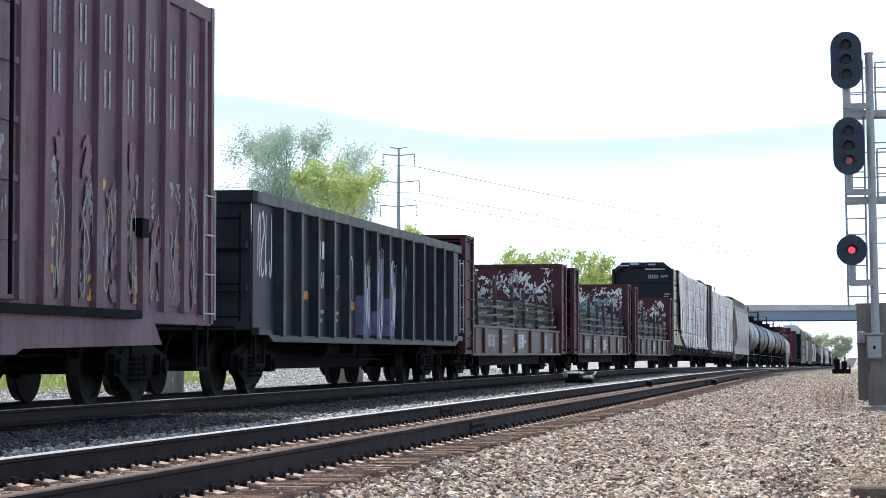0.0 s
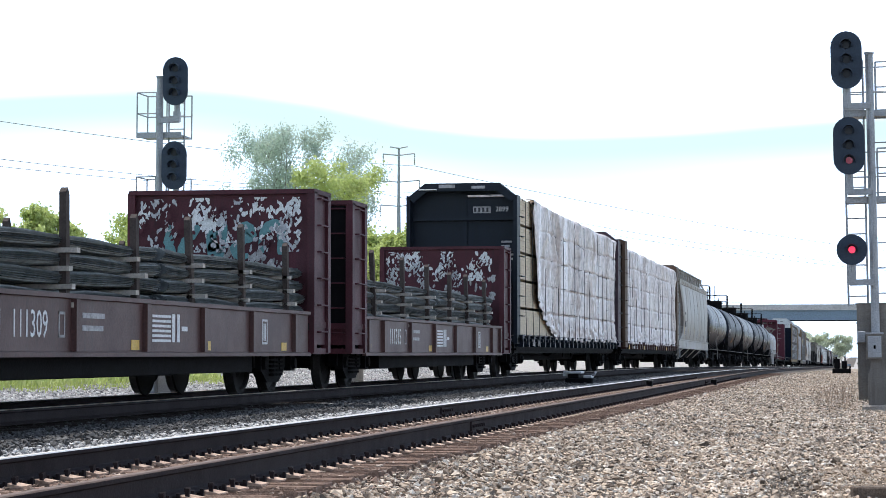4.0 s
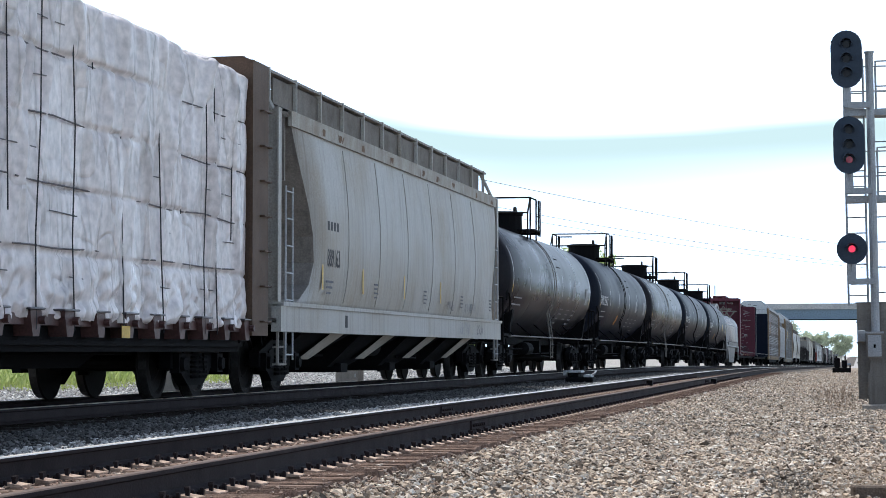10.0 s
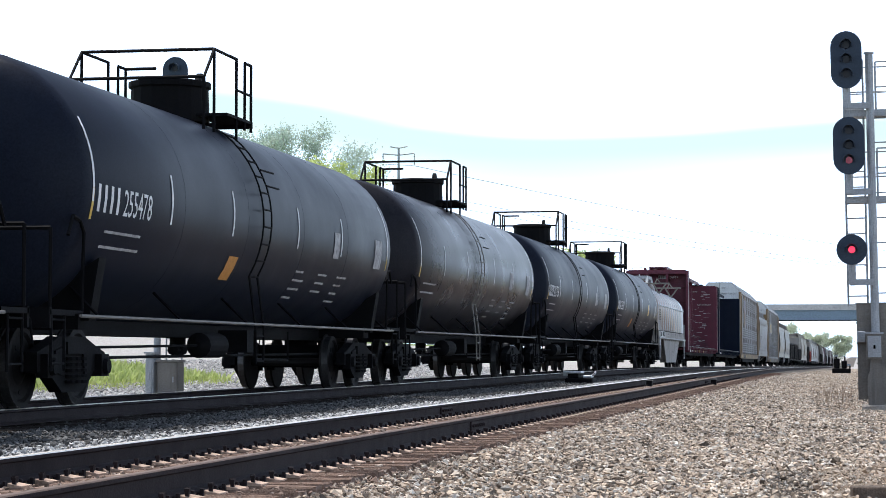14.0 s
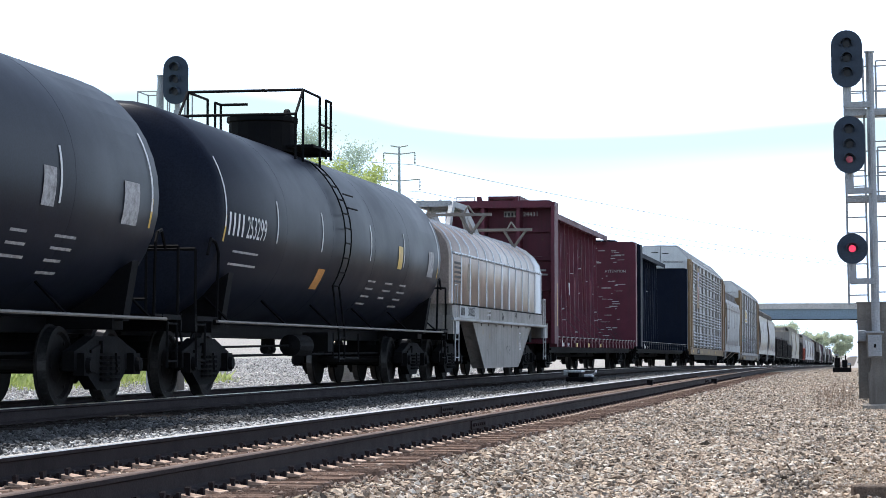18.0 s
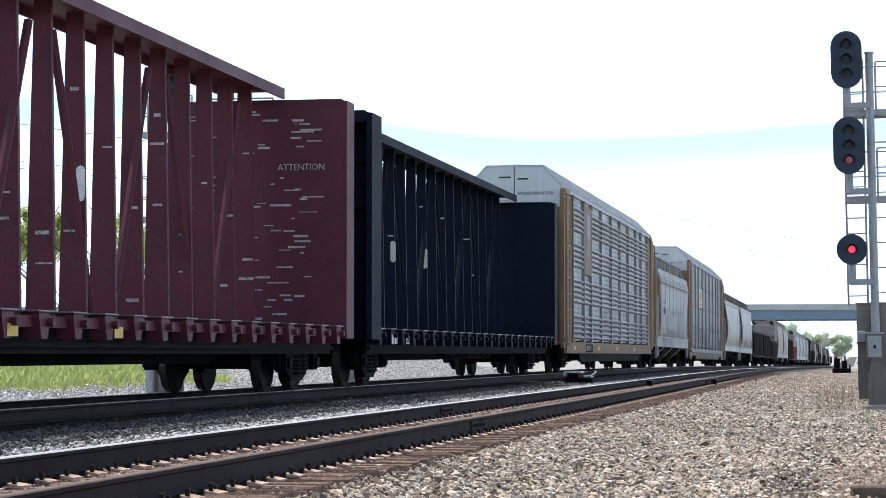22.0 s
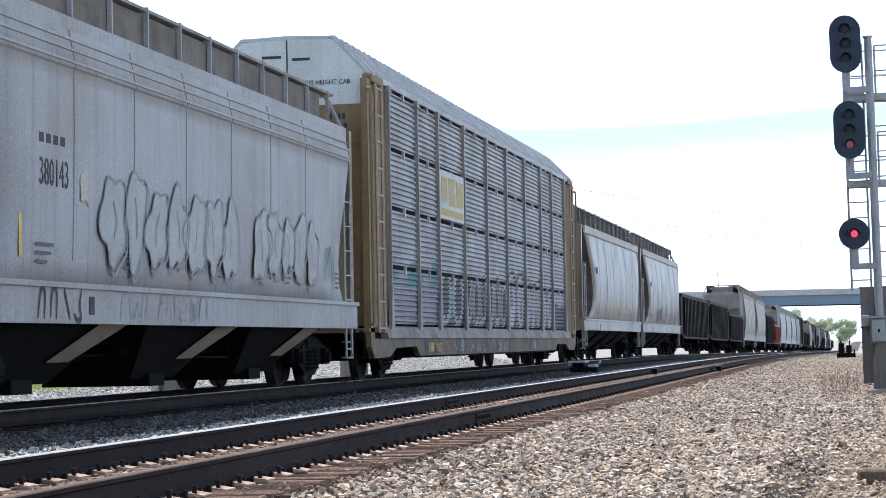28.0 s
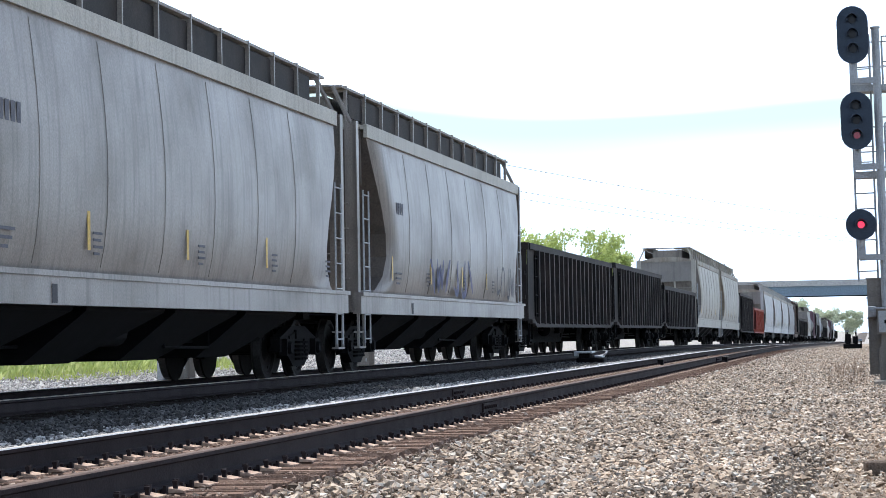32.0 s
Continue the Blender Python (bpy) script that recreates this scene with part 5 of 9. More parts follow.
def pipe_car(u0, u1, label, number, seed):
    car, L = car_at("bulkhead_car", u0, u1, label)
    rnd = random.Random(seed)
    P, hw = M["red"], 1.47
    f = -L
    boxes("deck", [(-hw + 0.03, hw - 0.03, -L + 0.1, L - 0.1, 0.98, 1.08)], M["frame"], car)
    for k in (-1, 1):
        bm = bmesh.new()
        prism(bm, [(k * (hw - 0.05), 0.57), (k * (hw + 0.02), 0.57), (k * (hw + 0.02), 0.62), (k * (hw - 0.025), 0.63), (k * (hw - 0.025), 1.20), (k * (hw + 0.02), 1.21),
                   (k * (hw + 0.02), 1.26), (k * (hw - 0.05), 1.26)], f + 1.2, -f - 1.2)
        part("side_sill", bm, M["brownpaint"], car, "brown riveted side sill")
        for y in (1.45, 2.75, 5.22, 7.7, 10.1, 12.5, 14.9, 16.1):
            bm = bmesh.new()
            plate(bm, [(f + y - 0.07, 0.63), (f + y + 0.07, 0.63), (f + y + 0.07, 1.20), (f + y - 0.07, 1.20)], k * (hw - 0.03), k * (hw + 0.04))
            part("stake_pocket", bm, M["brownpaint"], car)
        for y in (2.75, 5.22, 7.7, 10.1, 12.5, 14.9):
            tall = 2.42 if y < 6 else rnd.uniform(2.15, 2.42)
            bm = bmesh.new()
            plate(bm, [(f + y - 0.06, 0.9), (f + y + 0.06, 0.9), (f + y + 0.05, tall - 0.08), (f + y, tall), (f + y - 0.06, tall - 0.05)], k * (hw - 0.13) - 0.03, k * (hw - 0.13) + 0.05)
            s = part("stake", bm, M["stakewood"], car, "rough wooden stake")
            s.rotation_euler = (0, -k * radians(rnd.uniform(0, 2.5)), 0)
    for e in (-1, 1):
        y0, y1 = (f, f + 1.15) if e < 0 else (-f - 1.1, -f)
        bm = bmesh.new()
        box(bm, -hw, hw, y0 + 0.08, y1 - 0.08, 0.75, 3.13)
        b = part("bulkhead", bm, P, car, "tall red steel bulkhead")
        for k in (-1, 1):
            for y in (y0 + 0.09, y1 - 0.09):
                boxes("bulkhead_post", [(k * hw - 0.07, k * hw + 0.05, y - 0.09, y + 0.09, 0.62, 3.15)], P, b)
        boxes("bulkhead_cap", [(-hw - 0.05, hw + 0.05, y0 - 0.01, y1 + 0.01, 3.12, 3.19)], P, b)
        for z in (1.02, 0.60):
            boxes("bulkhead_beam", [(-hw - 0.02, hw + 0.02, y0 + 0.02, y1 - 0.02, z, z + 0.09)], P, b)
        ym = (y0 + y1) / 2
        for i in range(6):
            z = 0.95 + i * 0.42
            grab(b, (hw + 0.0, ym - 0.28, z), (hw, ym + 0.28, z), (0.09, 0, 0), material=P)
            if e < 0:
                grab(b, (hw - 0.55, y0 + 0.08, z), (hw - 0.1, y0 + 0.08, z), (0, -0.1, 0), material=P)
        marks(b, [(0, 0.14, 0, 0.22)], (hw + 0.002, ym - 0.5, 0.72), M["yellow"], name="reflector")
        if e < 0:
            # shade between the cars is put into this near-black panel
            boxes("bulkhead_panel", [(-hw + 0.08, hw - 0.08, y0 + 0.066, y0 + 0.078, 1.12, 3.1)], M["frame"], b, "recessed front panel, shade put into its near-black colour")
            words(b, number[-3:], (0.35, y0 + 0.062, 2.72), 0.15, M["dull"], "end")
        else:
            patches(b, (-1.35, y0 + 0.075, 2.35), 2.6, 0.72, M["white"], seed * 3, 200, 0.062, "end")
            patches(b, (-1.35, y0 + 0.030, 2.2), 2.6, 0.85, M["taglight"], seed * 3 + 40, 160, 0.05, "end")
            patches(b, (-1.35, y0 + 0.0, 2.3), 2.6, 0.75, M["red"], seed * 3 + 80, 90, 0.05, "end")
            patches(b, (-1.35, y0 + 0.071, 1.9), 2.6, 0.6, M["dull"], seed * 5, 90, 0.07, "end")
            if seed == 2:
                scrawl(b, (-1.2, y0 + 0.060, 2.1), 2.2, 0.55, M["tagteal"], 9, 5, 0.16, "end")
    x = hw - 0.022
    letter_bars(car, 1, (x, f + 2.95, 0.80), 0.26, M["white"])
    words(car, number, (x, f + 3.38, 0.78), 0.30, M["white"], squeeze=0.85)
    marks(car, [(0, 0.2, 0, 0.03), (0, 0.2, 0.25, 0.28), (0, 0.03, 0, 0.28), (0.17, 0.2, 0, 0.28)], (x, f + 4.75, 0.78), M["dull"])
    line_bars(car, (x, f + 5.5, 1.0), (0.75, 0.7), 0.06, 0.14, M["dull"])
    marks(car, [(0, 0.75, 0.06 * i, 0.06 * i + 0.032) for i in range(6)] + [(0.8, 0.92, 0, 0.35), (1.0, 1.12, 0, 0.35), (1.2, 1.45, 0.14, 0.2)], (x, f + 8.0, 0.75), M["white"], name="emblem_bar")
    marks(car, [(0, 0.3, 0, 0.03), (0, 0.3, 0.33, 0.36), (0, 0.03, 0, 0.36), (0.27, 0.3, 0, 0.36), (0.08, 0.13, 0.05, 0.3), (0.17, 0.22, 0.05, 0.3)], (x, f + 13.1, 0.74), M["white"])
    for y in (1.5, 7.2, 10.2, 14.2):
        marks(car, [(0, 0.3, 0, 0.12)], (x, f + y, 0.65), M["yellow"], name="reflector")
    for st, yc in enumerate((f + 5.1, f + 12.4)):
        for layer in range(4):
            z = 1.24 + 0.20 * layer + 0.02 * st
            for col in range(6):
                ob = part("bar_pack", BUNDLES[(layer + col) % 3], M["rebar"], car)
                ob.matrix_basis = pose(1.18 - col * 0.43 + rnd.uniform(-.03, .03), yc + rnd.uniform(-.12, .12), z + rnd.uniform(-.012, .012), rnd.uniform(-.3, .3), rnd.choice((0, 180)) + rnd.uniform(-6, 6), rnd.uniform(-.3, .3))
            for y in (-2.3, 0.1, 2.5):
                bm = bmesh.new()
                box(bm, -1.25, 1.39 + rnd.uniform(0, .12), yc + y - 0.06, yc + y + 0.06, z - 0.13, z - 0.075)
                part("dunnage", bm, M["dunnage"], car, "sawn wooden spacer")
    boxes("under_beam", [(-1.2, 1.2, -L + 3.6, L - 3.6, 0.34, 0.66)], M["frame"], car)
    running_gear(car, L, 1.9, sill=(0.70, 0.98), belly=0.30)
    return car


# ---- centre-beam cars ----
def fringe(car, L, P, hw=1.47, pitch=0.98, z=1.02):
    """Deck edge with its row of winch brackets."""
    boxes("deck", [(-hw + 0.05, hw - 0.05, -L + 0.5, L - 0.5, z - 0.12, z)], P, car)
    n = int((2 * L - 1.6) / pitch)
    for k in (-1, 1):
        bm = bmesh.new()
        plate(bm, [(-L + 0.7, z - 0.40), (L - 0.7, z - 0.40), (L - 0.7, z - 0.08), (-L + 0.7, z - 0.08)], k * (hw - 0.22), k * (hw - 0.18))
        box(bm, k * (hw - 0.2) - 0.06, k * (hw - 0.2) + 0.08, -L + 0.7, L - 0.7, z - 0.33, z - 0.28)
        part("side_sill", bm, M["frame"], car, "near-black side sill under the deck")
    bm = bmesh.new()
    plate(bm, [(-0.16, z + 0.035), (0.16, z + 0.035), (0.16, z - 0.02), (0.09, z - 0.24), (-0.09, z - 0.24), (-0.16, z - 0.02)], hw - 0.18, hw + 0.03)
    rod(bm, (hw + 0.03, 0.1, z - 0.07), (hw + 0.10, 0.1, z - 0.07), 0.045, 8)
    me = mesh_of("strap_winch", bm, P)
    # the top pad is paler than its winch bracket
    bm = bmesh.new()
    box(bm, hw - 0.34, hw + 0.06, -0.24, 0.24, z + 0.037, z + 0.06)
    bmesh.ops.bevel(bm, geom=bm.edges[:], offset=0.006, segments=1, affect="EDGES")
    cap = mesh_of("winch_pad", bm, M["winchpad"])
    for i in range(n):
        ob = part("strap_winch", me, P, car)
        ob.location = (0, -L + 0.95 + i * (2 * L - 1.9) / (n - 1), 0)
        part("winch_pad", cap, M["winchpad"], ob, "pale steel top pad")


def beam_bulkhead(car, y0, y1, P, H, face, hw=1.5, panel=None, cut=(0.42, 0.30)):
    """A box-framed end wall with ribs; face -1 looks forward, +1 back."""
    bm = bmesh.new()
    yo = y0 if face < 0 else y1
    yi = y1 if face < 0 else y0
    lo, hi = min(yi + face * 0.008, yi + face * 0.10), max(yi + face * 0.008, yi + face * 0.10)
    cx, cz = cut
    pts = [(-hw, 0.85), (hw, 0.85), (hw, H - cz), (hw - cx, H), (-hw + cx, H), (-hw, H - cz)]
    prism(bm, pts, lo, hi)
    b = part("bulkhead", bm, P, car, "ribbed steel end bulkhead")
    a, c = min(yo, yi), max(yo, yi)
    for k in (-1, 1):
        bm = bmesh.new()
        plate(bm, [(a, 0.85), (c, 0.85), (c, H - cz + 0.02), (a, H - cz + 0.02)], k * hw - 0.06, k * hw + 0.04)
        part("post", bm, P, b)
        if panel is None:
            bm = bmesh.new()
            plate(bm, [(a + 0.02, 0.85), (c, 0.85), (c, H - 0.1), (a + 0.02, H - 0.1)], k * 0.5 - 0.05, k * 0.5 + 0.05)
            part("post", bm, P, b)
    bm = bmesh.new()
    outer = [(-hw, H - cz), (-hw + cx, H), (hw - cx, H), (hw, H - cz)]
    inner = [(-hw + 0.12, H - cz - 0.16), (-hw + cx + 0.06, H - 0.20), (hw - cx - 0.06, H - 0.20), (hw - 0.12, H - cz - 0.16)]
    prism(bm, outer + inner[::-1], yo - 0.012, yo + 0.012)
    part("top_frame", bm, P, b)
    bm = bmesh.new()
    prism(bm, [(-hw + cx, H - 0.03), (hw - cx, H - 0.03), (hw - cx, H + 0.004), (-hw + cx, H + 0.004)], a, c)
    part("top_plate", bm, P, b)
    for k in (-1, 1):
        bm = bmesh.new()
        prism(bm, [(k * hw, H - cz), (k * (hw - cx), H), (k * (hw - cx), H - 0.04), (k * (hw - 0.04), H - cz - 0.03)], a + 0.014, c - 0.014)
        part("corner_gusset", bm, P, b)
    for z in (1.5, 2.35, 3.2, 4.0):
        boxes("stiffener", [(-hw + 0.06, hw - 0.06, min(yi + face * 0.09, yi + face * 0.26), max(yi + face * 0.09, yi + face * 0.26), z, z + 0.1)], P, b)
    return b


def wrap_sheet(car, ya, yb, z0, z1, x, seed, droop=None, tiers=5, relief=1.0, label="", cover=None):
    """Wrinkled sheeting over stacked packs: tiers sunk at the joints, folds and a ragged lower hem."""
    ny, nz = int((yb - ya) / 0.045), 100
    bm = bmesh.new()
    uv = bm.loops.layers.uv.new("UVMap")
    grid = []
    for j in range(nz + 1):
        q = j / nz
        row = []
        for i in range(ny + 1):
            y = ya + (yb - ya) * i / ny
            lo = z0 + 0.05 * noise.noise((y * 1.3, seed, 0)) + 0.04 * abs(noise.noise((y * 4.0, seed + 5, 0)))
            if droop:
                lo = max(lo, droop(y) + 0.03 * noise.noise((y * 1.7, seed, 3)))
            z = lo + (z1 - lo) * q
            tz = (z - z0) / (z1 - z0) * tiers
            wob = 0.05 * noise.noise((y * 0.9, seed, round(tz)))
            joint = max(0.0, 1 - abs(tz + wob - round(tz)) * 16) * (0.5 + 0.9 * max(-0.4, noise.noise((y * 0.6, round(tz) * 3.1, seed))))
            col = (y - ya) / 1.22
            seam = max(0.0, 1 - abs(col - round(col)) * 14)
            fold = noise.noise((y * 2.2 + 0.35 * z, z * 0.45, seed)) * 0.03 + noise.noise((y * 5.0 + 1.2 * z, z * 1.1, seed + 9)) * 0.012
            # pleats that hang from the top edge, fading towards the hem
            hang = 0.35 + 0.65 * max(0.0, min(1.0, (z - z0) / (z1 - z0) * 1.5 + noise.noise((y * 0.5, seed, 2)) * 0.8))
            fold += hang * (0.10 * (1 - abs(noise.noise((y * 0.8 + 0.20 * z, z * 0.13, seed + 6)))) ** 5 + 0.07 * (1 - abs(noise.noise((y * 1.5 - 0.26 * z, z * 0.2, seed + 7)))) ** 5)
            # crumpled band along the hem
            crumple = max(0.0, 1 - (z - lo) / 0.75)
            fold += crumple * (abs(noise.noise((y * 2.0 + 2.6 * z, z * 3.0 - y, seed + 3))) * 0.12 + 0.05 * noise.noise((y * 5 - 4 * z, z * 6, seed + 4)))
            if relief > 2:
                near = max(0.0, 1 - (y - ya) / 4.5)
                fold = 0.8 * fold + near * (0.10 * (1 - abs(noise.noise((y * 0.9 - 0.55 * z, z * 0.3 + 0.2 * y, seed + 8)))) ** 8 + 0.05)
            loose = max(0.0, min(1.0, (y - ya - 0.6) / 2.6)) if relief > 2 else 1.0
            if relief > 2:
                fold = fold * (0.35 + 0.65 * loose) + (1 - loose) * (0.10 * noise.noise((y * 1.1, z * 0.22, seed + 21)) + 0.09 * math.sin(min(1.0, (y - ya) / 1.1) * math.pi) * q)
            dx = fold * min(relief, 1.5) - (joint * 0.06 + seam * 0.03) * loose
            hem = 0.10 * (1 - q) ** 6 * noise.noise((y * 2.6, 7, seed)) * loose
            top = max(0.0, (q - 0.965) / 0.035)
            row.append(bm.verts.new((x + dx + hem - 0.30 * top * top, y, z + 0.04 * top)))
        grid.append(row)
    for j in range(nz):
        for i in range(ny):
            bm.faces.new((grid[j][i], grid[j][i + 1], grid[j + 1][i + 1], grid[j + 1][i]))
    return part("wrap_sheet", bm, cover or M["wrap"], car, label or "wrinkled translucent white wrap", smooth=True)


def lumber_car(u0, u1, label, P, Q, H, open_end=False, seed=1, mark=None):
    car, L = car_at("lumber_car", u0, u1, label)
    cut = (0.42, 0.33) if open_end else (0.10, 0.07)
    y0 = -L + (0.42 if open_end else 0.0)
    b = beam_bulkhead(car, y0, y0 + (0.52 if open_end else 0.85), P, H, -1, cut=cut, hw=1.38 if open_end else 1.5, panel=1 if open_end else None)
    beam_bulkhead(car, L - 0.85, L, Q, H, 1, cut=cut)
    fringe(car, L, M["brownpaint"] if not open_end else P)
    boxes("centre_beam", [(-0.06, 0.06, -L + 0.8, L - 0.8, 1.0, H - 0.2), (-0.3, 0.3, -L + 0.8, L - 0.8, H - 0.22, H - 0.12)], P, car)
    ya, yb, z0, z1 = -L + (1.02 if open_end else 0.95), L - 0.92, 1.05, 4.60 if open_end else 4.50
    tiers, n = 5, 9
    hgt = (z1 - z0) / tiers
    for k in (-1, 1):
        for t in range(tiers):
            for i in range(n):
                a = ya + (yb - ya) * i / n
                e = ya + (yb - ya) * (i + 1) / n
                if open_end and k > 0 and i < 3:
                    ob = boxes("lumber_pack", [(0.1, 1.36, a + 0.02, e - 0.02, z0 + hgt * t + 0.05, z0 + hgt * t + 0.05 + (hgt - 0.07) * (c + 0.93) / 9, 0) for c in (8,)], M["lumber"], car, "stacked pale sawn lumber")
                    for c in range(9):
                        bm = bmesh.new()
                        zz = z0 + hgt * t + 0.05 + (hgt - 0.07) * c / 9
                        box(bm, 1.30, 1.37 + 0.006 * ((c * 7 + i) % 3), a + 0.02 + 0.01 * (c % 3), e - 0.02 - 0.012 * (c % 2), zz, zz + (hgt - 0.07) / 9 - 0.004)
                        part("board", bm, M["lumber"], ob)
                elif i in (0, n - 1) or k < 0:
                    boxes("lumber_pack", [(k * 0.72 - 0.6, k * 0.72 + 0.6, a + 0.02, e - 0.02, z0 + hgt * t + 0.03, z0 + hgt * (t + 1) - 0.02)], M["wrap"], car)
    def hem(y):
        # the film hangs straight at its free end, then its hem sweeps down in a long curve
        d = y - ya - 1.70
        return z0 + 1.05 + 2.45 * (1 - d / 0.55) if d < 0.55 else z0 - 0.1 + 1.15 * max(0.0, 1 - (d - 0.55) / 5.3) ** 1.7
    droop = hem if open_end else None
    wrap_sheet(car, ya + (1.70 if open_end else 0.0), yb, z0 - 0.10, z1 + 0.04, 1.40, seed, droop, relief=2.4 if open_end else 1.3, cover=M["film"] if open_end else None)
    # thin dark tubes put the shade of the gaps between packs on the wrap
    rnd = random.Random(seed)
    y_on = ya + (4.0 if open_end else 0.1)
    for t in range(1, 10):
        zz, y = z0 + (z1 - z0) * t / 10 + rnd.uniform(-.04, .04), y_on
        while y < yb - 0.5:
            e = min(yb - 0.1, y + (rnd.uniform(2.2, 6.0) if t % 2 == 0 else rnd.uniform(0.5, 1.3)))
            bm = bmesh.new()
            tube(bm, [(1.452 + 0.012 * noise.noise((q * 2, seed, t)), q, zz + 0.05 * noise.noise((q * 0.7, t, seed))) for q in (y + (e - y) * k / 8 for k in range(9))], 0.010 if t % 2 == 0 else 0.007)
            part("pack_edge", bm, M["packline"], car, "dark line for the shaded gap at a pack edge")
            y = e + (rnd.uniform(0.05, 0.5) if t % 2 == 0 else rnd.uniform(1.2, 4.5))
    m = 18 if open_end else 24
    for i in range(m):
        y = ya + 0.5 + (yb - ya - 1.0) * i / (m - 1) + (rnd.uniform(-.16, .16) if open_end else rnd.uniform(-.4, .4))
        o, lean = rnd.uniform(-.05, .05), rnd.uniform(-.12, .12) if open_end else rnd.uniform(-.3, .3)
        pts = [(1.50, y, z0 - 0.2), (1.475, y + o * 0.4 + lean * 0.2, z0 + 0.8), (1.48, y - o + lean * 0.55, z0 + 2.0), (1.465, y + o + lean, z1 - 0.1), (1.2, y + lean, z1 + 0.07), (0.2, y + lean, z1 + 0.10)]
        if not open_end and i % 3 == 2:
            pts = [(1.47, y + lean * 0.5, z0 + rnd.uniform(0.9, 2.0))] + pts[3:]
        bm = bmesh.new()
        tube(bm, pts, 0.0085)
        part("tie_strap", bm, M["strap"], car, "black tie-down cable")
    for i in range(8):
        y = ya + 0.3 + i * (yb - ya - 0.6) / 7
        boxes("top_cover", [(0.1, 1.3, y - 0.6, y + 0.6, z1, z1 + 0.05)], M["wrap"], car)
    if mark:
        marks(b, [(0, 0.46, 0, 0.17)], (0.22, -L + 0.82, H - 0.74), M["dull"], "end", name="letter_panel")
        letter_bars(b, 4, (0.25, -L + 0.815, H - 0.71), 0.11, M["darkletter"], "end", 0.95)
        words(b, mark, (0.80, -L + 0.82, H - 0.70), 0.13, M["white"], "end", 0.95)
        line_bars(b, (0.95, -L + 0.82, H - 1.5), (0.28, 0.22, 0.2, 0.36, 0.3), 0.05, 0.11, M["dull"], "end")
        marks(b, [(-0.6, -0.18, 0, 0.09), (0.25, 0.6, -0.02, 0.05)], (0, -L + 0.405, H - 0.12), M["dull"], "end")
        grab(b, (-1.1, -L + 0.405, H - 0.16), (-0.65, -L + 0.405, H - 0.16), (0, -0.06, 0), material=M["white"])
        letter_bars(car, 3, (1.50, -L + 2.6, 0.80), 0.17, M["dull"])
        words(car, "899", (1.50, -L + 3.6, 0.80), 0.17, M["dull"])
    else:
        letter_bars(car, 4, (1.50, -L + 3.4, 0.80), 0.17, M["white"], pitch=1.0)
        words(car, "557", (1.50, -L + 4.6, 0.80), 0.17, M["white"])
        for y in (1.6, 7.5, 13.0, 18.0):
            marks(car, [(0, 0.3, 0, 0.14)], (1.505, -L + y, 0.78), M["yellow"], name="reflector")
    for s in (-1, 1):
        for i in range(7):
            z = 1.05 + 0.5 * i
            grab(car, (1.52, s * (L - 0.25) - 0.2, z), (1.52, s * (L - 0.25) + 0.2, z), (0.08, 0, 0), material=P)
    running_gear(car, L, 2.0, sill=(0.72, 0.92), belly=0.42)
    return car


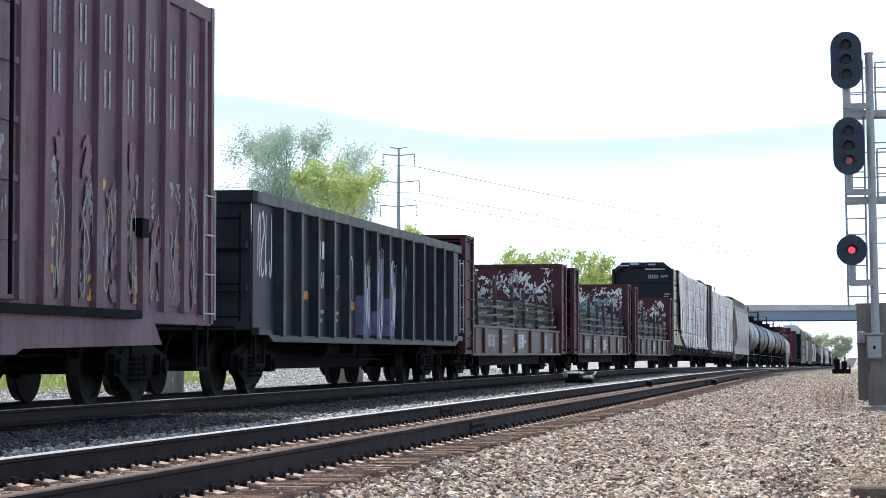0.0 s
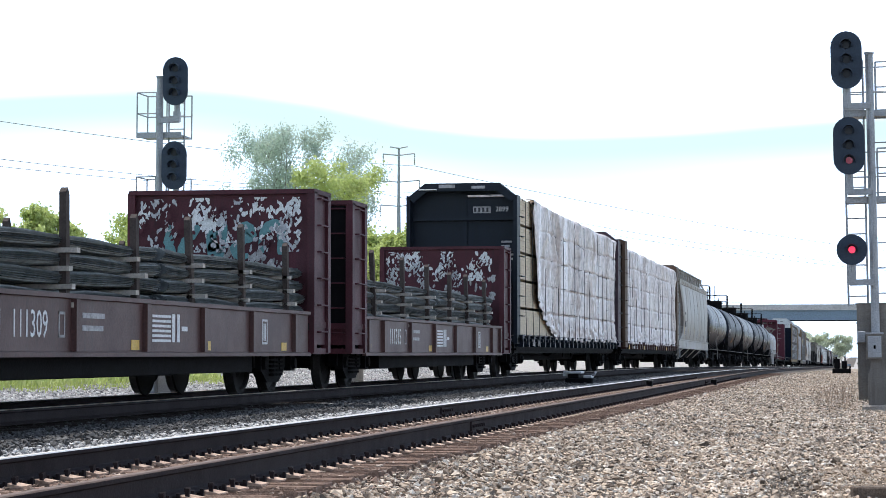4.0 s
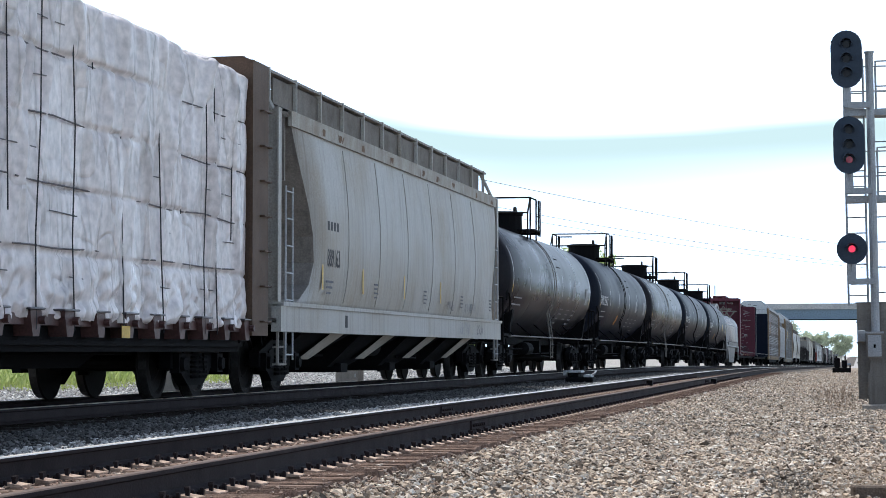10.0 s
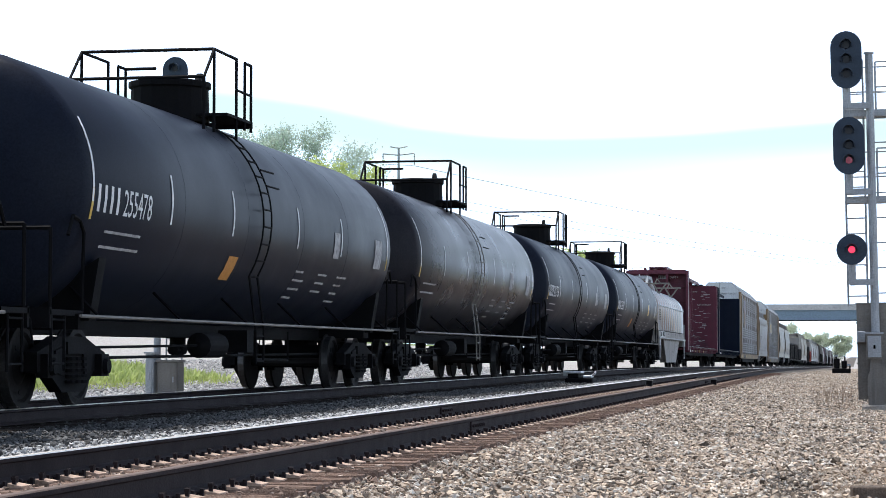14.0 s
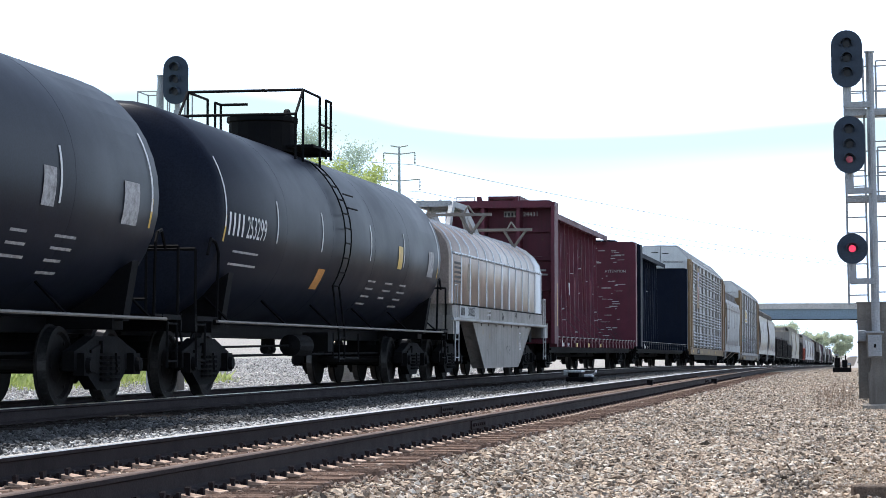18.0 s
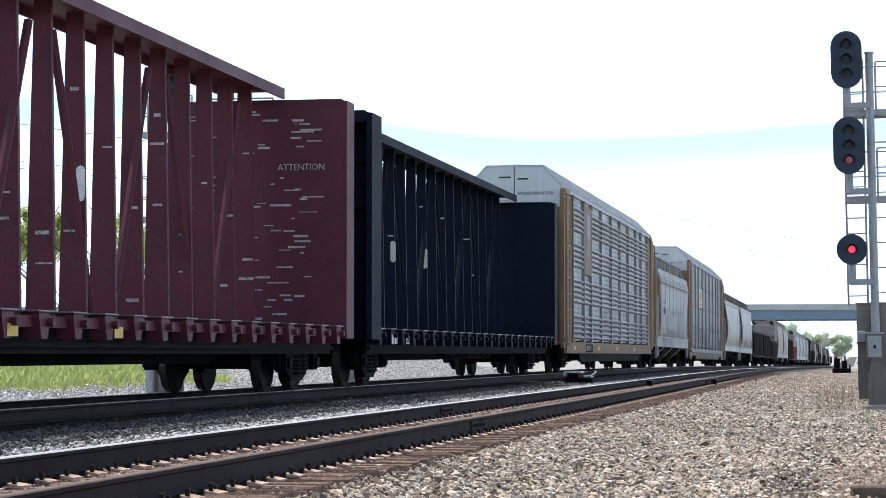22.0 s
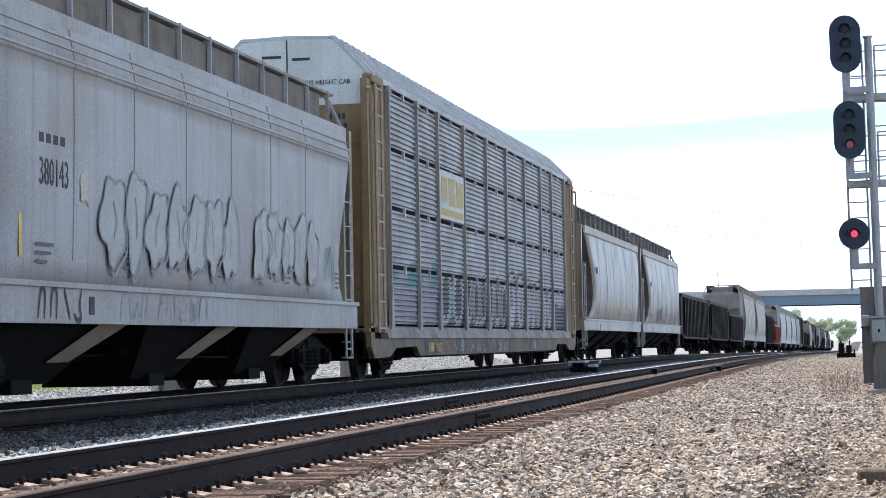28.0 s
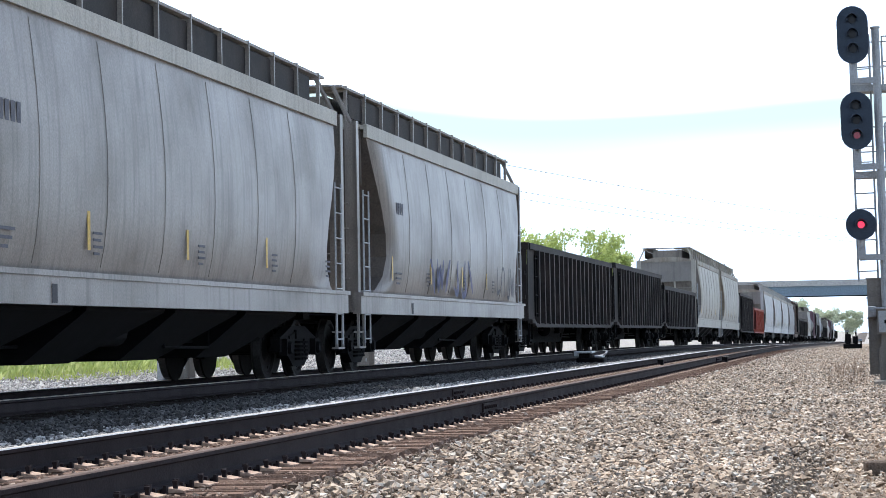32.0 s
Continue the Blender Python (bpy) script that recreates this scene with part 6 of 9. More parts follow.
def empty_beam_car(u0, u1, label, P, H=5.10, number="624431", red=True):
    car, L = car_at("centre_beam_car", u0, u1, label)
    HB = H - 0.24
    b0 = beam_bulkhead(car, -L, -L + 0.8, P, HB, -1, panel=1 if not red else None, cut=(0.10, 0.06))
    b1 = beam_bulkhead(car, L - 0.55, L, P, HB - 0.02, 1, panel=1, cut=(0.06, 0.05))
    fringe(car, L, P, z=1.0)
    bm = bmesh.new()
    prism(bm, [(-0.46, H - 0.24), (-0.42, H - 0.24), (-0.42, H - 0.12), (0.42, H - 0.12), (0.42, H - 0.24), (0.46, H - 0.24), (0.46, H - 0.06), (-0.46, H - 0.06)], -L + 0.75, L - 0.5)
    part("top_chord", bm, P, car, "wide steel top chord")
    bm = bmesh.new()
    w = 0.19 if red else 0.17
    prism(bm, [(-w, 1.0), (w, 1.0), (w * 0.58, H - 0.12), (-w * 0.58, H - 0.12)], -0.035, 0.035)
    post = mesh_of("beam_post", bm, P)
    n = 19
    ys = [-L + 1.55 + (2 * L - 2.9) * i / (n - 1) for i in range(n)]
    for y in ys:
        ob = part("beam_post", post, P, car, "tapered steel post")
        ob.location = (0, y, 0)
    for i in range(0, n - 2, 2):
        bm = bmesh.new()
        up = i % 4 == 0
        a, c = (1.1, H - 0.5) if up else (H - 0.5, 1.1)
        rod(bm, (0.10, ys[i] + 0.05, a), (0.10, ys[i + 1] + 0.4, c), 0.06, 6)
        part("diagonal_brace", bm, P, car)
    for i in range(0, n - 2 if red else 0):
        for x in (0.32, -0.32):
            bm = bmesh.new()
            rod(bm, (x * 0.6, ys[i], 2.2 + 0.15 * (i % 3)), (x * 4.4, ys[i] + (0.5 if i % 2 else -0.5), 1.05), 0.006, 4)
            part("tie_strap", bm, M["strap"], car, "slack tie-down cable")
    # pale ovals stand in for the sky seen through slots in the posts
    for y in ((ys[6], ys[11]) if red else (ys[6], ys[9])):
        bm = bmesh.new()
        oval(bm, 0.10, 2.78, 0.11, 0.46, y - 0.05, y - 0.036, 6)
        part("placard", bm, M["white"] if red else M["hopcream"], car, "pale oval put in for sky seen through a slot")
    # short pale stripes at random heights on the posts
    rnd = random.Random(7)
    for i, y in enumerate(ys):
        for z in [rnd.uniform(1.3, 4.4) for _ in range(rnd.choice((1, 2, 3)) if red else rnd.choice((0, 0, 1)))]:
            bm = bmesh.new()
            w = 0.10 + (4.7 - z) * 0.016
            box(bm, -w * rnd.uniform(0.1, 0.9), w * rnd.uniform(0.3, 1.2), y - 0.043, y - 0.036, z, z + rnd.uniform(0.02, 0.05))
            part("worn_stripe", bm, M["dull"], car)
    yi = L - 0.55
    if red:
        words(b1, "ATTENTION", (0.36, yi - 0.02, 3.66), 0.11, M["dull"], "end", 0.95)
    rows = random.Random(3)
    for i in range(110 if red else 0):
        z = 4.6 - (i // 3) * 0.098 + rows.uniform(-.03, .03)
        if abs(z - 3.72) < 0.14:
            continue
        x = rows.uniform(-1.3, 0.9)
        marks(b1, [(0, rows.uniform(0.08, 0.42) * rows.uniform(0.4, 1.0), 0, rows.uniform(0.012, 0.04))], (x, yi - 0.02, z), M["dull"], "end", name="data_line")
    if red:
        marks(b0, [(0, 0.42, 0, 0.16)], (0.0, -L + 0.69, HB - 0.42), M["dull"], "end", name="letter_panel")
        letter_bars(b0, 4, (0.02, -L + 0.685, HB - 0.40), 0.11, M["darkletter"], "end", 0.9)
        words(b0, number, (0.46, -L + 0.69, HB - 0.40), 0.13, M["white"], "end", 1.0)
        line_bars(b0, (0.3, -L + 0.69, HB - 1.6), (0.8, 0.55, 0.6, 0.9, 0.95), 0.05, 0.12, M["dull"], "end")
        for x in (-0.6, 0.45):
            bm = bmesh.new()
            plate(bm, [(-L + 0.0, HB), (-L + 0.35, HB), (-L + 0.05, HB + 0.12), (-L, HB + 0.12)], x - 0.06, x + 0.06)
            part("chord_lug", bm, P, b0)
        grab(b0, (-1.25, -L + 0.1, HB - 0.1), (-0.75, -L + 0.1, HB - 0.1), (0, 0, 0.22))
    grab(b1, (-0.9, L - 0.3, HB - 0.1), (0.2, L - 0.3, HB - 0.1), (0, 0, 0.15))
    letter_bars(car, 4, (1.50, -L + 1.9, 0.78), 0.17, M["white"])
    words(car, number[:3], (1.50, -L + 3.2, 0.78), 0.17, M["white"])
    for y in (5.2, 8.2, 11.5) if red else ():
        marks(car, [(0, 0.3, 0, 0.13)], (1.505, -L + y, 0.78), M["yellow"], name="reflector")
    if red:
        marks(b0, [(0, 0.05, 0, 1.2)], (1.545, -L + 0.5, 1.35), M["yellow"], name="reflector")
    running_gear(car, L, 2.0, sill=(0.66, 0.90), belly=0.46)
    return car


# ---- covered hopper ----
def hopper(u0, u1, label, P, endpaint, style="round", text=None, seed=1, tagged_=False):
    car, L = car_at("covered_hopper", u0, u1, label)
    L0 = L - 0.3
    if style == "round":
        lev = ((1.30, 1.47, 0.75), (1.42, 1.50, 1.15), (1.65, 1.55, 1.55), (2.0, 1.59, 1.72), (2.4, 1.605, 1.62), (2.8, 1.60, 1.38), (3.2, 1.575, 1.10), (3.6, 1.535, 0.86), (3.95, 1.49, 0.74), (4.18, 1.455, 0.70))
    else:
        lev = ((1.30, 1.52, 1.0), (1.6, 1.535, 1.35), (2.0, 1.55, 1.45), (2.5, 1.56, 1.30), (3.0, 1.57, 1.02), (3.5, 1.575, 0.78), (3.66, 1.575, 0.72), (3.68, 1.60, 0.70), (4.1, 1.52, 0.70), (4.16, 1.50, 0.70))
    bm = bmesh.new()
    rings = []
    ny = 12
    for z, hx, cut in lev:
        hy = L0 - cut
        ring = []
        for i in range(ny + 1):
            ring.append((hx, -hy + 2 * hy * i / ny, z))
        for i in range(ny + 1):
            ring.append((-hx, hy - 2 * hy * i / ny, z))
        rings.append(ring)
    loft(bm, rings)
    # end faces of hoppers 4 and 5 take a darker brown than the sides
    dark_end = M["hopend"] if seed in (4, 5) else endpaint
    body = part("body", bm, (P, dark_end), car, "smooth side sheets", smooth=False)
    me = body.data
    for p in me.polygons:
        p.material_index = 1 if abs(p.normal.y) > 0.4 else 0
    for p in me.polygons:
        p.use_smooth = abs(p.normal.x) > 0.8
    # seams
    for i in range(1, 7):
        y = -L0 + 1.6 + (2 * L0 - 3.2) * i / 7
        bm = bmesh.new()
        prev = None
        for z, hx, cut in lev[1:-1]:
            cur = (hx + 0.004, y, z)
            if prev:
                rod(bm, prev, cur, 0.009 if seed not in (4, 5) else 0.004, 4)
            prev = cur
        part("weld_seam", bm, P, car)
    # roof
    bm = bmesh.new()
    prism(bm, [(-1.50, 4.16), (1.50, 4.16), (1.50, 4.22), (0.62, 4.42), (-0.62, 4.42), (-1.50, 4.22)], -L0 + 0.62, L0 - 0.62)
    for k in (-1, 1):
        box(bm, k * 1.49 - 0.03, k * 1.49 + 0.03, -L0 + 0.62, L0 - 0.62, 4.02, 4.25)
    # on hoppers 4 and 5 the skylight on the roof is put into paler paint
    part("roof", bm, M["hopcream"] if seed in (4, 5) else M["hoproof"] if style == "round" else P, car, "roof edge, skylight put into its paler paint" if seed in (4, 5) else "rust-stained roof edge" if style == "round" else "")
    if style != "round":
        for z, x in ((3.72, 1.60), (3.86, 1.575), (3.98, 1.55)):
            boxes("roof_band", [(x - 0.04, x + 0.012, -L0 + 0.7, L0 - 0.7, z, z + 0.03)], P, car)
    boxes("hatch_trough", [(-0.72, 0.72, -L0 + 0.9, L0 - 0.9, 4.36, 4.78)], M["coilgrey"], car, "long roof hatch trough")
    bm = bmesh.new()
    for k in (-1, 1):
        box(bm, k * 0.92 - 0.28, k * 0.92 + 0.28, -L0 + 0.15, L0 - 0.15, 4.84, 4.88)
    for s in (-1, 1):
        box(bm, -1.0, 1.0, s * (L0 - 0.32) - 0.3, s * (L0 - 0.32) + 0.3, 4.845, 4.875)
    part("running_board", bm, M["coilgrey"], car, "grated roof walkway")
    for k in (-1, 1):
        boxes("walkway_fascia", [(k * 1.13 - 0.012, k * 1.13 + 0.012, -L0 + 0.9, L0 - 0.9, 4.40, 4.80)], M["gonrust"] if seed in (4, 5) else M["hopfascia"], car, "dusty brown walkway side plate")
    n = 13
    for i in range(n):
        y = -L0 + 0.5 + (2 * L0 - 1.0) * i / (n - 1)
        bm = bmesh.new()
        box(bm, 1.15, 1.21, y - 0.02, y + 0.02, 4.26, 4.90)
        box(bm, 0.4, 1.15, y - 0.02, y + 0.02, 4.79, 4.84)
        part("walkway_bracket", bm, P, car)
    # side sill
    for k in (-1, 1):
        bm = bmesh.new()
        box(bm, k * 1.47 - 0.10, k * 1.47 + 0.05, -L0, L0, 1.0 if seed in (4, 5) else 0.92, 1.32)
        box(bm, k * 1.47 - 0.08, k * 1.47 + 0.09, -L0, L0, 1.30, 1.36)
        part("side_sill", bm, P, car)
    # ends
    for s in (-1, 1):
        y = s * (L0 - 0.1)
        bm = bmesh.new()
        hy = L0 - 0.66
        a = [(-1.44, s * hy, 4.2), (1.44, s * hy, 4.2), (1.44, s * (L0 - 2.4), 1.9), (-1.44, s * (L0 - 2.4), 1.9)]
        o = Vector((0, -s * 0.03, -0.02))
        v = [bm.verts.new(p) for p in a] + [bm.verts.new(Vector(p) + o) for p in a]
        for q in ((0, 1, 2, 3), (7, 6, 5, 4), (0, 4, 5, 1), (1, 5, 6, 2), (2, 6, 7, 3), (3, 7, 4, 0)):
            bm.faces.new([v[i] for i in q])
        box(bm, -1.4, 1.4, min(s * (L0 - 0.68), s * (L0 - 0.62)), max(s * (L0 - 0.68), s * (L0 - 0.62)), 3.2, 4.2)
        part("slope_sheet", bm, dark_end, car, "sloping end sheet")
        boxes("end_platform", [(-1.45, 1.45, min(s * (L0 - 1.9), s * L0), max(s * (L0 - 1.9), s * L0), 1.04, 1.12)], endpaint, car)
        for k in (-1, 1):
            bm = bmesh.new()
            x = k * 1.36
            box(bm, x - 0.11, x + 0.11, y - 0.02, y + 0.02, 1.1, 4.25)
            box(bm, x + k * 0.10 - 0.012, x + k * 0.10 + 0.012, y - 0.09, y + 0.09, 1.1, 4.25)
            part("end_post", bm, P if style == "round" else endpaint, car)
            bm = bmesh.new()
            rod(bm, (x, y, 4.22), (k * 1.05, y, 4.86), 0.042)
            rod(bm, (k * 0.5, y, 1.12), (k * 0.35, s * (L0 - 0.7), 3.3), 0.05)
            part("end_brace", bm, P, car)
        ladder(car, 1.50, s * (L0 - 0.55), 0.5, 3.1, 0.42, 7)
        if s < 0:
            for i in range(4):
                z = 1.6 + 0.42 * i
                grab(car, (-0.5, y - 0.03, z), (1.3, y - 0.03, z), (0, -0.05, 0), material=endpaint)
        bm = bmesh.new()
        for e in (0.0, 0.42):
            box(bm, 1.42, 1.46, y - s * e - 0.02, y - s * e + 0.02, 0.42, 1.0)
        for z in (0.42, 0.68):
            box(bm, 1.36, 1.47, min(y, y - s * 0.42), max(y, y - s * 0.42), z, z + 0.03)
        part("step", bm, M["coilgrey"], car, "grimy hanging step")
    # outlets
    pockets = 4 if style == "round" else 3
    for i in range(pockets):
        yc = -L0 + 4.0 + (2 * L0 - 8.0) * i / (pockets - 1)
        bm = bmesh.new()
        w = (2 * L0 - 6.0) / pockets / 2
        ow, oy, oz = (0.75, 0.9, 0.26) if tagged_ else (0.7, 0.75, 0.36)
        yt = yc + (0.0 if tagged_ else -1.1)
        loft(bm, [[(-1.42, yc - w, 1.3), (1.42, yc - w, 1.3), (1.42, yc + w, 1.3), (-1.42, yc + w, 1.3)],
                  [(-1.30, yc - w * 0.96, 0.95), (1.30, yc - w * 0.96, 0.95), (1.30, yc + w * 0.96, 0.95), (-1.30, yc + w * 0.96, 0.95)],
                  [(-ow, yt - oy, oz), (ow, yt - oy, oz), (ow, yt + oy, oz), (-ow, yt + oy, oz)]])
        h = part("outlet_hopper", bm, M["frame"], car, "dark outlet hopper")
        if seed in (4, 5):
            continue
        boxes("outlet_gate", [(-0.6, 0.86, yt - oy * 0.5, yt + oy * 0.2, oz - 0.10, oz + 0.06)], M["frame"], h, bevel=0.01)
        bm = bmesh.new()
        a = yt + oy * 0.3
        p = [(1.38, a + 0.95, 0.98), (1.38, a + 1.95, 0.98), (0.98, a + 0.72, 0.50), (0.98, a + 0.02, 0.50)]
        v = [bm.verts.new(q) for q in p] + [bm.verts.new((q[0] + 0.02, q[1], q[2] + 0.02)) for q in p]
        for q in ((0, 1, 2, 3), (7, 6, 5, 4), (0, 4, 5, 1), (1, 5, 6, 2), (2, 6, 7, 3), (3, 7, 4, 0)):
            bm.faces.new([v[i] for i in q])
        part("outlet_rib", bm, M["hopcream"] if seed == 1 else M["hoptan"] if seed == 3 else M["gonrust"], h, "sloping rib plate")
    x = 1.60 if style == "round" else 1.565
    if text:
        sub = M["darkletter"] if style != "round" or seed in (1, 3) else M["taggrey"]
        if seed == 1:
            marks(car, [(-0.08, 0.85, -0.05, 0.40)], (1.592, -L0 + 2.55, 2.39), M["rackwhite"], name="letter_panel")
        up = 0.38 if style != "round" or seed in (4, 5) else 0.0
        big = 0.75 if seed in (4, 5) else 1.0
        letter_bars(car, 4, (x, -L0 + 2.6, 2.42 + up), 0.28 * big, sub, pitch=0.75)
        words(car, text, (x, -L0 + 2.6, 1.98 + up), 0.30 * big, sub, squeeze=0.72)
        line_bars(car, (x, -L0 + 2.5, 1.72), (0.5, 0.42, 0.3), 0.035, 0.09, M["taggrey"])
    for i, y in enumerate((0.3, 0.52, 0.72, 0.9)):
        line_bars(car, (x - 0.02 if style == "round" else x, -L0 + 2 * L0 * y, 1.78), (0.3, 0.26, 0.3, 0.2), 0.03, 0.075, M["taggrey"])
    marks(car, [(0, 0.16, 0, 0.2)], (1.525, -L0 + 4.2, 1.02), M["darkletter"])
    rnd = random.Random(seed)
    for i in range(4):
        marks(car, [(0, 0.09, 0, rnd.uniform(0.35, 0.7))], (x - 0.012, -L0 + 2.0 + i * 3.4 + rnd.uniform(-.4, .4), 1.6), M["yellow"], name="reflector")
    if tagged_:
        for y, wide, n, sd in ((4.5, 5.6, 7, 12), (10.9, 3.7, 5, 13)):
            bubble_letters(car, (x + 0.010, -L0 + y, 1.55), wide, 1.1, n, M["hoptagfill"], M["tagthin"], sd)
        patches(car, (x + 0.001, -L0 + 9.5, 1.6), 1.6, 0.9, M["hopcream"], 18, 12, 0.25, name="spray_fill")
        patches(car, (x + 0.001, -L0 + 3.6, 1.9), 0.7, 0.7, M["hopcream"], 19, 8, 0.2, name="spray_fill")
        scrawl(car, (1.523, -L0 + 2.6, 0.94), 1.4, 0.36, M["darkletter"], 14, 4, 0.06)
        scrawl(car, (1.523, -L0 + 5.2, 0.94), 3.6, 0.36, M["dull"], 15, 8, 0.05)
        scrawl(car, (x + 0.004, -L0 + 15.0, 1.6), 0.9, 0.6, M["tagteal"], 16, 3, 0.05)
    if seed == 1:
        scrawl(car, (x - 0.05, L0 - 5.2, 1.45), 1.5, 0.55, M["taggrey"], 31, 6, 0.035)
        scrawl(car, (x - 0.05, L0 - 7.4, 1.45), 1.0, 0.6, M["taggrey"], 32, 4, 0.03)
        scrawl(car, (1.523, L0 - 5.6, 0.98), 1.3, 0.28, M["tagthin"], 33, 8, 0.025)
        scrawl(car, (1.523, L0 - 3.4, 1.0), 0.8, 0.22, M["taggrey"], 34, 4, 0.03)
        for i in range(9):
            patches(car, (1.522, -L0 + 1.2 + i * 2.1, 4.05), 1.6, 0.12, M["rustpatch"], 70 + i, 9, 0.09, name="rust_patch")
    if seed == 5:
        scrawl(car, (x - 0.008, -L0 + 5.5, 1.42), 5.0, 0.75, M["tagpurple"], 22, 6, 0.16)
        scrawl(car, (x - 0.006, -L0 + 13.5, 1.45), 2.6, 0.7, M["taggrey"], 23, 4, 0.10)
    running_gear(car, L, 1.85, sill=(0.86, 1.1))
    return car


# ---- tank car ----
TR, TZ = 1.53, 2.50


def on_tank(ob, off=0.006):
    """Bends a flat mark at x = 0 round the tank's shell."""
    for v in ob.data.vertices:
        d = max(-TR * 0.985, min(TR * 0.985, v.co.z - TZ))
        v.co.x = math.sqrt((TR + off) ** 2 - d * d) + v.co.x * 0.3
    return ob


def tank_mark(parent, y, z, w, h, material, name="painted_mark"):
    bm = bmesh.new()
    n = max(2, int(h / 0.12))
    rows = [(bm.verts.new((0, h * i / n, 0.003)), bm.verts.new((w, h * i / n, 0.003))) for i in range(n + 1)]
    for a, b in zip(rows, rows[1:]):
        bm.faces.new((a[0], a[1], b[1], b[0]))
    return on_tank(part(name, lay(mesh_of(name, bm, material), "side", (0, y, z)), material, parent))


def tank_car(u0, u1, label, P, number=None, seed=1, stripe_u=None):
    car, L = car_at("tank_car", u0, u1, label)
    H = L - 0.95
    n = 40
    bm = bmesh.new()
    head = [(0.0, 0.05), (0.03, 0.55), (0.10, 0.95), (0.21, 1.28), (0.31, 1.46), (0.36, 1.49), (0.45, TR)]
    ys = [(-H - 0.15 + y, r) for y, r in head] + [(y, TR) for y in (-4.5, -2.2, 0, 2.2, 4.5)] + [(H - y, r) for y, r in head[::-1]]
    loft(bm, [[(r * math.sin(math.tau * i / n), y, TZ + r * math.cos(math.tau * i / n)) for i in range(n)] for y, r in ys])
    part("tank_shell", bm, P, car, "rounded steel tank shell", smooth=True)
    for y in (-4.6, -1.6, 1.6, 4.6):
        bm = bmesh.new()
        loft(bm, [[((TR + e) * math.sin(math.tau * i / n), y + d, TZ + (TR + e) * math.cos(math.tau * i / n)) for i in range(n)]
                  for d, e in ((-0.012, -0.006), (-0.009, 0.0012), (0.009, 0.0012), (0.012, -0.006))])
        part("shell_seam", bm, P, car, smooth=False)
    # sill and saddles
    for s in (-1, 1):
        bm = bmesh.new()
        prism(bm, [(-1.3, 0.98), (1.3, 0.98), (1.42, 1.7), (1.1, 1.5), (0.6, 1.12), (-0.6, 1.12), (-1.1, 1.5), (-1.42, 1.7)], s * (L - 1.95) - 0.12, s * (L - 1.95) + 0.12)
        part("saddle", bm, M["frame"], car)
        boxes("end_platform", [(-1.45, 1.45, min(s * (L - 0.95), s * (L - 0.18)), max(s * (L - 0.95), s * (L - 0.18)), 1.02, 1.08), (-1.45, 1.45, s * (L - 0.2) - 0.03, s * (L - 0.2) + 0.03, 0.88, 1.10)], M["frame"], car)
        y = s * (L - 0.26)
        for pts in ([(0.75, y, 1.05), (0.75, y, 1.95), (1.42, y, 1.95), (1.42, y, 1.05)], [(-0.75, y, 1.05), (-0.75, y, 1.95), (-1.42, y, 1.95), (-1.42, y, 1.05)],
                    [(-0.75, y, 1.3), (0.75, y, 1.3)],
                    [(1.42, s * (L - 0.30), 1.06), (1.42, s * (L - 1.25), 1.06), (1.44, s * (L - 1.25), 1.95), (1.43, s * (L - 1.15), 2.08), (1.42, s * (L - 0.95), 2.12), (1.42, s * (L - 0.8), 1.9)]):
            bent("end_handrail", pts, 0.022, M["frame"], car)
        ladder(car, 1.42, s * (L - 0.5), 0.42, 1.05, 0.4, 2, M["frame"])
    bm = bmesh.new()
    for k in (-1, 1):
        rod(bm, (k * 1.50, -L + 1.0, 1.02), (k * 1.50, L - 1.0, 1.02), 0.02, 6)
    part("side_railing", bm, M["casegrey"], car, "long pipe rail along the side")
    for i in range(6):
        y = -L + 1.6 + (2 * L - 3.2) * i / 5
        bm = bmesh.new()
        rod(bm, (1.50, y, 1.02), (1.05, y + 0.25, 1.38), 0.018, 5)
        part("rail_brace", bm, M["frame"], car)
    # manway, platform and railing
    bm = bmesh.new()
    m = 18
    loft(bm, [[(0.05 + r * math.cos(math.tau * i / m), -0.6 + r * math.sin(math.tau * i / m), z) for i in range(m)] for z, r in
              ((3.95, 0.58), (4.44, 0.56), (4.46, 0.60), (4.54, 0.60), (4.56, 0.5))])
    dome = part("valve_housing", bm, M["frame"], car, "round black valve housing")
    bm = bmesh.new()
    disc_x(bm, 0.30, 0.36, -0.02, 4.55, 0.2, 0.2, 14)
    box(bm, 0.25, 0.34, -0.1, 0.02, 4.2, 4.5)
    part("housing_lid", bm, M["frame"], dome)
    boxes("platform", [(0.5, 1.0, -0.9, 0.45, 4.02, 4.06), (-1.0, -0.5, -0.9, 0.45, 4.02, 4.06), (-1.0, 1.0, 0.4, 0.48, 3.96, 4.06)], M["frame"], car)
    zt = 4.90
    ya, yb = -2.0, 0.45
    for k in (-1, 1):
        x = k * 0.98
        bent("platform_handrail", [(x, ya, 3.72), (x, ya, 4.45), (x, -1.5, zt), (x, -0.35, zt), (x, -0.35, 3.72)], 0.024, M["frame"], car)
        bent("platform_handrail", [(x, 0.1, 3.9), (x, 0.1, zt), (x, yb, zt), (x, yb, 3.9)], 0.024, M["frame"], car)
        bent("platform_post", [(x, -1.5, zt), (x, -1.5, 3.72)], 0.024, M["frame"], car)
        bent("platform_midrail", [(x, -0.35, 4.45), (x, yb, 4.45)], 0.020, M["frame"], car)
    bent("platform_crossbar", [(-0.98, ya, 4.45), (0.98, ya, 4.45)], 0.024, M["frame"], car)
    bent("platform_crossbar", [(-0.98, -1.5, zt), (0.98, -1.5, zt)], 0.024, M["frame"], car)
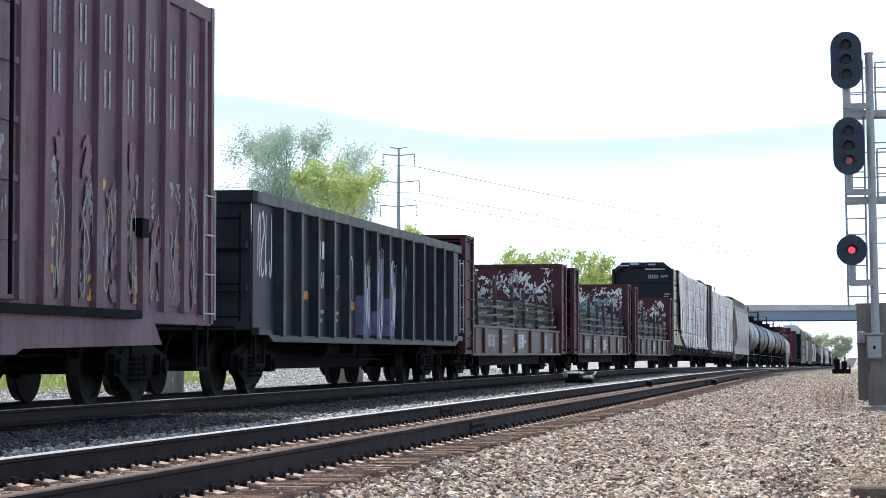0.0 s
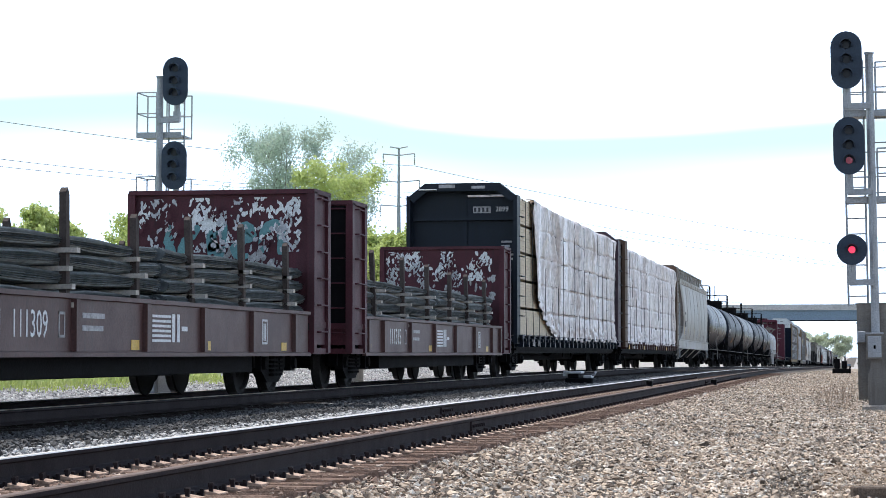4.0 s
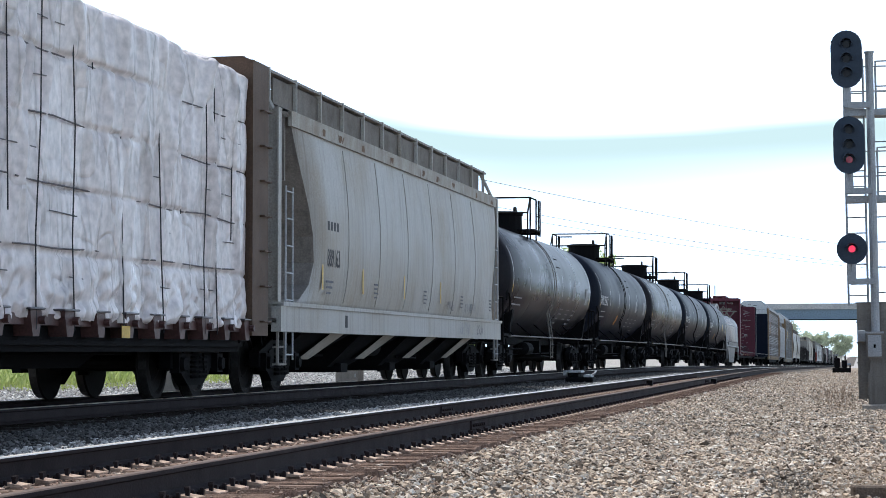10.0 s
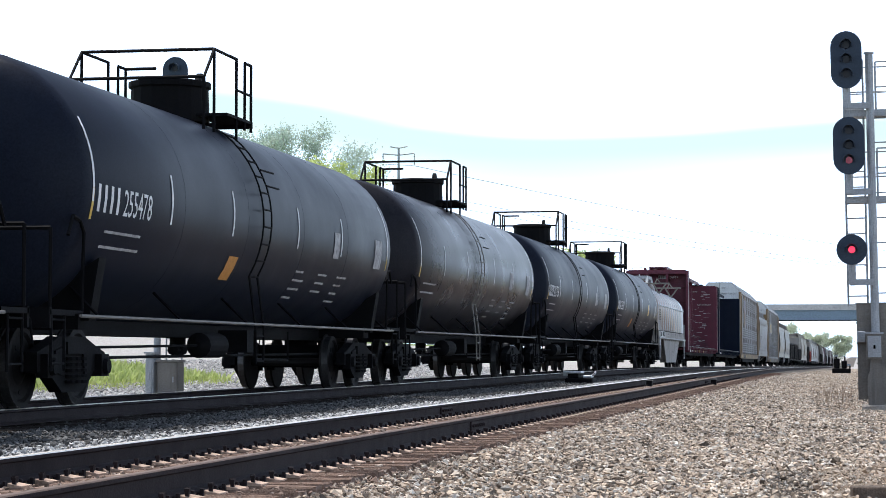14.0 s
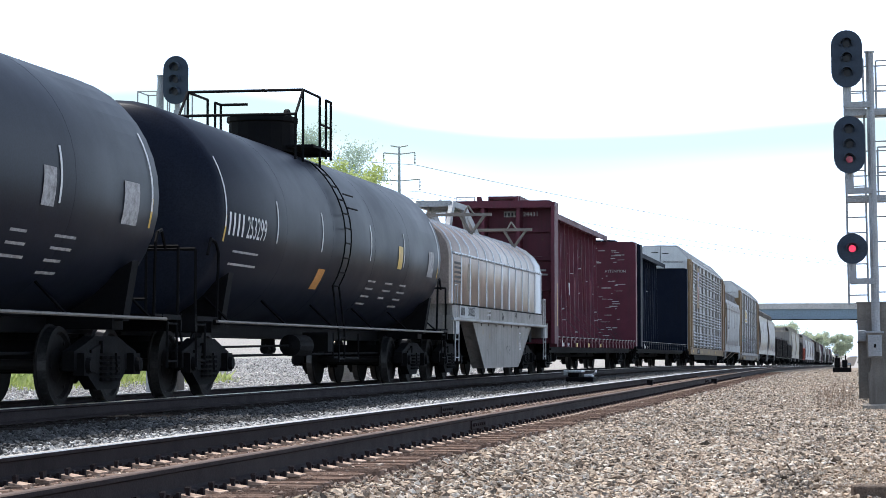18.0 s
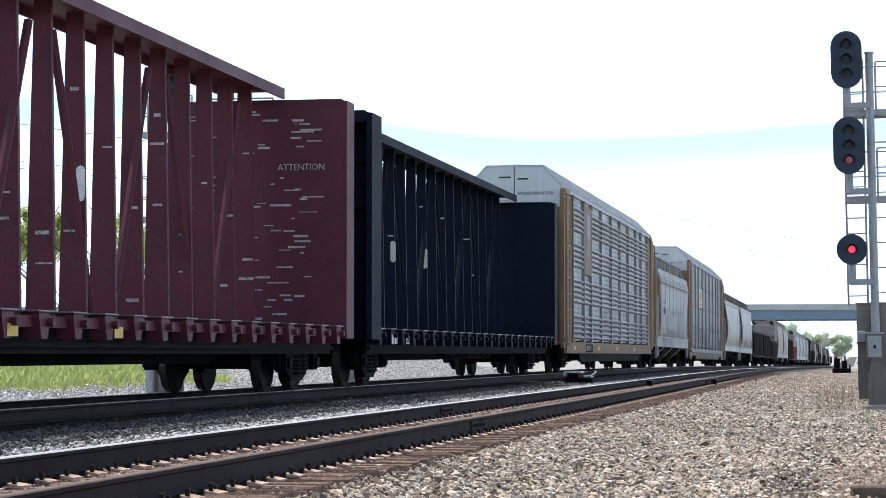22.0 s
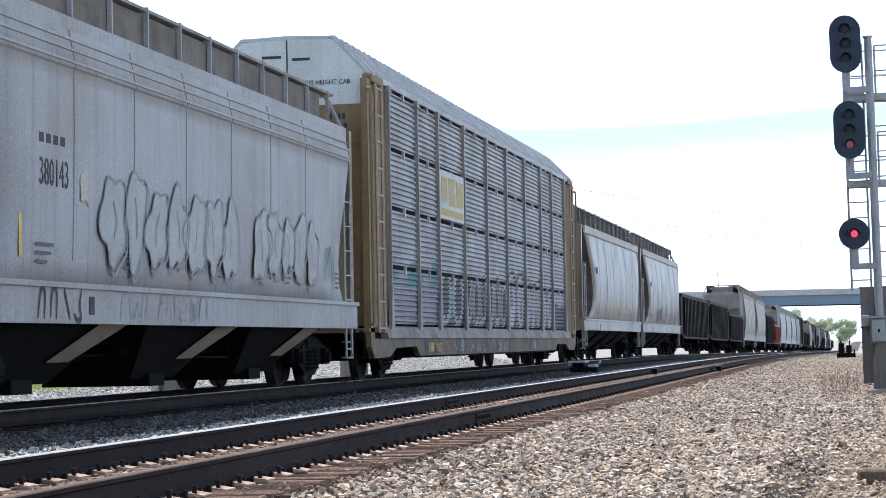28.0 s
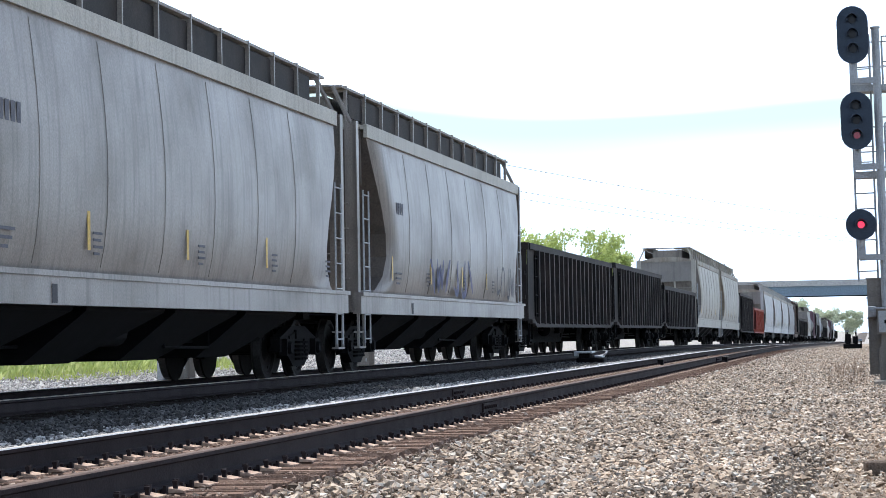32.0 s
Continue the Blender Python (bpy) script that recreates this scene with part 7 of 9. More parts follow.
    bent("platform_crossbar", [(-0.98, yb, zt), (-0.5, yb, zt)], 0.024, M["frame"], car)
    # curved ladder
    bm = bmesh.new()
    for e in (-0.22, 0.22):
        prev = None
        for i in range(13):
            q = radians(38 + 82 * i / 12)
            cur = ((TR + 0.065) * math.sin(q), -0.85 + e, TZ + (TR + 0.065) * math.cos(q))
            if prev:
                rod(bm, prev, cur, 0.013, 5)
            prev = cur
        rod(bm, prev, (1.48, -0.85 + e, 0.95), 0.018, 5)
        rod(bm, (1.48, -0.85 + e, 0.95), (1.48, -0.85 + e * 0.9, 0.45), 0.018, 5)
    for i in range(10):
        q = radians(40 + 80 * i / 9)
        p = ((TR + 0.065) * math.sin(q), TZ + (TR + 0.065) * math.cos(q))
        rod(bm, (p[0], -1.07, p[1]), (p[0], -0.63, p[1]), 0.014, 5)
    for z in (0.5, 0.85):
        rod(bm, (1.48, -1.07, z), (1.48, -0.63, z), 0.016, 5)
    part("side_ladder", bm, M["casegrey"] if not number else M["frame"], car, "curved side ladder")
    bm = bmesh.new()
    for q in (66, 74):
        a = radians(q)
        p = ((TR + 0.2) * math.sin(a), TZ + (TR + 0.2) * math.cos(a))
        rod(bm, (p[0], -1.2, p[1]), (p[0], -0.5, p[1]), 0.014, 5)
    part("grab_iron", bm, M["frame"], car)
    # marks
    for y in (-H + 0.32, -5.2, -2.4, 1.2, 4.1, H - 0.75):
        long_ = abs(y) > H - 1
        tank_mark(car, y, 2.3 if long_ else 2.2, 0.06, 0.95 if long_ else 0.62, M["white"], "reflector")
        if long_:
            tank_mark(car, y + 0.0, 2.1, 0.07, 0.35, M["yellow"], "reflector")
    if number:
        tx = words(car, number, (0, -H + 1.42, 2.2), 0.32, M["white"], squeeze=0.8)
        on_tank(tx)
        for i in range(4):
            tank_mark(car, -H + 0.52 + 0.22 * i, 2.2, 0.085, 0.31, M["white"], "lettering_bar")
    for k, w in ((0, 1.3), (1, 1.4)):
        tank_mark(car, -H + 0.95, 1.98 - 0.17 * k, w, 0.03, M["dull"], "data_line")
    rnd = random.Random(seed)
    if number and seed != 4:
        tank_mark(car, -2.25, 1.62, 0.45, 0.32, M["orange"], "placard")
    tank_mark(car, 3.6, 2.15, 0.38, 0.42, M["yellow" if seed == 5 else "dull"], "placard")
    tank_mark(car, H - 1.75, 2.1, 0.55, 0.5, M["dull"], "data_panel")
    for col, y in enumerate((1.55, 3.0, 4.3)):
        for i in range(4 - col % 2):
            tank_mark(car, y + 0.03 * i, 1.85 - 0.13 * i, rnd.uniform(0.45, 0.7), 0.03, M["dull"], "data_line")
    running_gear(car, L, 1.95, sill=(0.84, 1.04), gear=True, belly=1.0)
    bm = bmesh.new()
    rod(bm, (0, 0, 1.0), (0, 0, 0.62), 0.12, 10)
    rod(bm, (0, -0.25, 0.66), (0, 0.25, 0.66), 0.08, 8)
    part("outlet_valve", bm, M["frame"], car)
    return car


# ---- coil car ----
def coil_car(u0, u1, label):
    car, L = car_at("coil_car", u0, u1, label)
    G = M["coilgrey"]
    Hh, hw, zb, ze, zt = 6.86, 1.42, 1.64, 2.70, 3.62
    bm = bmesh.new()
    def ring(y, inset=0.0):
        pts = [(hw - inset, y, zb)]
        for i in range(13):
            q = math.pi * i / 12
            pts.append(((hw - inset) * math.cos(q), y, ze + (zt - ze - inset) * math.sin(q)))
        pts.append((-hw + inset, y, zb))
        return pts
    loft(bm, [ring(-Hh, 0.04), ring(-Hh + 0.05), ring(Hh - 0.05), ring(Hh, 0.04)])
    hood = part("hood", bm, M["hood"], car, "rounded rusty silver coil hood")
    hood.location.y = -0.6
    for p in hood.data.polygons:
        p.use_smooth = abs(p.normal.y) < 0.5
    bm = bmesh.new()
    loft(bm, [[(x * 1.004, y, z + 0.004) for x, _, z in ring(y)] for y in (Hh - 1.0, Hh - 0.045)], close=False)
    part("end_sheet", bm, M["hoodend"], hood, "bright bare metal end sheet")
    for i in range(13):
        y = -Hh + 0.12 + (2 * Hh - 0.24) * i / 12
        bm = bmesh.new()
        rings = []
        for d, e in ((-0.03, -0.01), (-0.025, 0.022), (0.025, 0.022), (0.03, -0.01)):
            pts = [(hw + e, y + d, zb)]
            for j in range(13):
                q = math.pi * j / 12
                pts.append(((hw + e) * math.cos(q), y + d, ze + (zt - ze + e) * math.sin(q)))
            pts.append((-hw - e, y + d, zb))
            rings.append(pts)
        loft(bm, rings, close=False)
        part("hood_rib", bm, M["hoodend"], hood)
    bm = bmesh.new()
    rod(bm, (hw + 0.03, -Hh + 0.1, ze + 0.03), (hw + 0.03, Hh - 0.1, ze + 0.03), 0.022, 6)
    for i in range(34):
        y = -Hh + 0.25 + (2 * Hh - 0.5) * i / 33
        box(bm, hw, hw + 0.06, y - 0.03, y + 0.03, ze - 0.01, ze + 0.05)
    part("hood_seam", bm, M["hoodend"], hood, "bolted seam strip")
    patches(hood, (hw + 0.004, -Hh + 2.0, 1.85), 0.75, 0.72, M["hoptan"], 44, 10, 0.4, name="bare_patch")
    marks(hood, [(0, 0.75, 0.1 * i, 0.1 * i + 0.05) for i in range(5)], (hw + 0.006, -Hh + 0.45, 2.1), M["darkletter"], name="painted_stripe")
    for yc in (-2.0, 4.6):
        bm = bmesh.new()
        box(bm, -1.30, 1.50, yc - 0.05, yc + 0.05, 3.78, 3.85)
        for k in (-1, 1):
            rod(bm, (k * 1.02, yc, 3.36), (k * 0.75, yc - 0.0, 3.82), 0.04, 6)
            rod(bm, (k * 1.02, yc, 3.36), (k * 1.36, yc, 3.82), 0.04, 6)
            rod(bm, (k * 0.85, yc - 0.05, 3.82), (k * 0.95, yc, 4.02), 0.025, 6)
            rod(bm, (k * 1.1, yc - 0.05, 3.82), (k * 0.95, yc, 4.02), 0.025, 6)
        part("lifting_beam", bm, M["casegrey"], hood, "grey lifting beam on struts")
    bm = bmesh.new()
    for x in (-0.42, 0.42):
        plate(bm, [(-1.75, 4.16), (0.10, 4.16), (0.10, 4.30), (-1.60, 4.30)], x - 0.04, x + 0.04)
        plate(bm, [(-2.30, 3.45), (-1.98, 3.45), (-1.45, 4.18), (-1.75, 4.18)], x - 0.05, x + 0.05)
        plate(bm, [(1.75, 3.50), (2.35, 3.50), (0.10, 4.30), (-0.12, 4.12)], x - 0.05, x + 0.05)
        plate(bm, [(0.45, 3.50), (0.75, 3.50), (0.05, 4.14), (-0.22, 4.14)], x - 0.05, x + 0.05)
    box(bm, -0.42, 0.42, -1.70, -1.52, 4.16, 4.30)
    box(bm, -0.42, 0.42, -0.15, 0.10, 4.12, 4.30)
    box(bm, -0.40, 0.40, -1.60, 0.05, 4.26, 4.30)
    for v in bm.verts:
        v.co += Vector((0, 0.4, -0.10 if v.co.z > 4.0 else 0.0))
    part("lifting_bail", bm, M["mastgrey"], hood, "silver lifting bail with splayed legs")
    bent("bail_ring", [(0.0, -0.55, 4.12), (0.0, -0.52, 4.24), (0.0, -0.40, 4.28), (0.0, -0.28, 4.24), (0.0, -0.25, 4.12)], 0.022, M["steel"], hood)
    # frame and trough
    bm = bmesh.new()
    box(bm, -1.43, 1.43, -7.3, 6.4, 1.34, 1.64)
    part("side_girder", bm, G, car, "grimy grey side girder")
    bm = bmesh.new()
    box(bm, -1.46, 1.46, -L + 0.3, L - 0.3, 1.28, 1.34)
    part("deck", bm, G, car)
    bm = bmesh.new()
    plate(bm, [(-4.3, 1.36), (-3.3, 0.78), (3.2, 0.78), (4.4, 1.36)], -0.7, 0.7)
    # shade inside the frame is put into the trough's near-black colour
    part("trough", bm, M["frame"], car, "inner coil trough, its shade put into near-black colour")
    for k in (-1, 1):
        bm = bmesh.new()
        plate(bm, [(-4.5, 1.36), (-3.0, 0.36), (-2.8, 0.24), (2.4, 0.24), (2.75, 0.36), (4.2, 1.05), (4.9, 1.36)], k * 1.31 - 0.05, k * 1.31 + 0.05)
        part("side_web", bm, G, car, "deep grey riveted side web")
        bm = bmesh.new()
        for p, q in (((-4.5, 1.36), (-3.0, 0.36)), ((-3.0, 0.36), (-2.8, 0.24)), ((-2.8, 0.24), (2.4, 0.24)), ((2.4, 0.24), (2.75, 0.36)), ((2.75, 0.36), (4.9, 1.36))):
            plate(bm, [p, q, (q[0], q[1] + 0.05), (p[0], p[1] + 0.05)], k * 1.24 - 0.16, k * 1.24 + 0.13)
        part("web_flange", bm, G, car, "grimy lower flange")
    for y in (-3.2, -2.2, -1.1, 0.1, 1.3, 2.5, 3.8):
        boxes("rivet_plate", [(1.36, 1.385, y - 0.03, y + 0.03, 1.22, 1.36)], G, car)
    marks(car, [(0, 0.3, 0, 0.03), (0, 0.3, 0.4, 0.43), (0, 0.03, 0, 0.43), (0.27, 0.3, 0, 0.43), (0.08, 0.22, 0.06, 0.16)], (1.364, 2.6, 0.68), M["white"])
    # a near-black strip draws the shade along the hood's lower edge
    boxes("hood_gap", [(1.425, 1.437, -7.3, 6.4, 1.615, 1.648)], M["frame"], car)
    boxes("girder_lip", [(1.43, 1.50, -7.5, 6.9, 1.30, 1.345)], M["galv"], car, "pale steel lip")
    line_bars(car, (1.434, -2.8, 1.55), (0.5, 0.5), 0.05, 0.1, M["dull"])
    marks(car, [(0, 2.45, 0, 0.27)], (1.434, -6.45, 1.36), M["galv"], name="number_panel")
    letter_bars(car, 4, (1.44, -6.30, 1.41), 0.17, M["darkletter"], pitch=0.75)
    words(car, "383253", (1.44, -5.38, 1.41), 0.20, M["darkletter"], squeeze=1.1)
    for y in (-4.6, -3.4, -1.0, 1.6, 3.9):
        patches(car, (1.434, y, 1.36), 1.0, 0.24, M["gonrust"], 300 + int(10 * y), 6, 0.09, name="rust_patch")
    for y, z in ((-3.3, 0.95), (-2.3, 0.7), (-0.6, 0.55), (0.8, 0.8), (2.2, 0.6)):
        patches(car, (1.362, y, z), 0.6, 0.4, M["hoptan"], 320 + int(10 * y), 5, 0.07, name="rust_patch")
    scrawl(car, (1.364, -2.5, 0.5), 0.5, 0.18, M["darkletter"], 41, 1, 0.025)
    scrawl(car, (1.364, 0.4, 0.55), 0.8, 0.22, M["darkletter"], 42, 2, 0.025)
    for s in (-1, 1):
        for yy in (L - 0.75,):
            bm = bmesh.new()
            y = s * yy
            for e in (-0.16, 0.16):
                rod(bm, (1.42, y + e, 1.2), (1.42, y + e, 2.05), 0.022, 6)
            rod(bm, (1.42, y - 0.16, 2.05), (1.42, y + 0.16, 2.05), 0.022, 6)
            box(bm, 1.36, 1.46, y - 0.2, y + 0.2, 1.0, 1.36)
            part("handrail", bm, M["steel"], car)
        ladder(car, 1.44, s * (L - 0.8), 0.42, 1.36, 0.42, 3, M["steel"])
        boxes("end_sill", [(-1.45, 1.45, s * (L - 0.32) - 0.06, s * (L - 0.32) + 0.06, 1.0, 1.40)], G, car)
        bm = bmesh.new()
        for x in (-1.3, -0.4, 0.4, 1.3):
            rod(bm, (x, s * (L - 0.3), 1.4), (x, s * (L - 0.3), 2.3), 0.022, 6)
        rod(bm, (-1.3, s * (L - 0.3), 2.3), (1.3, s * (L - 0.3), 2.3), 0.022, 6)
        part("end_railing", bm, M["frame"], car)
    running_gear(car, L, 1.85, sill=(0.84, 1.36), gear=False)
    return car


# ---- auto carrier ----
def ridge_spray(car, hw, zb, h, gap, blobs, material, lift):
    """Spray paint that follows the ridges of a side: blobs are ovals (y, z, half length, half height, lean)."""
    bm = bmesh.new()
    n = max(4, int((h - 2 * gap) / 0.092))
    d = (h - 2 * gap) / n
    lo, hi = min(b[0] - b[2] * 1.6 for b in blobs), max(b[0] + b[2] * 1.6 for b in blobs)
    for t in range(2):
        for i in range(n):
            z = zb + h * t + gap + d * i
            zc, y, start = z + 0.6 * d, lo, None
            while y < hi + 0.1:
                ins = any((abs((y - b[0] - b[4] * (zc - b[1])) / b[2]) ** 2.6 + abs((zc - b[1]) / b[3]) ** 2.6) < 1 + 0.10 * math.sin(31 * zc + 17 * y) for b in blobs)
                if ins and start is None:
                    start = y
                if not ins and start is not None:
                    prof = ((0.0, 0.02), (0.0, 0.3), (0.034, 0.5), (0.028, 0.85), (0.0, 0.985))
                    a = [bm.verts.new((hw - 0.055 + px + lift, start, z + pz * d)) for px, pz in prof]
                    c = [bm.verts.new((hw - 0.055 + px + lift, y, z + pz * d)) for px, pz in prof]
                    for j in range(4):
                        bm.faces.new((a[j], c[j], c[j + 1], a[j + 1]))
                    start = None
                y += 0.025
    tagged(part("spray_fill", bm, material, car), kind="stuff")


def corrugated(wy, hz, style, seed=0):
    """One side panel, wy long and hz high: horizontal ridges, or bands of ridges with punched flat bands."""
    bm = bmesh.new()
    pts = []
    if style == "ridge":
        n = max(4, int(hz / 0.092))
        for i in range(n):
            z = hz * i / n
            d = hz / n
            pts += [(0.0, z), (0.0, z + d * 0.3), (0.034, z + d * 0.5), (0.028, z + d * 0.85)]
        pts.append((0.0, hz))
    else:
        n = int(hz / 0.95)
        for b in range(n):
            z = hz * b / n
            d = hz / n
            for i in range(5):
                q = z + d * (0.01 + 0.145 * i)
                pts += [(0.0, q), (0.0, q + d * 0.04), (0.065, q + d * 0.06), (0.085, q + d * 0.09), (0.06, q + d * 0.125)]
            pts += [(0.0, z + d * 0.735)]
        pts.append((0.0, hz))
    back = [(-0.02, hz), (-0.02, 0.0)]
    a = [bm.verts.new((x, 0, z)) for x, z in pts + back]
    b_ = [bm.verts.new((x, wy, z)) for x, z in pts + back]
    m = len(a)
    for i in range(m):
        bm.faces.new((a[i], b_[i], b_[(i + 1) % m], a[(i + 1) % m]))
    if style != "ridge":
        n = int(hz / 0.95)
        for b in range(n):
            d = hz / n
            for r in (0.79, 0.93):
                k = max(2, int(wy / 0.32))
                for i in range(k):
                    y, z = wy * (i + 0.5) / k, d * (b + r)
                    box(bm, -0.005, 0.004, y - 0.022, y + 0.022, z - 0.022, z + 0.022, 1)
    return mesh_of("side_panel", bm, M["galv"], M["strap"])


def auto_rack(u0, u1, label, style, seed, bays, tiers):
    car, L = car_at("auto_carrier", u0, u1, label)
    hw = 1.50
    T, W = M["racktan"], M["rackwhite"]
    # deck
    belly = 0.38 if tiers > 1 else 0.34
    A = M["grimytan"] if tiers > 1 else T
    for k in (-1, 1):
        bm = bmesh.new()
        if tiers > 1:
            prism(bm, [(k * (hw - 0.10), 0.755), (k * (hw + 0.055), 0.755), (k * (hw - 0.01), 0.97), (k * (hw - 0.10), 0.97)], -L + 1.6, L - 1.6)
            part("side_apron", bm, M["grimygrey"], car, "stained grey flared apron")
            bm = bmesh.new()
            edge = [(-L + 0.35, 0.75), (-L + 0.35, 0.60), (-L + 0.62, 0.40), (-L + 1.9, 0.42), (-L + 2.5, 0.58), (-L + 4.35, 0.60), (-L + 4.7, 0.42)]
            plate(bm, edge + [(-y, z) for y, z in reversed(edge)], k * (hw - 0.05) - 0.05, k * (hw - 0.05) + 0.05)
            part("sill_face", bm, A, car, "tan sill face covered in faded spray paint")
        else:
            prism(bm, [(k * (hw - 0.10), 0.60), (k * (hw - 0.01), 0.60), (k * (hw + 0.01), 0.94), (k * (hw - 0.10), 0.94)], -L + 1.0, L - 1.0)
            part("side_apron", bm, A, car, "dented tan side apron")
        bm = bmesh.new()
        plate(bm, [(-L + 0.2, 0.72), (-L + 1.0, 0.72), (-L + 1.4, 0.62), (-L + 4.7, 0.62), (-L + 5.1, belly), (L - 5.1, belly), (L - 4.7, 0.62), (L - 1.4, 0.62), (L - 1.0, 0.72), (L - 0.2, 0.72),
                   (L - 0.2, 0.90), (-L + 0.2, 0.90)], k * (hw - 0.14) - 0.04, k * (hw - 0.14) + 0.03)
        part("side_sill", bm, M["frame"], car, "dark fish-belly side sill")
    boxes("deck", [(-hw, hw, -L + 0.2, L - 0.2, 0.86, 0.936)], T, car, "tan steel flat-car deck")
    # roof
    roof = [(hw, 5.36), (hw - 0.02, 5.44), (0.84, 6.10), (0.0, 6.13), (-0.84, 6.10), (-hw + 0.02, 5.44), (-hw, 5.36), (-hw + 0.04, 5.36), (-0.82, 6.05), (0.82, 6.05), (hw - 0.04, 5.36)]
    bm = bmesh.new()
    prism(bm, roof, -L + 0.62, L - 0.62)
    part("roof", bm, M["rackroof"], car, "ribbed galvanised roof")
    bm = bmesh.new()
    n = 60
    for i in range(n):
        y = -L + 0.8 + (2 * L - 1.6) * i / (n - 1)
        prism(bm, [(hw - 0.01, 5.43), (hw + 0.012, 5.45), (0.85, 6.125), (-0.85, 6.125), (-0.84, 6.10), (0.84, 6.10)], y - 0.05, y + 0.05)
    part("roof_rib", bm, M["rackroof"], car)
    # far side and inner core
    boxes("far_side", [(-hw, -hw + 0.05, -L + 1.2, L - 1.2, 0.94, 5.36)], M["galv"], car)
    boxes("inner_deck", [(-hw + 0.06, hw - 0.08, -L + 0.7, L - 0.7, z, z + 0.06) for z in (2.45, 3.95)], M["frame"], car)
    # ends
    for s in (-1, 1):
        y = s * (L - 0.62)
        a, b = min(y, y - s * 0.08), max(y, y - s * 0.08)
        for k in (-1, 1):
            bm = bmesh.new()
            x0, x1 = (0.015, hw - 0.05) if k > 0 else (-hw + 0.05, -0.015)
            box(bm, x0, x1, a, b, 0.98, 4.88)
            d = part("end_door", bm, T, car, "tan end door")
            bm = bmesh.new()
            xo = k * (hw - 0.05)
            prism(bm, [(k * 0.015, 4.884), (xo, 4.884), (xo, 5.40), (k * 0.82, 6.04), (k * 0.015, 6.06)], a, b)
            part("door_top", bm, W, d, "off-white upper door panel")
            bm = bmesh.new()
            for z in (1.6, 2.9, 4.2):
                box(bm, x0 + 0.05, x1 - 0.05, y - 0.02 if s > 0 else y - 0.03, y + 0.03 if s > 0 else y + 0.02, z, z + 0.06)
            part("door_stiffener", bm, T, d)
        for k in (-1, 1):
            bm = bmesh.new()
            yy = s * (L - 0.5)
            box(bm, k * (hw - 0.02) - 0.10, k * (hw - 0.02) + 0.02, yy - 0.16, yy + 0.16, 0.75, 5.30)
            part("corner_post", bm, T, car, "tan corner post")
            boxes("corner_post", [(k * (hw - 0.02) - 0.06, k * (hw - 0.02) + 0.0, s * (L - 2.25) - 0.1, s * (L - 2.25) + 0.1, 0.75, 5.30)], T, car)
            boxes("corner_sheet", [(k * (hw - 0.06) - 0.03, k * (hw - 0.06) + 0.01, min(s * (L - 0.5), s * (L - 2.25)), max(s * (L - 0.5), s * (L - 2.25)), 0.94, 5.36)], T, car)
            boxes("corner_cap", [(k * (hw - 0.02) - 0.12, k * (hw - 0.02) + 0.05, min(yy - s * 0.1, s * (L - 1.6)), max(yy - s * 0.1, s * (L - 1.6)), 5.26, 5.42)], T, car, bevel=0.02)
        ladder(car, hw + 0.05, s * (L - 1.05), 0.85, 5.25, 0.5, 10, M["ladderpink"], r=0.024, label="pale tan side ladder")
        grab(car, (hw, s * (L - 0.25), 1.0), (hw, s * (L - 0.25), 5.1), (0.08, 0, 0), 0.03, T, "corner_rail")
        boxes("step", [(1.30, 1.46, s * (L - 0.5) - 0.2, s * (L - 0.5) + 0.2, 0.40, 0.45), (1.36, 1.40, s * (L - 0.5) - 0.2, s * (L - 0.5) - 0.17, 0.40, 0.8), (1.36, 1.40, s * (L - 0.5) + 0.17, s * (L - 0.5) + 0.2, 0.40, 0.8)], M["frame"], car)
    ends = [-L + b for b in bays]
    z0, z1 = 0.98, 5.32
    pm = {}
    for i, (a, b) in enumerate(zip(ends, ends[1:])):
        for t in range(tiers):
            h = (z1 - z0) / tiers
            gap = 0.04 if tiers > 1 else 0.0
            key = (round(b - a, 2), tiers)
            if key not in pm:
                pm[key] = corrugated(b - a - 0.14, h - gap * 2, style)
            ob = part("side_panel", pm[key], M["galv"], car)
            ob.location = (hw - 0.055, a + 0.07, z0 + h * t + gap)
            if tiers > 1:
                bm = bmesh.new()
                for q in (0.5,):
                    yy = a + (b - a) * q
                    box(bm, hw - 0.03, hw + 0.02, yy - 0.02, yy + 0.02, z0 + h * (t + 1) - 0.13, z0 + h * (t + 1) + 0.02)
                part("panel_clip", bm, M["hoodend"], car)
    if tiers > 1:
        # a near-black sheet added behind the panels puts shade into the gaps
        boxes("tier_gap", [(hw - 0.10, hw - 0.085, ends[0], ends[-1], z0, z1)], M["frame"], car)
    for y in ends:
        bm = bmesh.new()
        plate(bm, [(y - 0.038, z0), (y + 0.038, z0), (y + 0.038, z1 - 0.1), (y - 0.038, z1 - 0.1)], hw - 0.06, hw + 0.03)
        box(bm, hw - 0.05, hw + 0.045, y - 0.12, y + 0.12, z1 - 0.11, z1 + 0.02)
        plate(bm, [(y - 0.15, 0.92), (y + 0.13, 0.92), (y + 0.042, 1.75), (y - 0.042, 1.75)], hw - 0.02, hw + 0.036)
        part("side_post", bm, M["rackpost"] if tiers > 1 or y != ends[0] else M["racktan"], car)
    boxes("roof_rail", [(hw - 0.06, hw + 0.015, -L + 1.0, L - 1.0, z1, z1 + 0.10)], M["galv"], car)
    x = hw + 0.004
    y0 = -L - 0.0
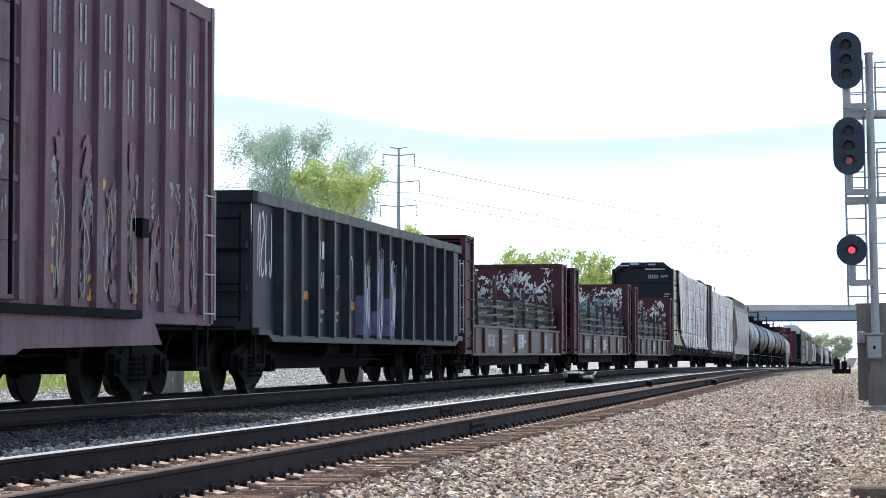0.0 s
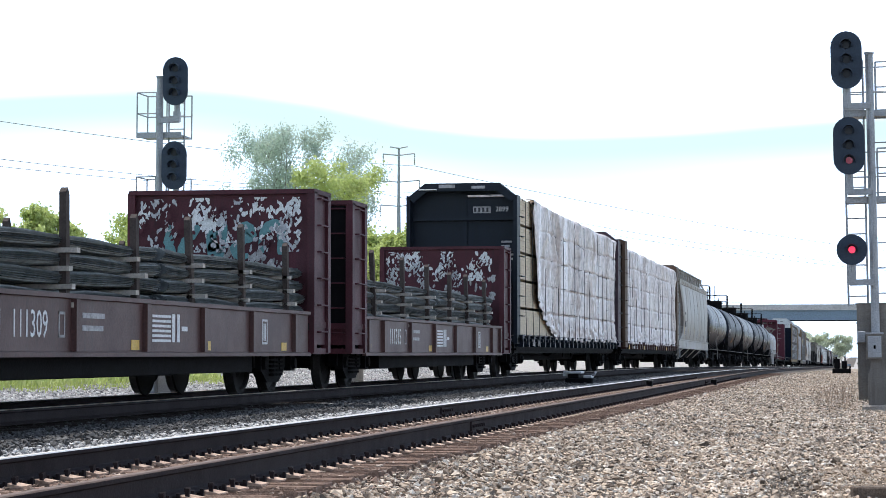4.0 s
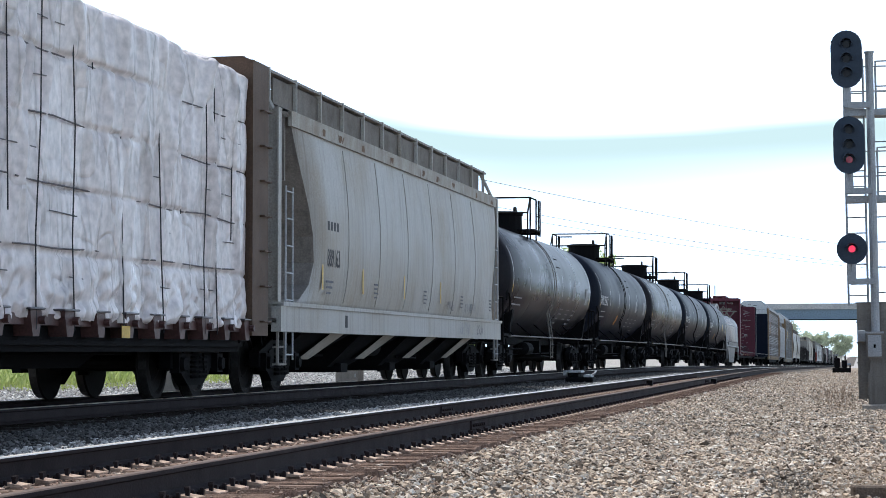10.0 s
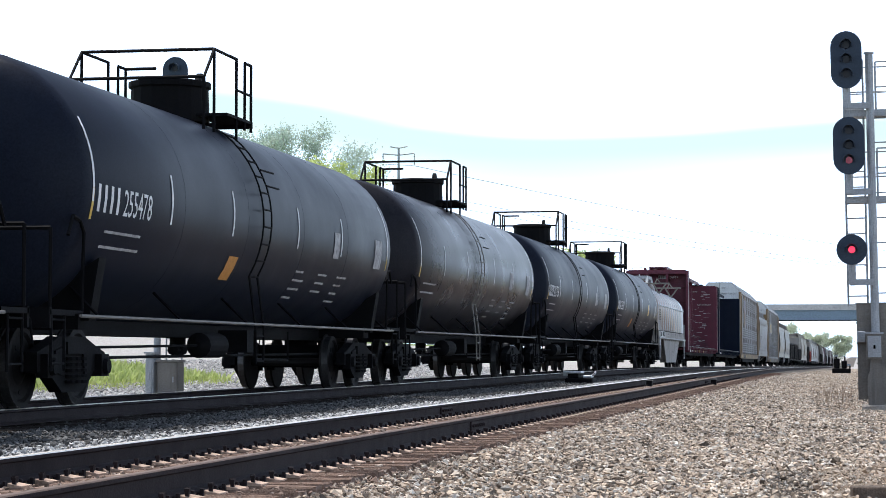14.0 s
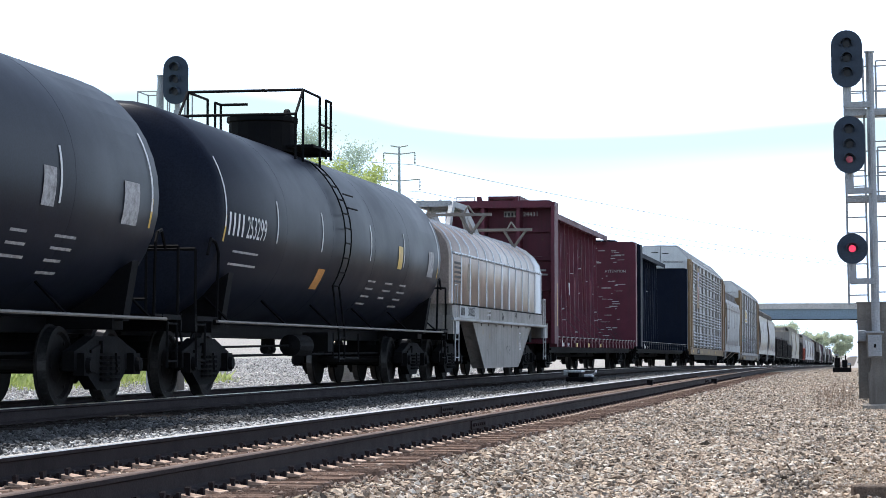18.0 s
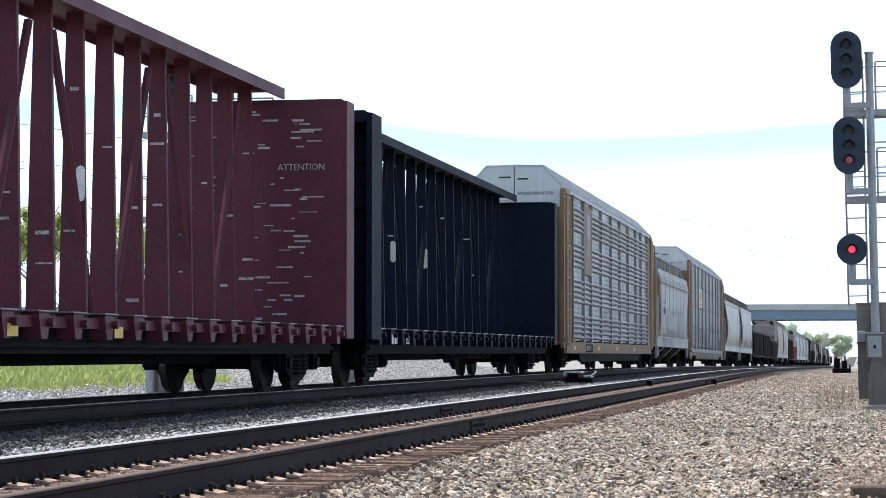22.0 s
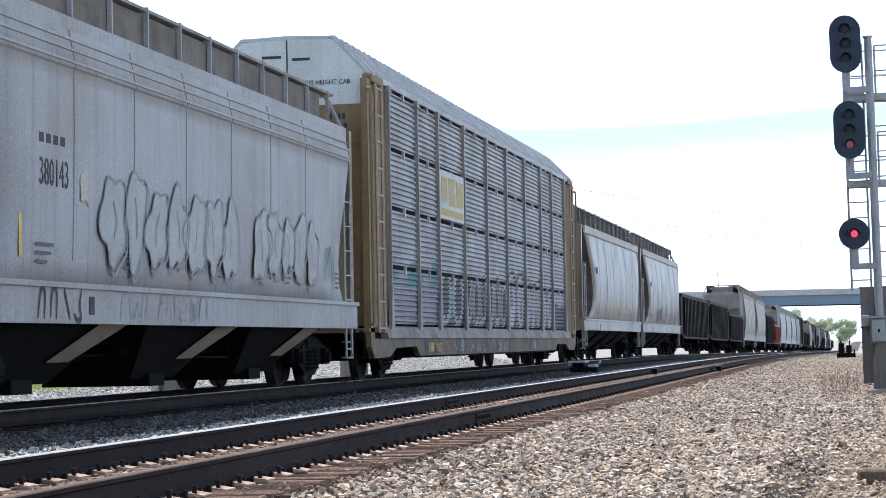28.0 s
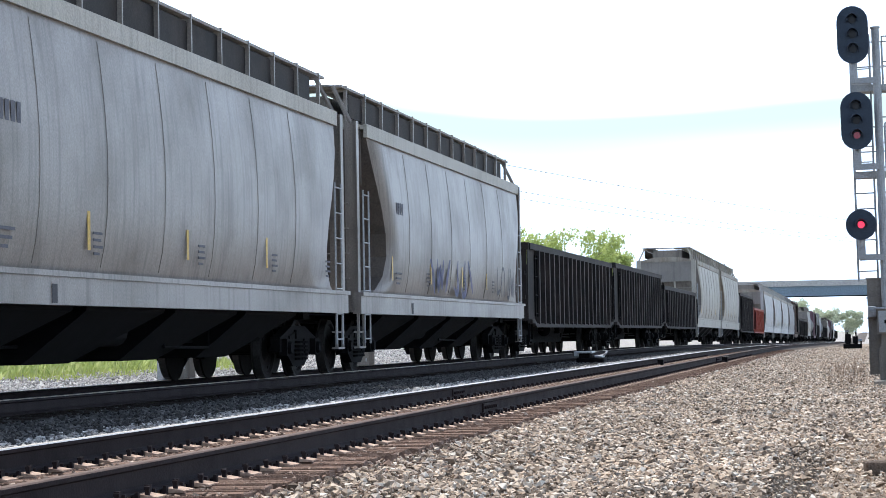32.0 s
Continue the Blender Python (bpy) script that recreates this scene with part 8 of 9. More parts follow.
    for s in (0, 1):
        words(car, "EXCESS HEIGHT CAR" if s == 0 else "CAR", ((0.12 if s == 0 else -0.60), -L + 0.61, 5.24), 0.088, M["darkletter"], "end", 0.9)
    marks(car, [(0, 0.32, 0, 0.05), (-0.55, -0.2, 0.05, 0.10)], (0.1, -L + 0.612, 5.68), M["darkletter"], "end")
    letter_bars(car, 4, (0.75, -L + 0.61, 4.62), 0.10, M["darkletter"], "end")
    letter_bars(car, 5, (0.70, -L + 0.61, 4.45), 0.10, M["darkletter"], "end")
    if style == "ridge":
        letter_bars(car, 4, (hw + 0.024, ends[0] + 3.4, 0.49), 0.18, M["yellowworn"], pitch=0.75)
        words(car, "700207", (hw + 0.024, ends[0] + 4.05, 0.49), 0.18, M["yellowworn"], squeeze=0.95)
    else:
        marks(car, [(0, 1.75, 0, 0.26)], (hw + 0.004, ends[0] + 3.3, 0.64), M["frame"], name="number_panel")
        letter_bars(car, 4, (hw + 0.009, ends[0] + 3.4, 0.68), 0.17, M["dull"], pitch=0.75)
        words(car, "986379", (hw + 0.009, ends[0] + 4.0, 0.68), 0.17, M["dull"], squeeze=0.95)
        for k in (0.2, 6.5, 12.2, 18.4):
            marks(car, [(0, 0.5, 0, 0.12)], (hw + 0.005, ends[0] + k, 0.70), M["yellow"], name="reflector")
    if style != "ridge":
        a, b = ends[1], ends[2]
        sh = tagged(part("shield_board", mesh_of("shield_board", (lambda m_: (box(m_, hw - 0.03, hw + 0.030, a + 0.1, b - 0.1, 3.05, 5.2), m_)[1])(bmesh.new()), M["racktan"]), M["racktan"], car), "tan board with a faded striped shield")
        c = (a + b) / 2
        marks(sh, [(-0.42, 0.42, 0, 0.75)], (hw + 0.032, c, 4.2), M["blueflag"], name="shield_top")
        marks(sh, [(-0.42, 0.42, -0.62, 0.0), (-0.2, 0.2, -0.88, -0.62)], (hw + 0.0305, c, 4.2), M["dull"], name="shield_field")
        marks(sh, [(-0.40 + 0.128 * i, -0.40 + 0.128 * i + 0.064, -0.9 + 0.3 * abs(i - 3) / 3, 0) for i in range(7)], (hw + 0.032, c, 4.2), M["redflag"], name="shield_stripe")
        marks(sh, [(-0.3, 0.3, 0.1, 0.28), (-0.2, 0.2, 0.4, 0.6)], (hw + 0.036, c, 4.2), M["dull"], name="lettering_bar")
        for i in range(3, 9):
            scrawl(car, (hw + 0.022, ends[i] + 0.2, 1.15), ends[i + 1] - ends[i] - 0.4, 1.0, M["dull"], 50 + i, 4, 0.05)
    else:
        a, b = ends[2], ends[3]
        bd = boxes("logo_board", [(hw - 0.03, hw + 0.012, a + 0.1, b - 0.1, 3.2, 4.2)], M["rackwhite"], car, "white board with worn yellow patches")
        wide = b - a - 0.2
        for q, (p0, p1, r0, r1) in enumerate(((0.06, 0.30, 0.32, 0.86), (0.36, 0.62, 0.30, 0.88), (0.68, 0.95, 0.32, 0.86), (0.05, 0.96, 0.08, 0.22))):
            marks(bd, [(wide * p0, wide * p1, r0, r1)], (hw + 0.0125, a + 0.1, 3.2), M["yellowworn"], name="letter_block")
        patches(bd, (hw + 0.017, a + 0.3, 3.45), b - a - 0.6, 0.6, M["rackwhite"], 5, 40, 0.07)
        rnd = random.Random(81)
        h = (z1 - z0) / tiers
        dark, pale, core, plum, teal = [], [], [], [], []
        mauve = []
        for i in range(0, 5):
            a, b = ends[i], ends[i + 1]
            for q in range(3):
                c = a + (b - a) * (q + 0.5) / 3
                (mauve if i < 2 else plum).append((c, 1.42 + rnd.uniform(-.05, .1), (b - a) * 0.2, 0.52 + rnd.uniform(-.1, .12), 0.2))
                if i < 3 and (q != 1 or i == 2):
                    teal.append((c - 0.1, (1.95 if i < 2 else 1.6) + rnd.uniform(-.1, .1), (b - a) * 0.15, 0.2 + 0.2 * (i == 2) + rnd.uniform(-.05, .1), 0.5))
        ring = []
        for i, count in ((2, 2), (3, 3), (4, 3)):
            a, b = ends[i] + 0.05, ends[i + 1] - 0.05
            for q in range(count):
                w = (b - a) / count
                c, hh = a + w * (q + 0.5), rnd.uniform(0.52, 0.66)
                ring.append((c, 1.06 + hh, w * 0.42, hh, 0.12))
                core.append((c, 1.06 + hh, w * 0.27, hh * 0.78, 0.12))
        for i, count, top in ((5, 2, 2.4), (6, 3, 2.3), (7, 2, 2.0), (8, 2, 1.7)):
            a, b = ends[i] + 0.1, ends[i + 1] - 0.1
            for q in range(count):
                w = (b - a) / count
                c, hh = a + w * (q + 0.5), (top - 1.02) / 2 * rnd.uniform(0.9, 1.02)
                z = 1.02 + hh
                dark.append((c + 0.07, z - 0.03, w * 0.60, hh * 1.12, 0.08))
                if i < 8:
                    pale.append((c, z, w * 0.43, hh * 0.95, 0.08))
                    core.append((c + w * rnd.uniform(-.08, .12), z + hh * rnd.uniform(-.3, .3), w * 0.06, hh * rnd.uniform(0.4, 0.7), rnd.uniform(-.1, .3)))
        for blobs, m, lift in ((mauve, "tagmauve", 0.002), (plum, "tagdark", 0.002), (teal, "tagteal", 0.0035), (dark, "tagdark", 0.002), (pale, "taglight", 0.0035), (ring, "taglight", 0.0045), (core, "tagdark", 0.006)):
            ridge_spray(car, hw, z0, h, 0.04, blobs, M[m], lift)
        for i in range(3, 5):
            a, b = ends[i], ends[i + 1]
            scrawl(car, (hw - 0.014, a + 0.1, 1.0), b - a - 0.2, 1.0, M["taglight"], 80 + i, 3, 0.06)
        for i in range(0, 7):
            a, b = ends[i], ends[i + 1]
            for m, n, size, lift in (("tagolive", 16, 0.26, 0.003), ("tagdark", 6, 0.2, 0.008), ("taggrey" if i % 2 else "tagmauve", 4, 0.16, 0.012)):
                if i > 0:
                    patches(car, (hw + lift, a + 0.05, 0.44), b - a - 0.1, 0.29, M[m], 98 + 7 * i + n, n, size, name="spray_fill")
            if i in (2, 3, 4):
                scrawl(car, (hw + 0.018, a + 0.2, 0.45), b - a - 0.4, 0.27, M["dull"], 92 + i, 3, 0.03)
    running_gear(car, L, 3.55, sill=(0.56, 0.86), belly=0.36)
    return car


# ---- trackside things ----
def signal_head(parent, x, z, kind, lit, arm):
    """A backboard with hooded lenses that faces the camera's way along the line."""
    bm = bmesh.new()
    if kind == "three":
        oval(bm, x, z, 0.61, 1.14, -0.30, -0.27)
        oval(bm, x, z, 0.34, 0.86, -0.27, -0.02)
    else:
        oval(bm, x, z, 0.60, 0.601, -0.30, -0.27, 14)
        oval(bm, x, z, 0.32, 0.321, -0.27, -0.02, 14)
    head = part("signal_head", bm, M["signalblack"], parent, "black oval signal head" if kind == "three" else "round black signal head")
    for i, c in enumerate(lit):
        zz = z + (0.29 - 0.29 * i if kind == "three" else 0.0)
        bm = bmesh.new()
        n = 16
        ro, ri = 0.125, 0.105
        prev = None
        for y in (-0.30, -0.50):
            ring = []
            for j in range(n + 1):
                q = math.radians(-20) + math.radians(220) * j / n
                yy = y if y == -0.30 else y + 0.10 * max(0.0, -math.sin(q) + 0.3)
                ring.append((bm.verts.new((x + ro * math.cos(q), yy, zz + ro * math.sin(q))), bm.verts.new((x + ri * math.cos(q), yy, zz + ri * math.sin(q)))))
            if prev:
                for j in range(n):
                    bm.faces.new((prev[j][0], prev[j + 1][0], ring[j + 1][0], ring[j][0]))
                    bm.faces.new((prev[j][1], ring[j][1], ring[j + 1][1], prev[j + 1][1]))
                    bm.faces.new((ring[j][0], ring[j + 1][0], ring[j + 1][1], ring[j][1]))
            prev = ring
        part("hood", bm, M["signalblack"], head)
        bm = bmesh.new()
        pts = [(x + 0.068 * math.cos(math.tau * j / 18), zz + 0.068 * math.sin(math.tau * j / 18)) for j in range(18)]
        prism(bm, pts, -0.325, -0.30)
        part("lens", bm, M[c], head, {"red_lit": "lit red lens", "red_dim": "faint red lens"}.get(c, "dark glass lens"))
    bm = bmesh.new()
    zb = z - (0.62 if kind == "three" else 0.36)
    rod(bm, (x, -0.12, zb + 0.12), (x, -0.12, zb - 0.10), 0.07, 10)
    box(bm, x - 0.07, x + 0.07, -0.2, -0.05, zb - 0.32, zb - 0.08)
    box(bm, min(x - 0.05, arm), max(x + 0.05, arm), -0.17, -0.07, zb - 0.34, zb - 0.22)
    part("bracket", bm, M["mastgrey"], head, "grey cast bracket")
    return head


def signal_mast(name, at, side, heads, top, platforms, label, lean=0.0, foot=0.3):
    """side: +1 puts the heads to the right of the mast, -1 to the left."""
    mast = tagged(new(name), label, "railway signal", group="railway signals")
    mast.matrix_basis = pose(*at, 0, lean, 0)
    bm = bmesh.new()
    n = 14
    loft(bm, [[(r * math.cos(math.tau * i / n), r * math.sin(math.tau * i / n), z) for i in range(n)] for z, r in ((0.1, 0.085), (top - 0.04, 0.078), (top - 0.03, 0.1), (top, 0.1))])
    part("mast_tube", bm, M["mastgrey"], mast, "grey steel tube mast")
    for x, z, kind, lit in heads:
        signal_head(mast, side * x, z, kind, lit, side * 0.02)
    # ladder beside the heads, with its rungs
    xl = side * 0.32
    bm = bmesh.new()
    for e in (-0.19, 0.19):
        rod(bm, (xl + e, 0.30, foot), (xl + e, 0.30, top - 0.1), 0.022, 6)
    part("ladder_stile", bm, M["mastgrey"], mast)
    k = int((top - foot - 0.2) / 0.31)
    for i in range(k):
        bm = bmesh.new()
        z = foot + 0.2 + 0.31 * i
        rod(bm, (xl - 0.19, 0.30, z), (xl + 0.19, 0.30, z), 0.014, 5)
        part("ladder_rung", bm, M["mastgrey"], mast)
    for z in platforms:
        x0, x1 = (-side * 0.60, side * 0.50)
        bm = bmesh.new()
        box(bm, min(x0, x1), max(x0, x1), 0.10, 0.95, z, z + 0.04)
        box(bm, min(x0, x1), max(x0, x1), 0.08, 0.11, z - 0.03, z + 0.10)
        p = part("platform", bm, M["mastgrey"], mast, "grated service platform")
        for x in (x0, x0 * 0.2, x1):
            for y in (0.12, 0.93):
                if x == x1 and y == 0.12:
                    continue
                bm = bmesh.new()
                rod(bm, (x, y, z), (x, y, z + 1.05), 0.018, 5)
                part("rail_post", bm, M["mastgrey"], p)
        for h in (0.55, 1.05):
            bm = bmesh.new()
            rod(bm, (x0, 0.12, z + h), (x0, 0.93, z + h), 0.016, 5)
            rod(bm, (x0, 0.93, z + h), (x1, 0.93, z + h), 0.016, 5)
            rod(bm, (x0, 0.12, z + h), (x0 * 0.2, 0.12, z + h), 0.016, 5)
            part("guard_rail", bm, M["mastgrey"], p)
    bm = bmesh.new()
    box(bm, -0.3, 0.3, -0.3, 0.3, -0.35, 0.1)
    bmesh.ops.bevel(bm, geom=bm.edges[:], offset=0.03, segments=1, affect="EDGES")
    part("footing", bm, M["tanconcrete"], mast, "concrete footing")
    return mast


right = signal_mast("signal_mast", (0.36, 45.0, -0.50), -1,
                    ((0.44, 6.90, "three", ("glass_dark", "glass_dark", "glass_dark")), (0.43, 5.20, "three", ("glass_dark", "glass_dark", "red_dim")), (0.42, 3.15, "one", ("red_lit",))),
                    7.07, (5.84, 4.12), "grey mast with three black signal heads, lowest showing red", -0.9, 2.05)
bm = bmesh.new()
box(bm, -0.36, 0.22, 0.12, 0.30, 0.2, 2.1)
for z in (0.5, 0.9, 1.3, 1.7, 2.08):
    box(bm, -0.38, 0.24, 0.10, 0.32, z, z + 0.03)
part("ladder_guard", bm, M["casegrey"], right, "grey ladder guard box")
bm = bmesh.new()
box(bm, -0.19, 0.13, -0.34, -0.10, 1.0, 1.48)
part("junction_box", bm, M["casegrey"], right, "grey junction box")
boxes("box_door", [(-0.16, 0.10, -0.36, -0.34, 1.03, 1.45)], M["mastgrey"], right, "pale grey box door", bevel=0.006)
boxes("box_hood", [(-0.21, 0.15, -0.37, -0.09, 1.48, 1.52)], M["mastgrey"], right, bevel=0.008)
boxes("door_latch", [(-0.05, -0.01, -0.375, -0.36, 1.20, 1.27)], M["frame"], right)
bm = bmesh.new()
prism(bm, [(-0.17, 0.1), (0.5, 0.1), (0.5, 0.62), (0.16, 0.80), (0.10, 1.0), (-0.10, 1.0), (-0.13, 0.74), (-0.17, 0.70)], -0.25, 0.12)
part("cable_duct", bm, M["casegrey"], right, "ribbed grey cable duct")
for x in (-0.14, -0.04, 0.06, 0.16, 0.26, 0.36, 0.45):
    boxes("duct_rib", [(x, x + 0.03, -0.27, -0.25, 0.12, 0.60)], M["casegrey"], right)
boxes("meter_box", [(-0.36, -0.20, -0.02, 0.12, 1.33, 1.55)], M["mastgrey"], right, "small pale meter box", bevel=0.01)

for x in (0.42, 0.62):
    bm = bmesh.new()
    tube(bm, [(x, 0.30, 0.6 + 6.0 * k / 12 ) for k in range(13)], 0.016, 5)
    part("cage_rail", bm, M["mastgrey"], right)
for i in range(9):
    bm = bmesh.new()
    tube(bm, [(0.08, 0.30, 2.3 + 0.5 * i), (0.42, 0.28, 2.3 + 0.5 * i), (0.66, 0.36, 2.33 + 0.5 * i)], 0.014, 5)
    part("cage_hoop", bm, M["mastgrey"], right)

left = signal_mast("signal_mast", (-16.2, 50.6, -0.47), 1,
                   ((0.46, 7.46, "three", ("glass_dark", "glass_dark", "glass_dark")), (0.45, 5.48, "three", ("glass_dark", "glass_dark", "glass_dark")), (0.45, 3.4, "one", ("glass_dark",))),
                   7.62, (6.2, 4.2), "grey mast with black signal heads beyond the train", 0.3)


def equipment_case(at, w, d, h, label, material):
    bm = bmesh.new()
    box(bm, -w / 2, w / 2, -d / 2, d / 2, 0.0, h)
    bmesh.ops.bevel(bm, geom=bm.edges[:], offset=0.02, segments=1, affect="EDGES")
    c = tagged(new("equipment_case"), label, "equipment case", group="equipment cases")
    c.location = at
    part("case_body", bm, material, c)
    boxes("case_lid", [(-w / 2 - 0.03, w / 2 + 0.03, -d / 2 - 0.03, d / 2 + 0.03, h, h + 0.04)], material, c)
    boxes("case_door", [(-w / 2 + 0.04, w / 2 - 0.04, -d / 2 - 0.02, -d / 2, 0.08, h - 0.06)], material, c)
    boxes("door_handle", [(w / 2 - 0.12, w / 2 - 0.09, -d / 2 - 0.045, -d / 2 - 0.02, h * 0.45, h * 0.6)], M["steel"], c)
    return c


equipment_case((-16.14, 50.0, -0.45), 0.20, 0.3, 1.05, "grey steel equipment case beside the far mast", M["mastgrey"])
equipment_case((-15.74, 50.2, -0.45), 0.50, 0.5, 0.86, "dark grey equipment case with a lid", M["casegrey"])
equipment_case((-15.2, 66.5, -0.45), 0.72, 0.7, 0.70, "low dark equipment case on the gravel", M["casegrey"])

# switch machine between the tracks
sw = tagged(new("switch_machine"), "low switch machine with a pale lid between tracks", "switch machine")
sw.location = (-7.55, 62.0, -0.33)
boxes("machine_body", [(-0.42, 0.34, -0.45, 0.45, 0.0, 0.26)], M["frame"], sw, bevel=0.03)
boxes("motor_housing", [(-0.36, -0.06, -0.36, 0.30, 0.26, 0.38)], M["frame"], sw, bevel=0.02)
boxes("machine_lid", [(-0.40, 0.02, -0.42, 0.36, 0.38, 0.44)], M["hoodend"], sw, "bright metal lid", bevel=0.012)
boxes("gear_cover", [(0.08, 0.30, -0.38, 0.2, 0.26, 0.33)], M["hoodend"], sw, "bright metal gear cover", bevel=0.012)
boxes("hand_lever", [(-0.52, -0.40, -0.1, 0.0, 0.30, 0.44)], M["hoodend"], sw, "bright metal lever end", bevel=0.01)
bm = bmesh.new()
rod(bm, (0.2, -0.1, 0.28), (0.36, -0.1, 0.36), 0.03)
rod(bm, (0.36, -0.1, 0.36), (0.36, 0.15, 0.42), 0.03)
rod(bm, (0.3, 0.2, 0.1), (2.0, 0.2, 0.06), 0.025)
rod(bm, (-0.4, 0.2, 0.1), (-1.6, 0.2, 0.12), 0.025)
part("throw_rod", bm, M["steel"], sw)
boxes("mounting_timber", [(-1.4, 1.2, -0.75, -0.5, -0.05, 0.06), (-1.4, 1.2, 0.5, 0.75, -0.05, 0.06)], M["tie"], sw)

for x, y in ((-5.52, 60.0), (-4.02, 63.3)):
    b = tagged(new("bond_box"), "small dark bond box clamped on the rail", "bond box", group="bond boxes")
    b.location = (x, y, NEAR_Z - 0.17)
    boxes("box_body", [(-0.05, 0.10, -0.14, 0.14, -0.02, 0.13)], M["frame"], b, bevel=0.01)
    boxes("box_lid", [(-0.03, 0.11, -0.15, 0.15, 0.13, 0.15)], M["casegrey"], b)

wood = tagged(new("timber_offcut"), "weathered timber offcut lying on the gravel", "timber")
wood.matrix_basis = pose(0.07, 17.6, -0.50, 0, 0, 8)
boxes("offcut", [(-0.13, 0.16, -0.09, 0.09, -0.02, 0.09)], M["offcutwood"], wood, bevel=0.012)

# dark gear at the far end of the yard
gear = tagged(new("switch_stand"), "dark switch stand and machine boxes at the yard end", "switch stand")
gear.location = (-1.05, 168.0, -0.55 + sag(168))
boxes("base", [(-0.85, 0.50, -0.5, 0.5, 0.0, 0.42)], M["frame"], gear, bevel=0.04)
boxes("machine_box", [(-0.72, -0.30, -0.4, 0.4, 0.42, 1.15)], M["frame"], gear, bevel=0.05)
boxes("machine_box", [(-0.16, 0.22, -0.4, 0.4, 0.42, 0.98)], M["frame"], gear, bevel=0.05)
boxes("post", [(-0.62, -0.50, -0.1, 0.1, 1.15, 1.42)], M["frame"], gear)
boxes("post", [(0.02, 0.12, -0.1, 0.1, 0.98, 1.32)], M["frame"], gear)
boxes("target_plate", [(-0.70, -0.42, -0.14, -0.10, 1.28, 1.40)], M["mastgrey"], gear, "pale target plate")
boxes("lamp_box", [(0.24, 0.48, -0.3, 0.3, 0.62, 0.74)], M["steelblue"], gear, "pale blue box lid")
boxes("leg", [(0.38, 0.48, -0.2, 0.2, 0.42, 0.62)], M["frame"], gear)


# ---- bridge ----
BY = 450.0
bridge = tagged(new("road_bridge"), "grey concrete road bridge on blue-grey steel girders", "bridge", kind="structure")
bridge.location = (0, BY, sag(BY) + 1.92)
zb = 7.2
boxes("girder", [(-420, 420, -0.3, 0.0, zb, zb + 1.95)], M["steelblue"], bridge, "blue-grey steel plate girder")
for i in range(150):
    boxes("girder_stiffener", [(-418 + i * 5.6, -417.85 + i * 5.6, -0.42, -0.3, zb + 0.1, zb + 1.9)], M["steelblue"], bridge)
# shadow under the girder is put into the flange's near-black colour
boxes("girder_flange", [(-420, 420, -0.45, 0.15, zb - 0.22, zb)], M["frame"], bridge, "lower flange, its shadow put into near-black colour")
boxes("deck_slab", [(-420, 420, -0.9, 12.0, zb + 1.95, zb + 2.60)], M["concrete"], bridge)
boxes("parapet", [(-420, 420, -0.9, -0.6, zb + 2.60, zb + 3.1)], M["concrete"], bridge, "concrete parapet")
boxes("parapet", [(-420, 420, 11.7, 12.0, zb + 2.60, zb + 3.1)], M["concrete"], bridge, "concrete parapet")
for i in range(4):
    boxes("girder", [(-420, 420, 2.8 + 2.8 * i, 3.1 + 2.8 * i, zb, zb + 1.95)], M["steelblue"], bridge)
for x in [2.0 - 44 * i for i in range(10)] + [46 + 44 * i for i in range(9)]:
    boxes("pier", [(x - 0.8, x + 0.8, 1.0, 10.5, -9.0, zb - 0.22), (x - 1.1, x + 1.1, 0.2, 11.2, zb - 1.1, zb - 0.22)], M["concrete"], bridge, "concrete pier")


def road_car(label, material):
    c = tagged(new("car"), label, "car", group="cars on the bridge")
    bm = bmesh.new()
    plate(bm, [(-2.3, 0.35), (-2.3, 0.75), (-1.7, 0.92), (2.1, 0.92), (2.3, 0.7), (2.3, 0.35)], -0.88, 0.88)
    part("body", bm, material, c)
    bm = bmesh.new()
    plate(bm, [(-1.3, 0.92), (-0.6, 1.45), (1.1, 1.45), (1.9, 0.92)], -0.76, 0.76)
    part("cabin", bm, M["glass_dark"], c, "dark windows")
    boxes("roof", [(-0.72, 0.72, -0.6, 1.1, 1.45, 1.49)], material, c)
    for y in (-1.45, 1.45):
        for x in (-0.8, 0.8):
            bm = bmesh.new()
            disc_x(bm, x - 0.1, x + 0.1, y, 0.33, 0.33, 0.33, 14)
            part("wheel", bm, M["strap"], c)
    return c


BRIDGE_CARS = [(road_car("dark sedan crossing the road bridge", M["bluepaint"]), 2.0, -2.5), (road_car("grey sedan crossing the road bridge", M["mastgrey"]), 6.0, -12.7),
               (road_car("black sedan crossing the road bridge", M["black"]), 19.0, -6.1), (road_car("pale van-like car crossing the road bridge", M["rackwhite"]), 20.0, -7.7),
               (road_car("dark car crossing the road bridge", M["black"]), 29.0, -20.7), (road_car("brown car crossing the road bridge", M["brownpaint"]), 30.0, -6.6)]


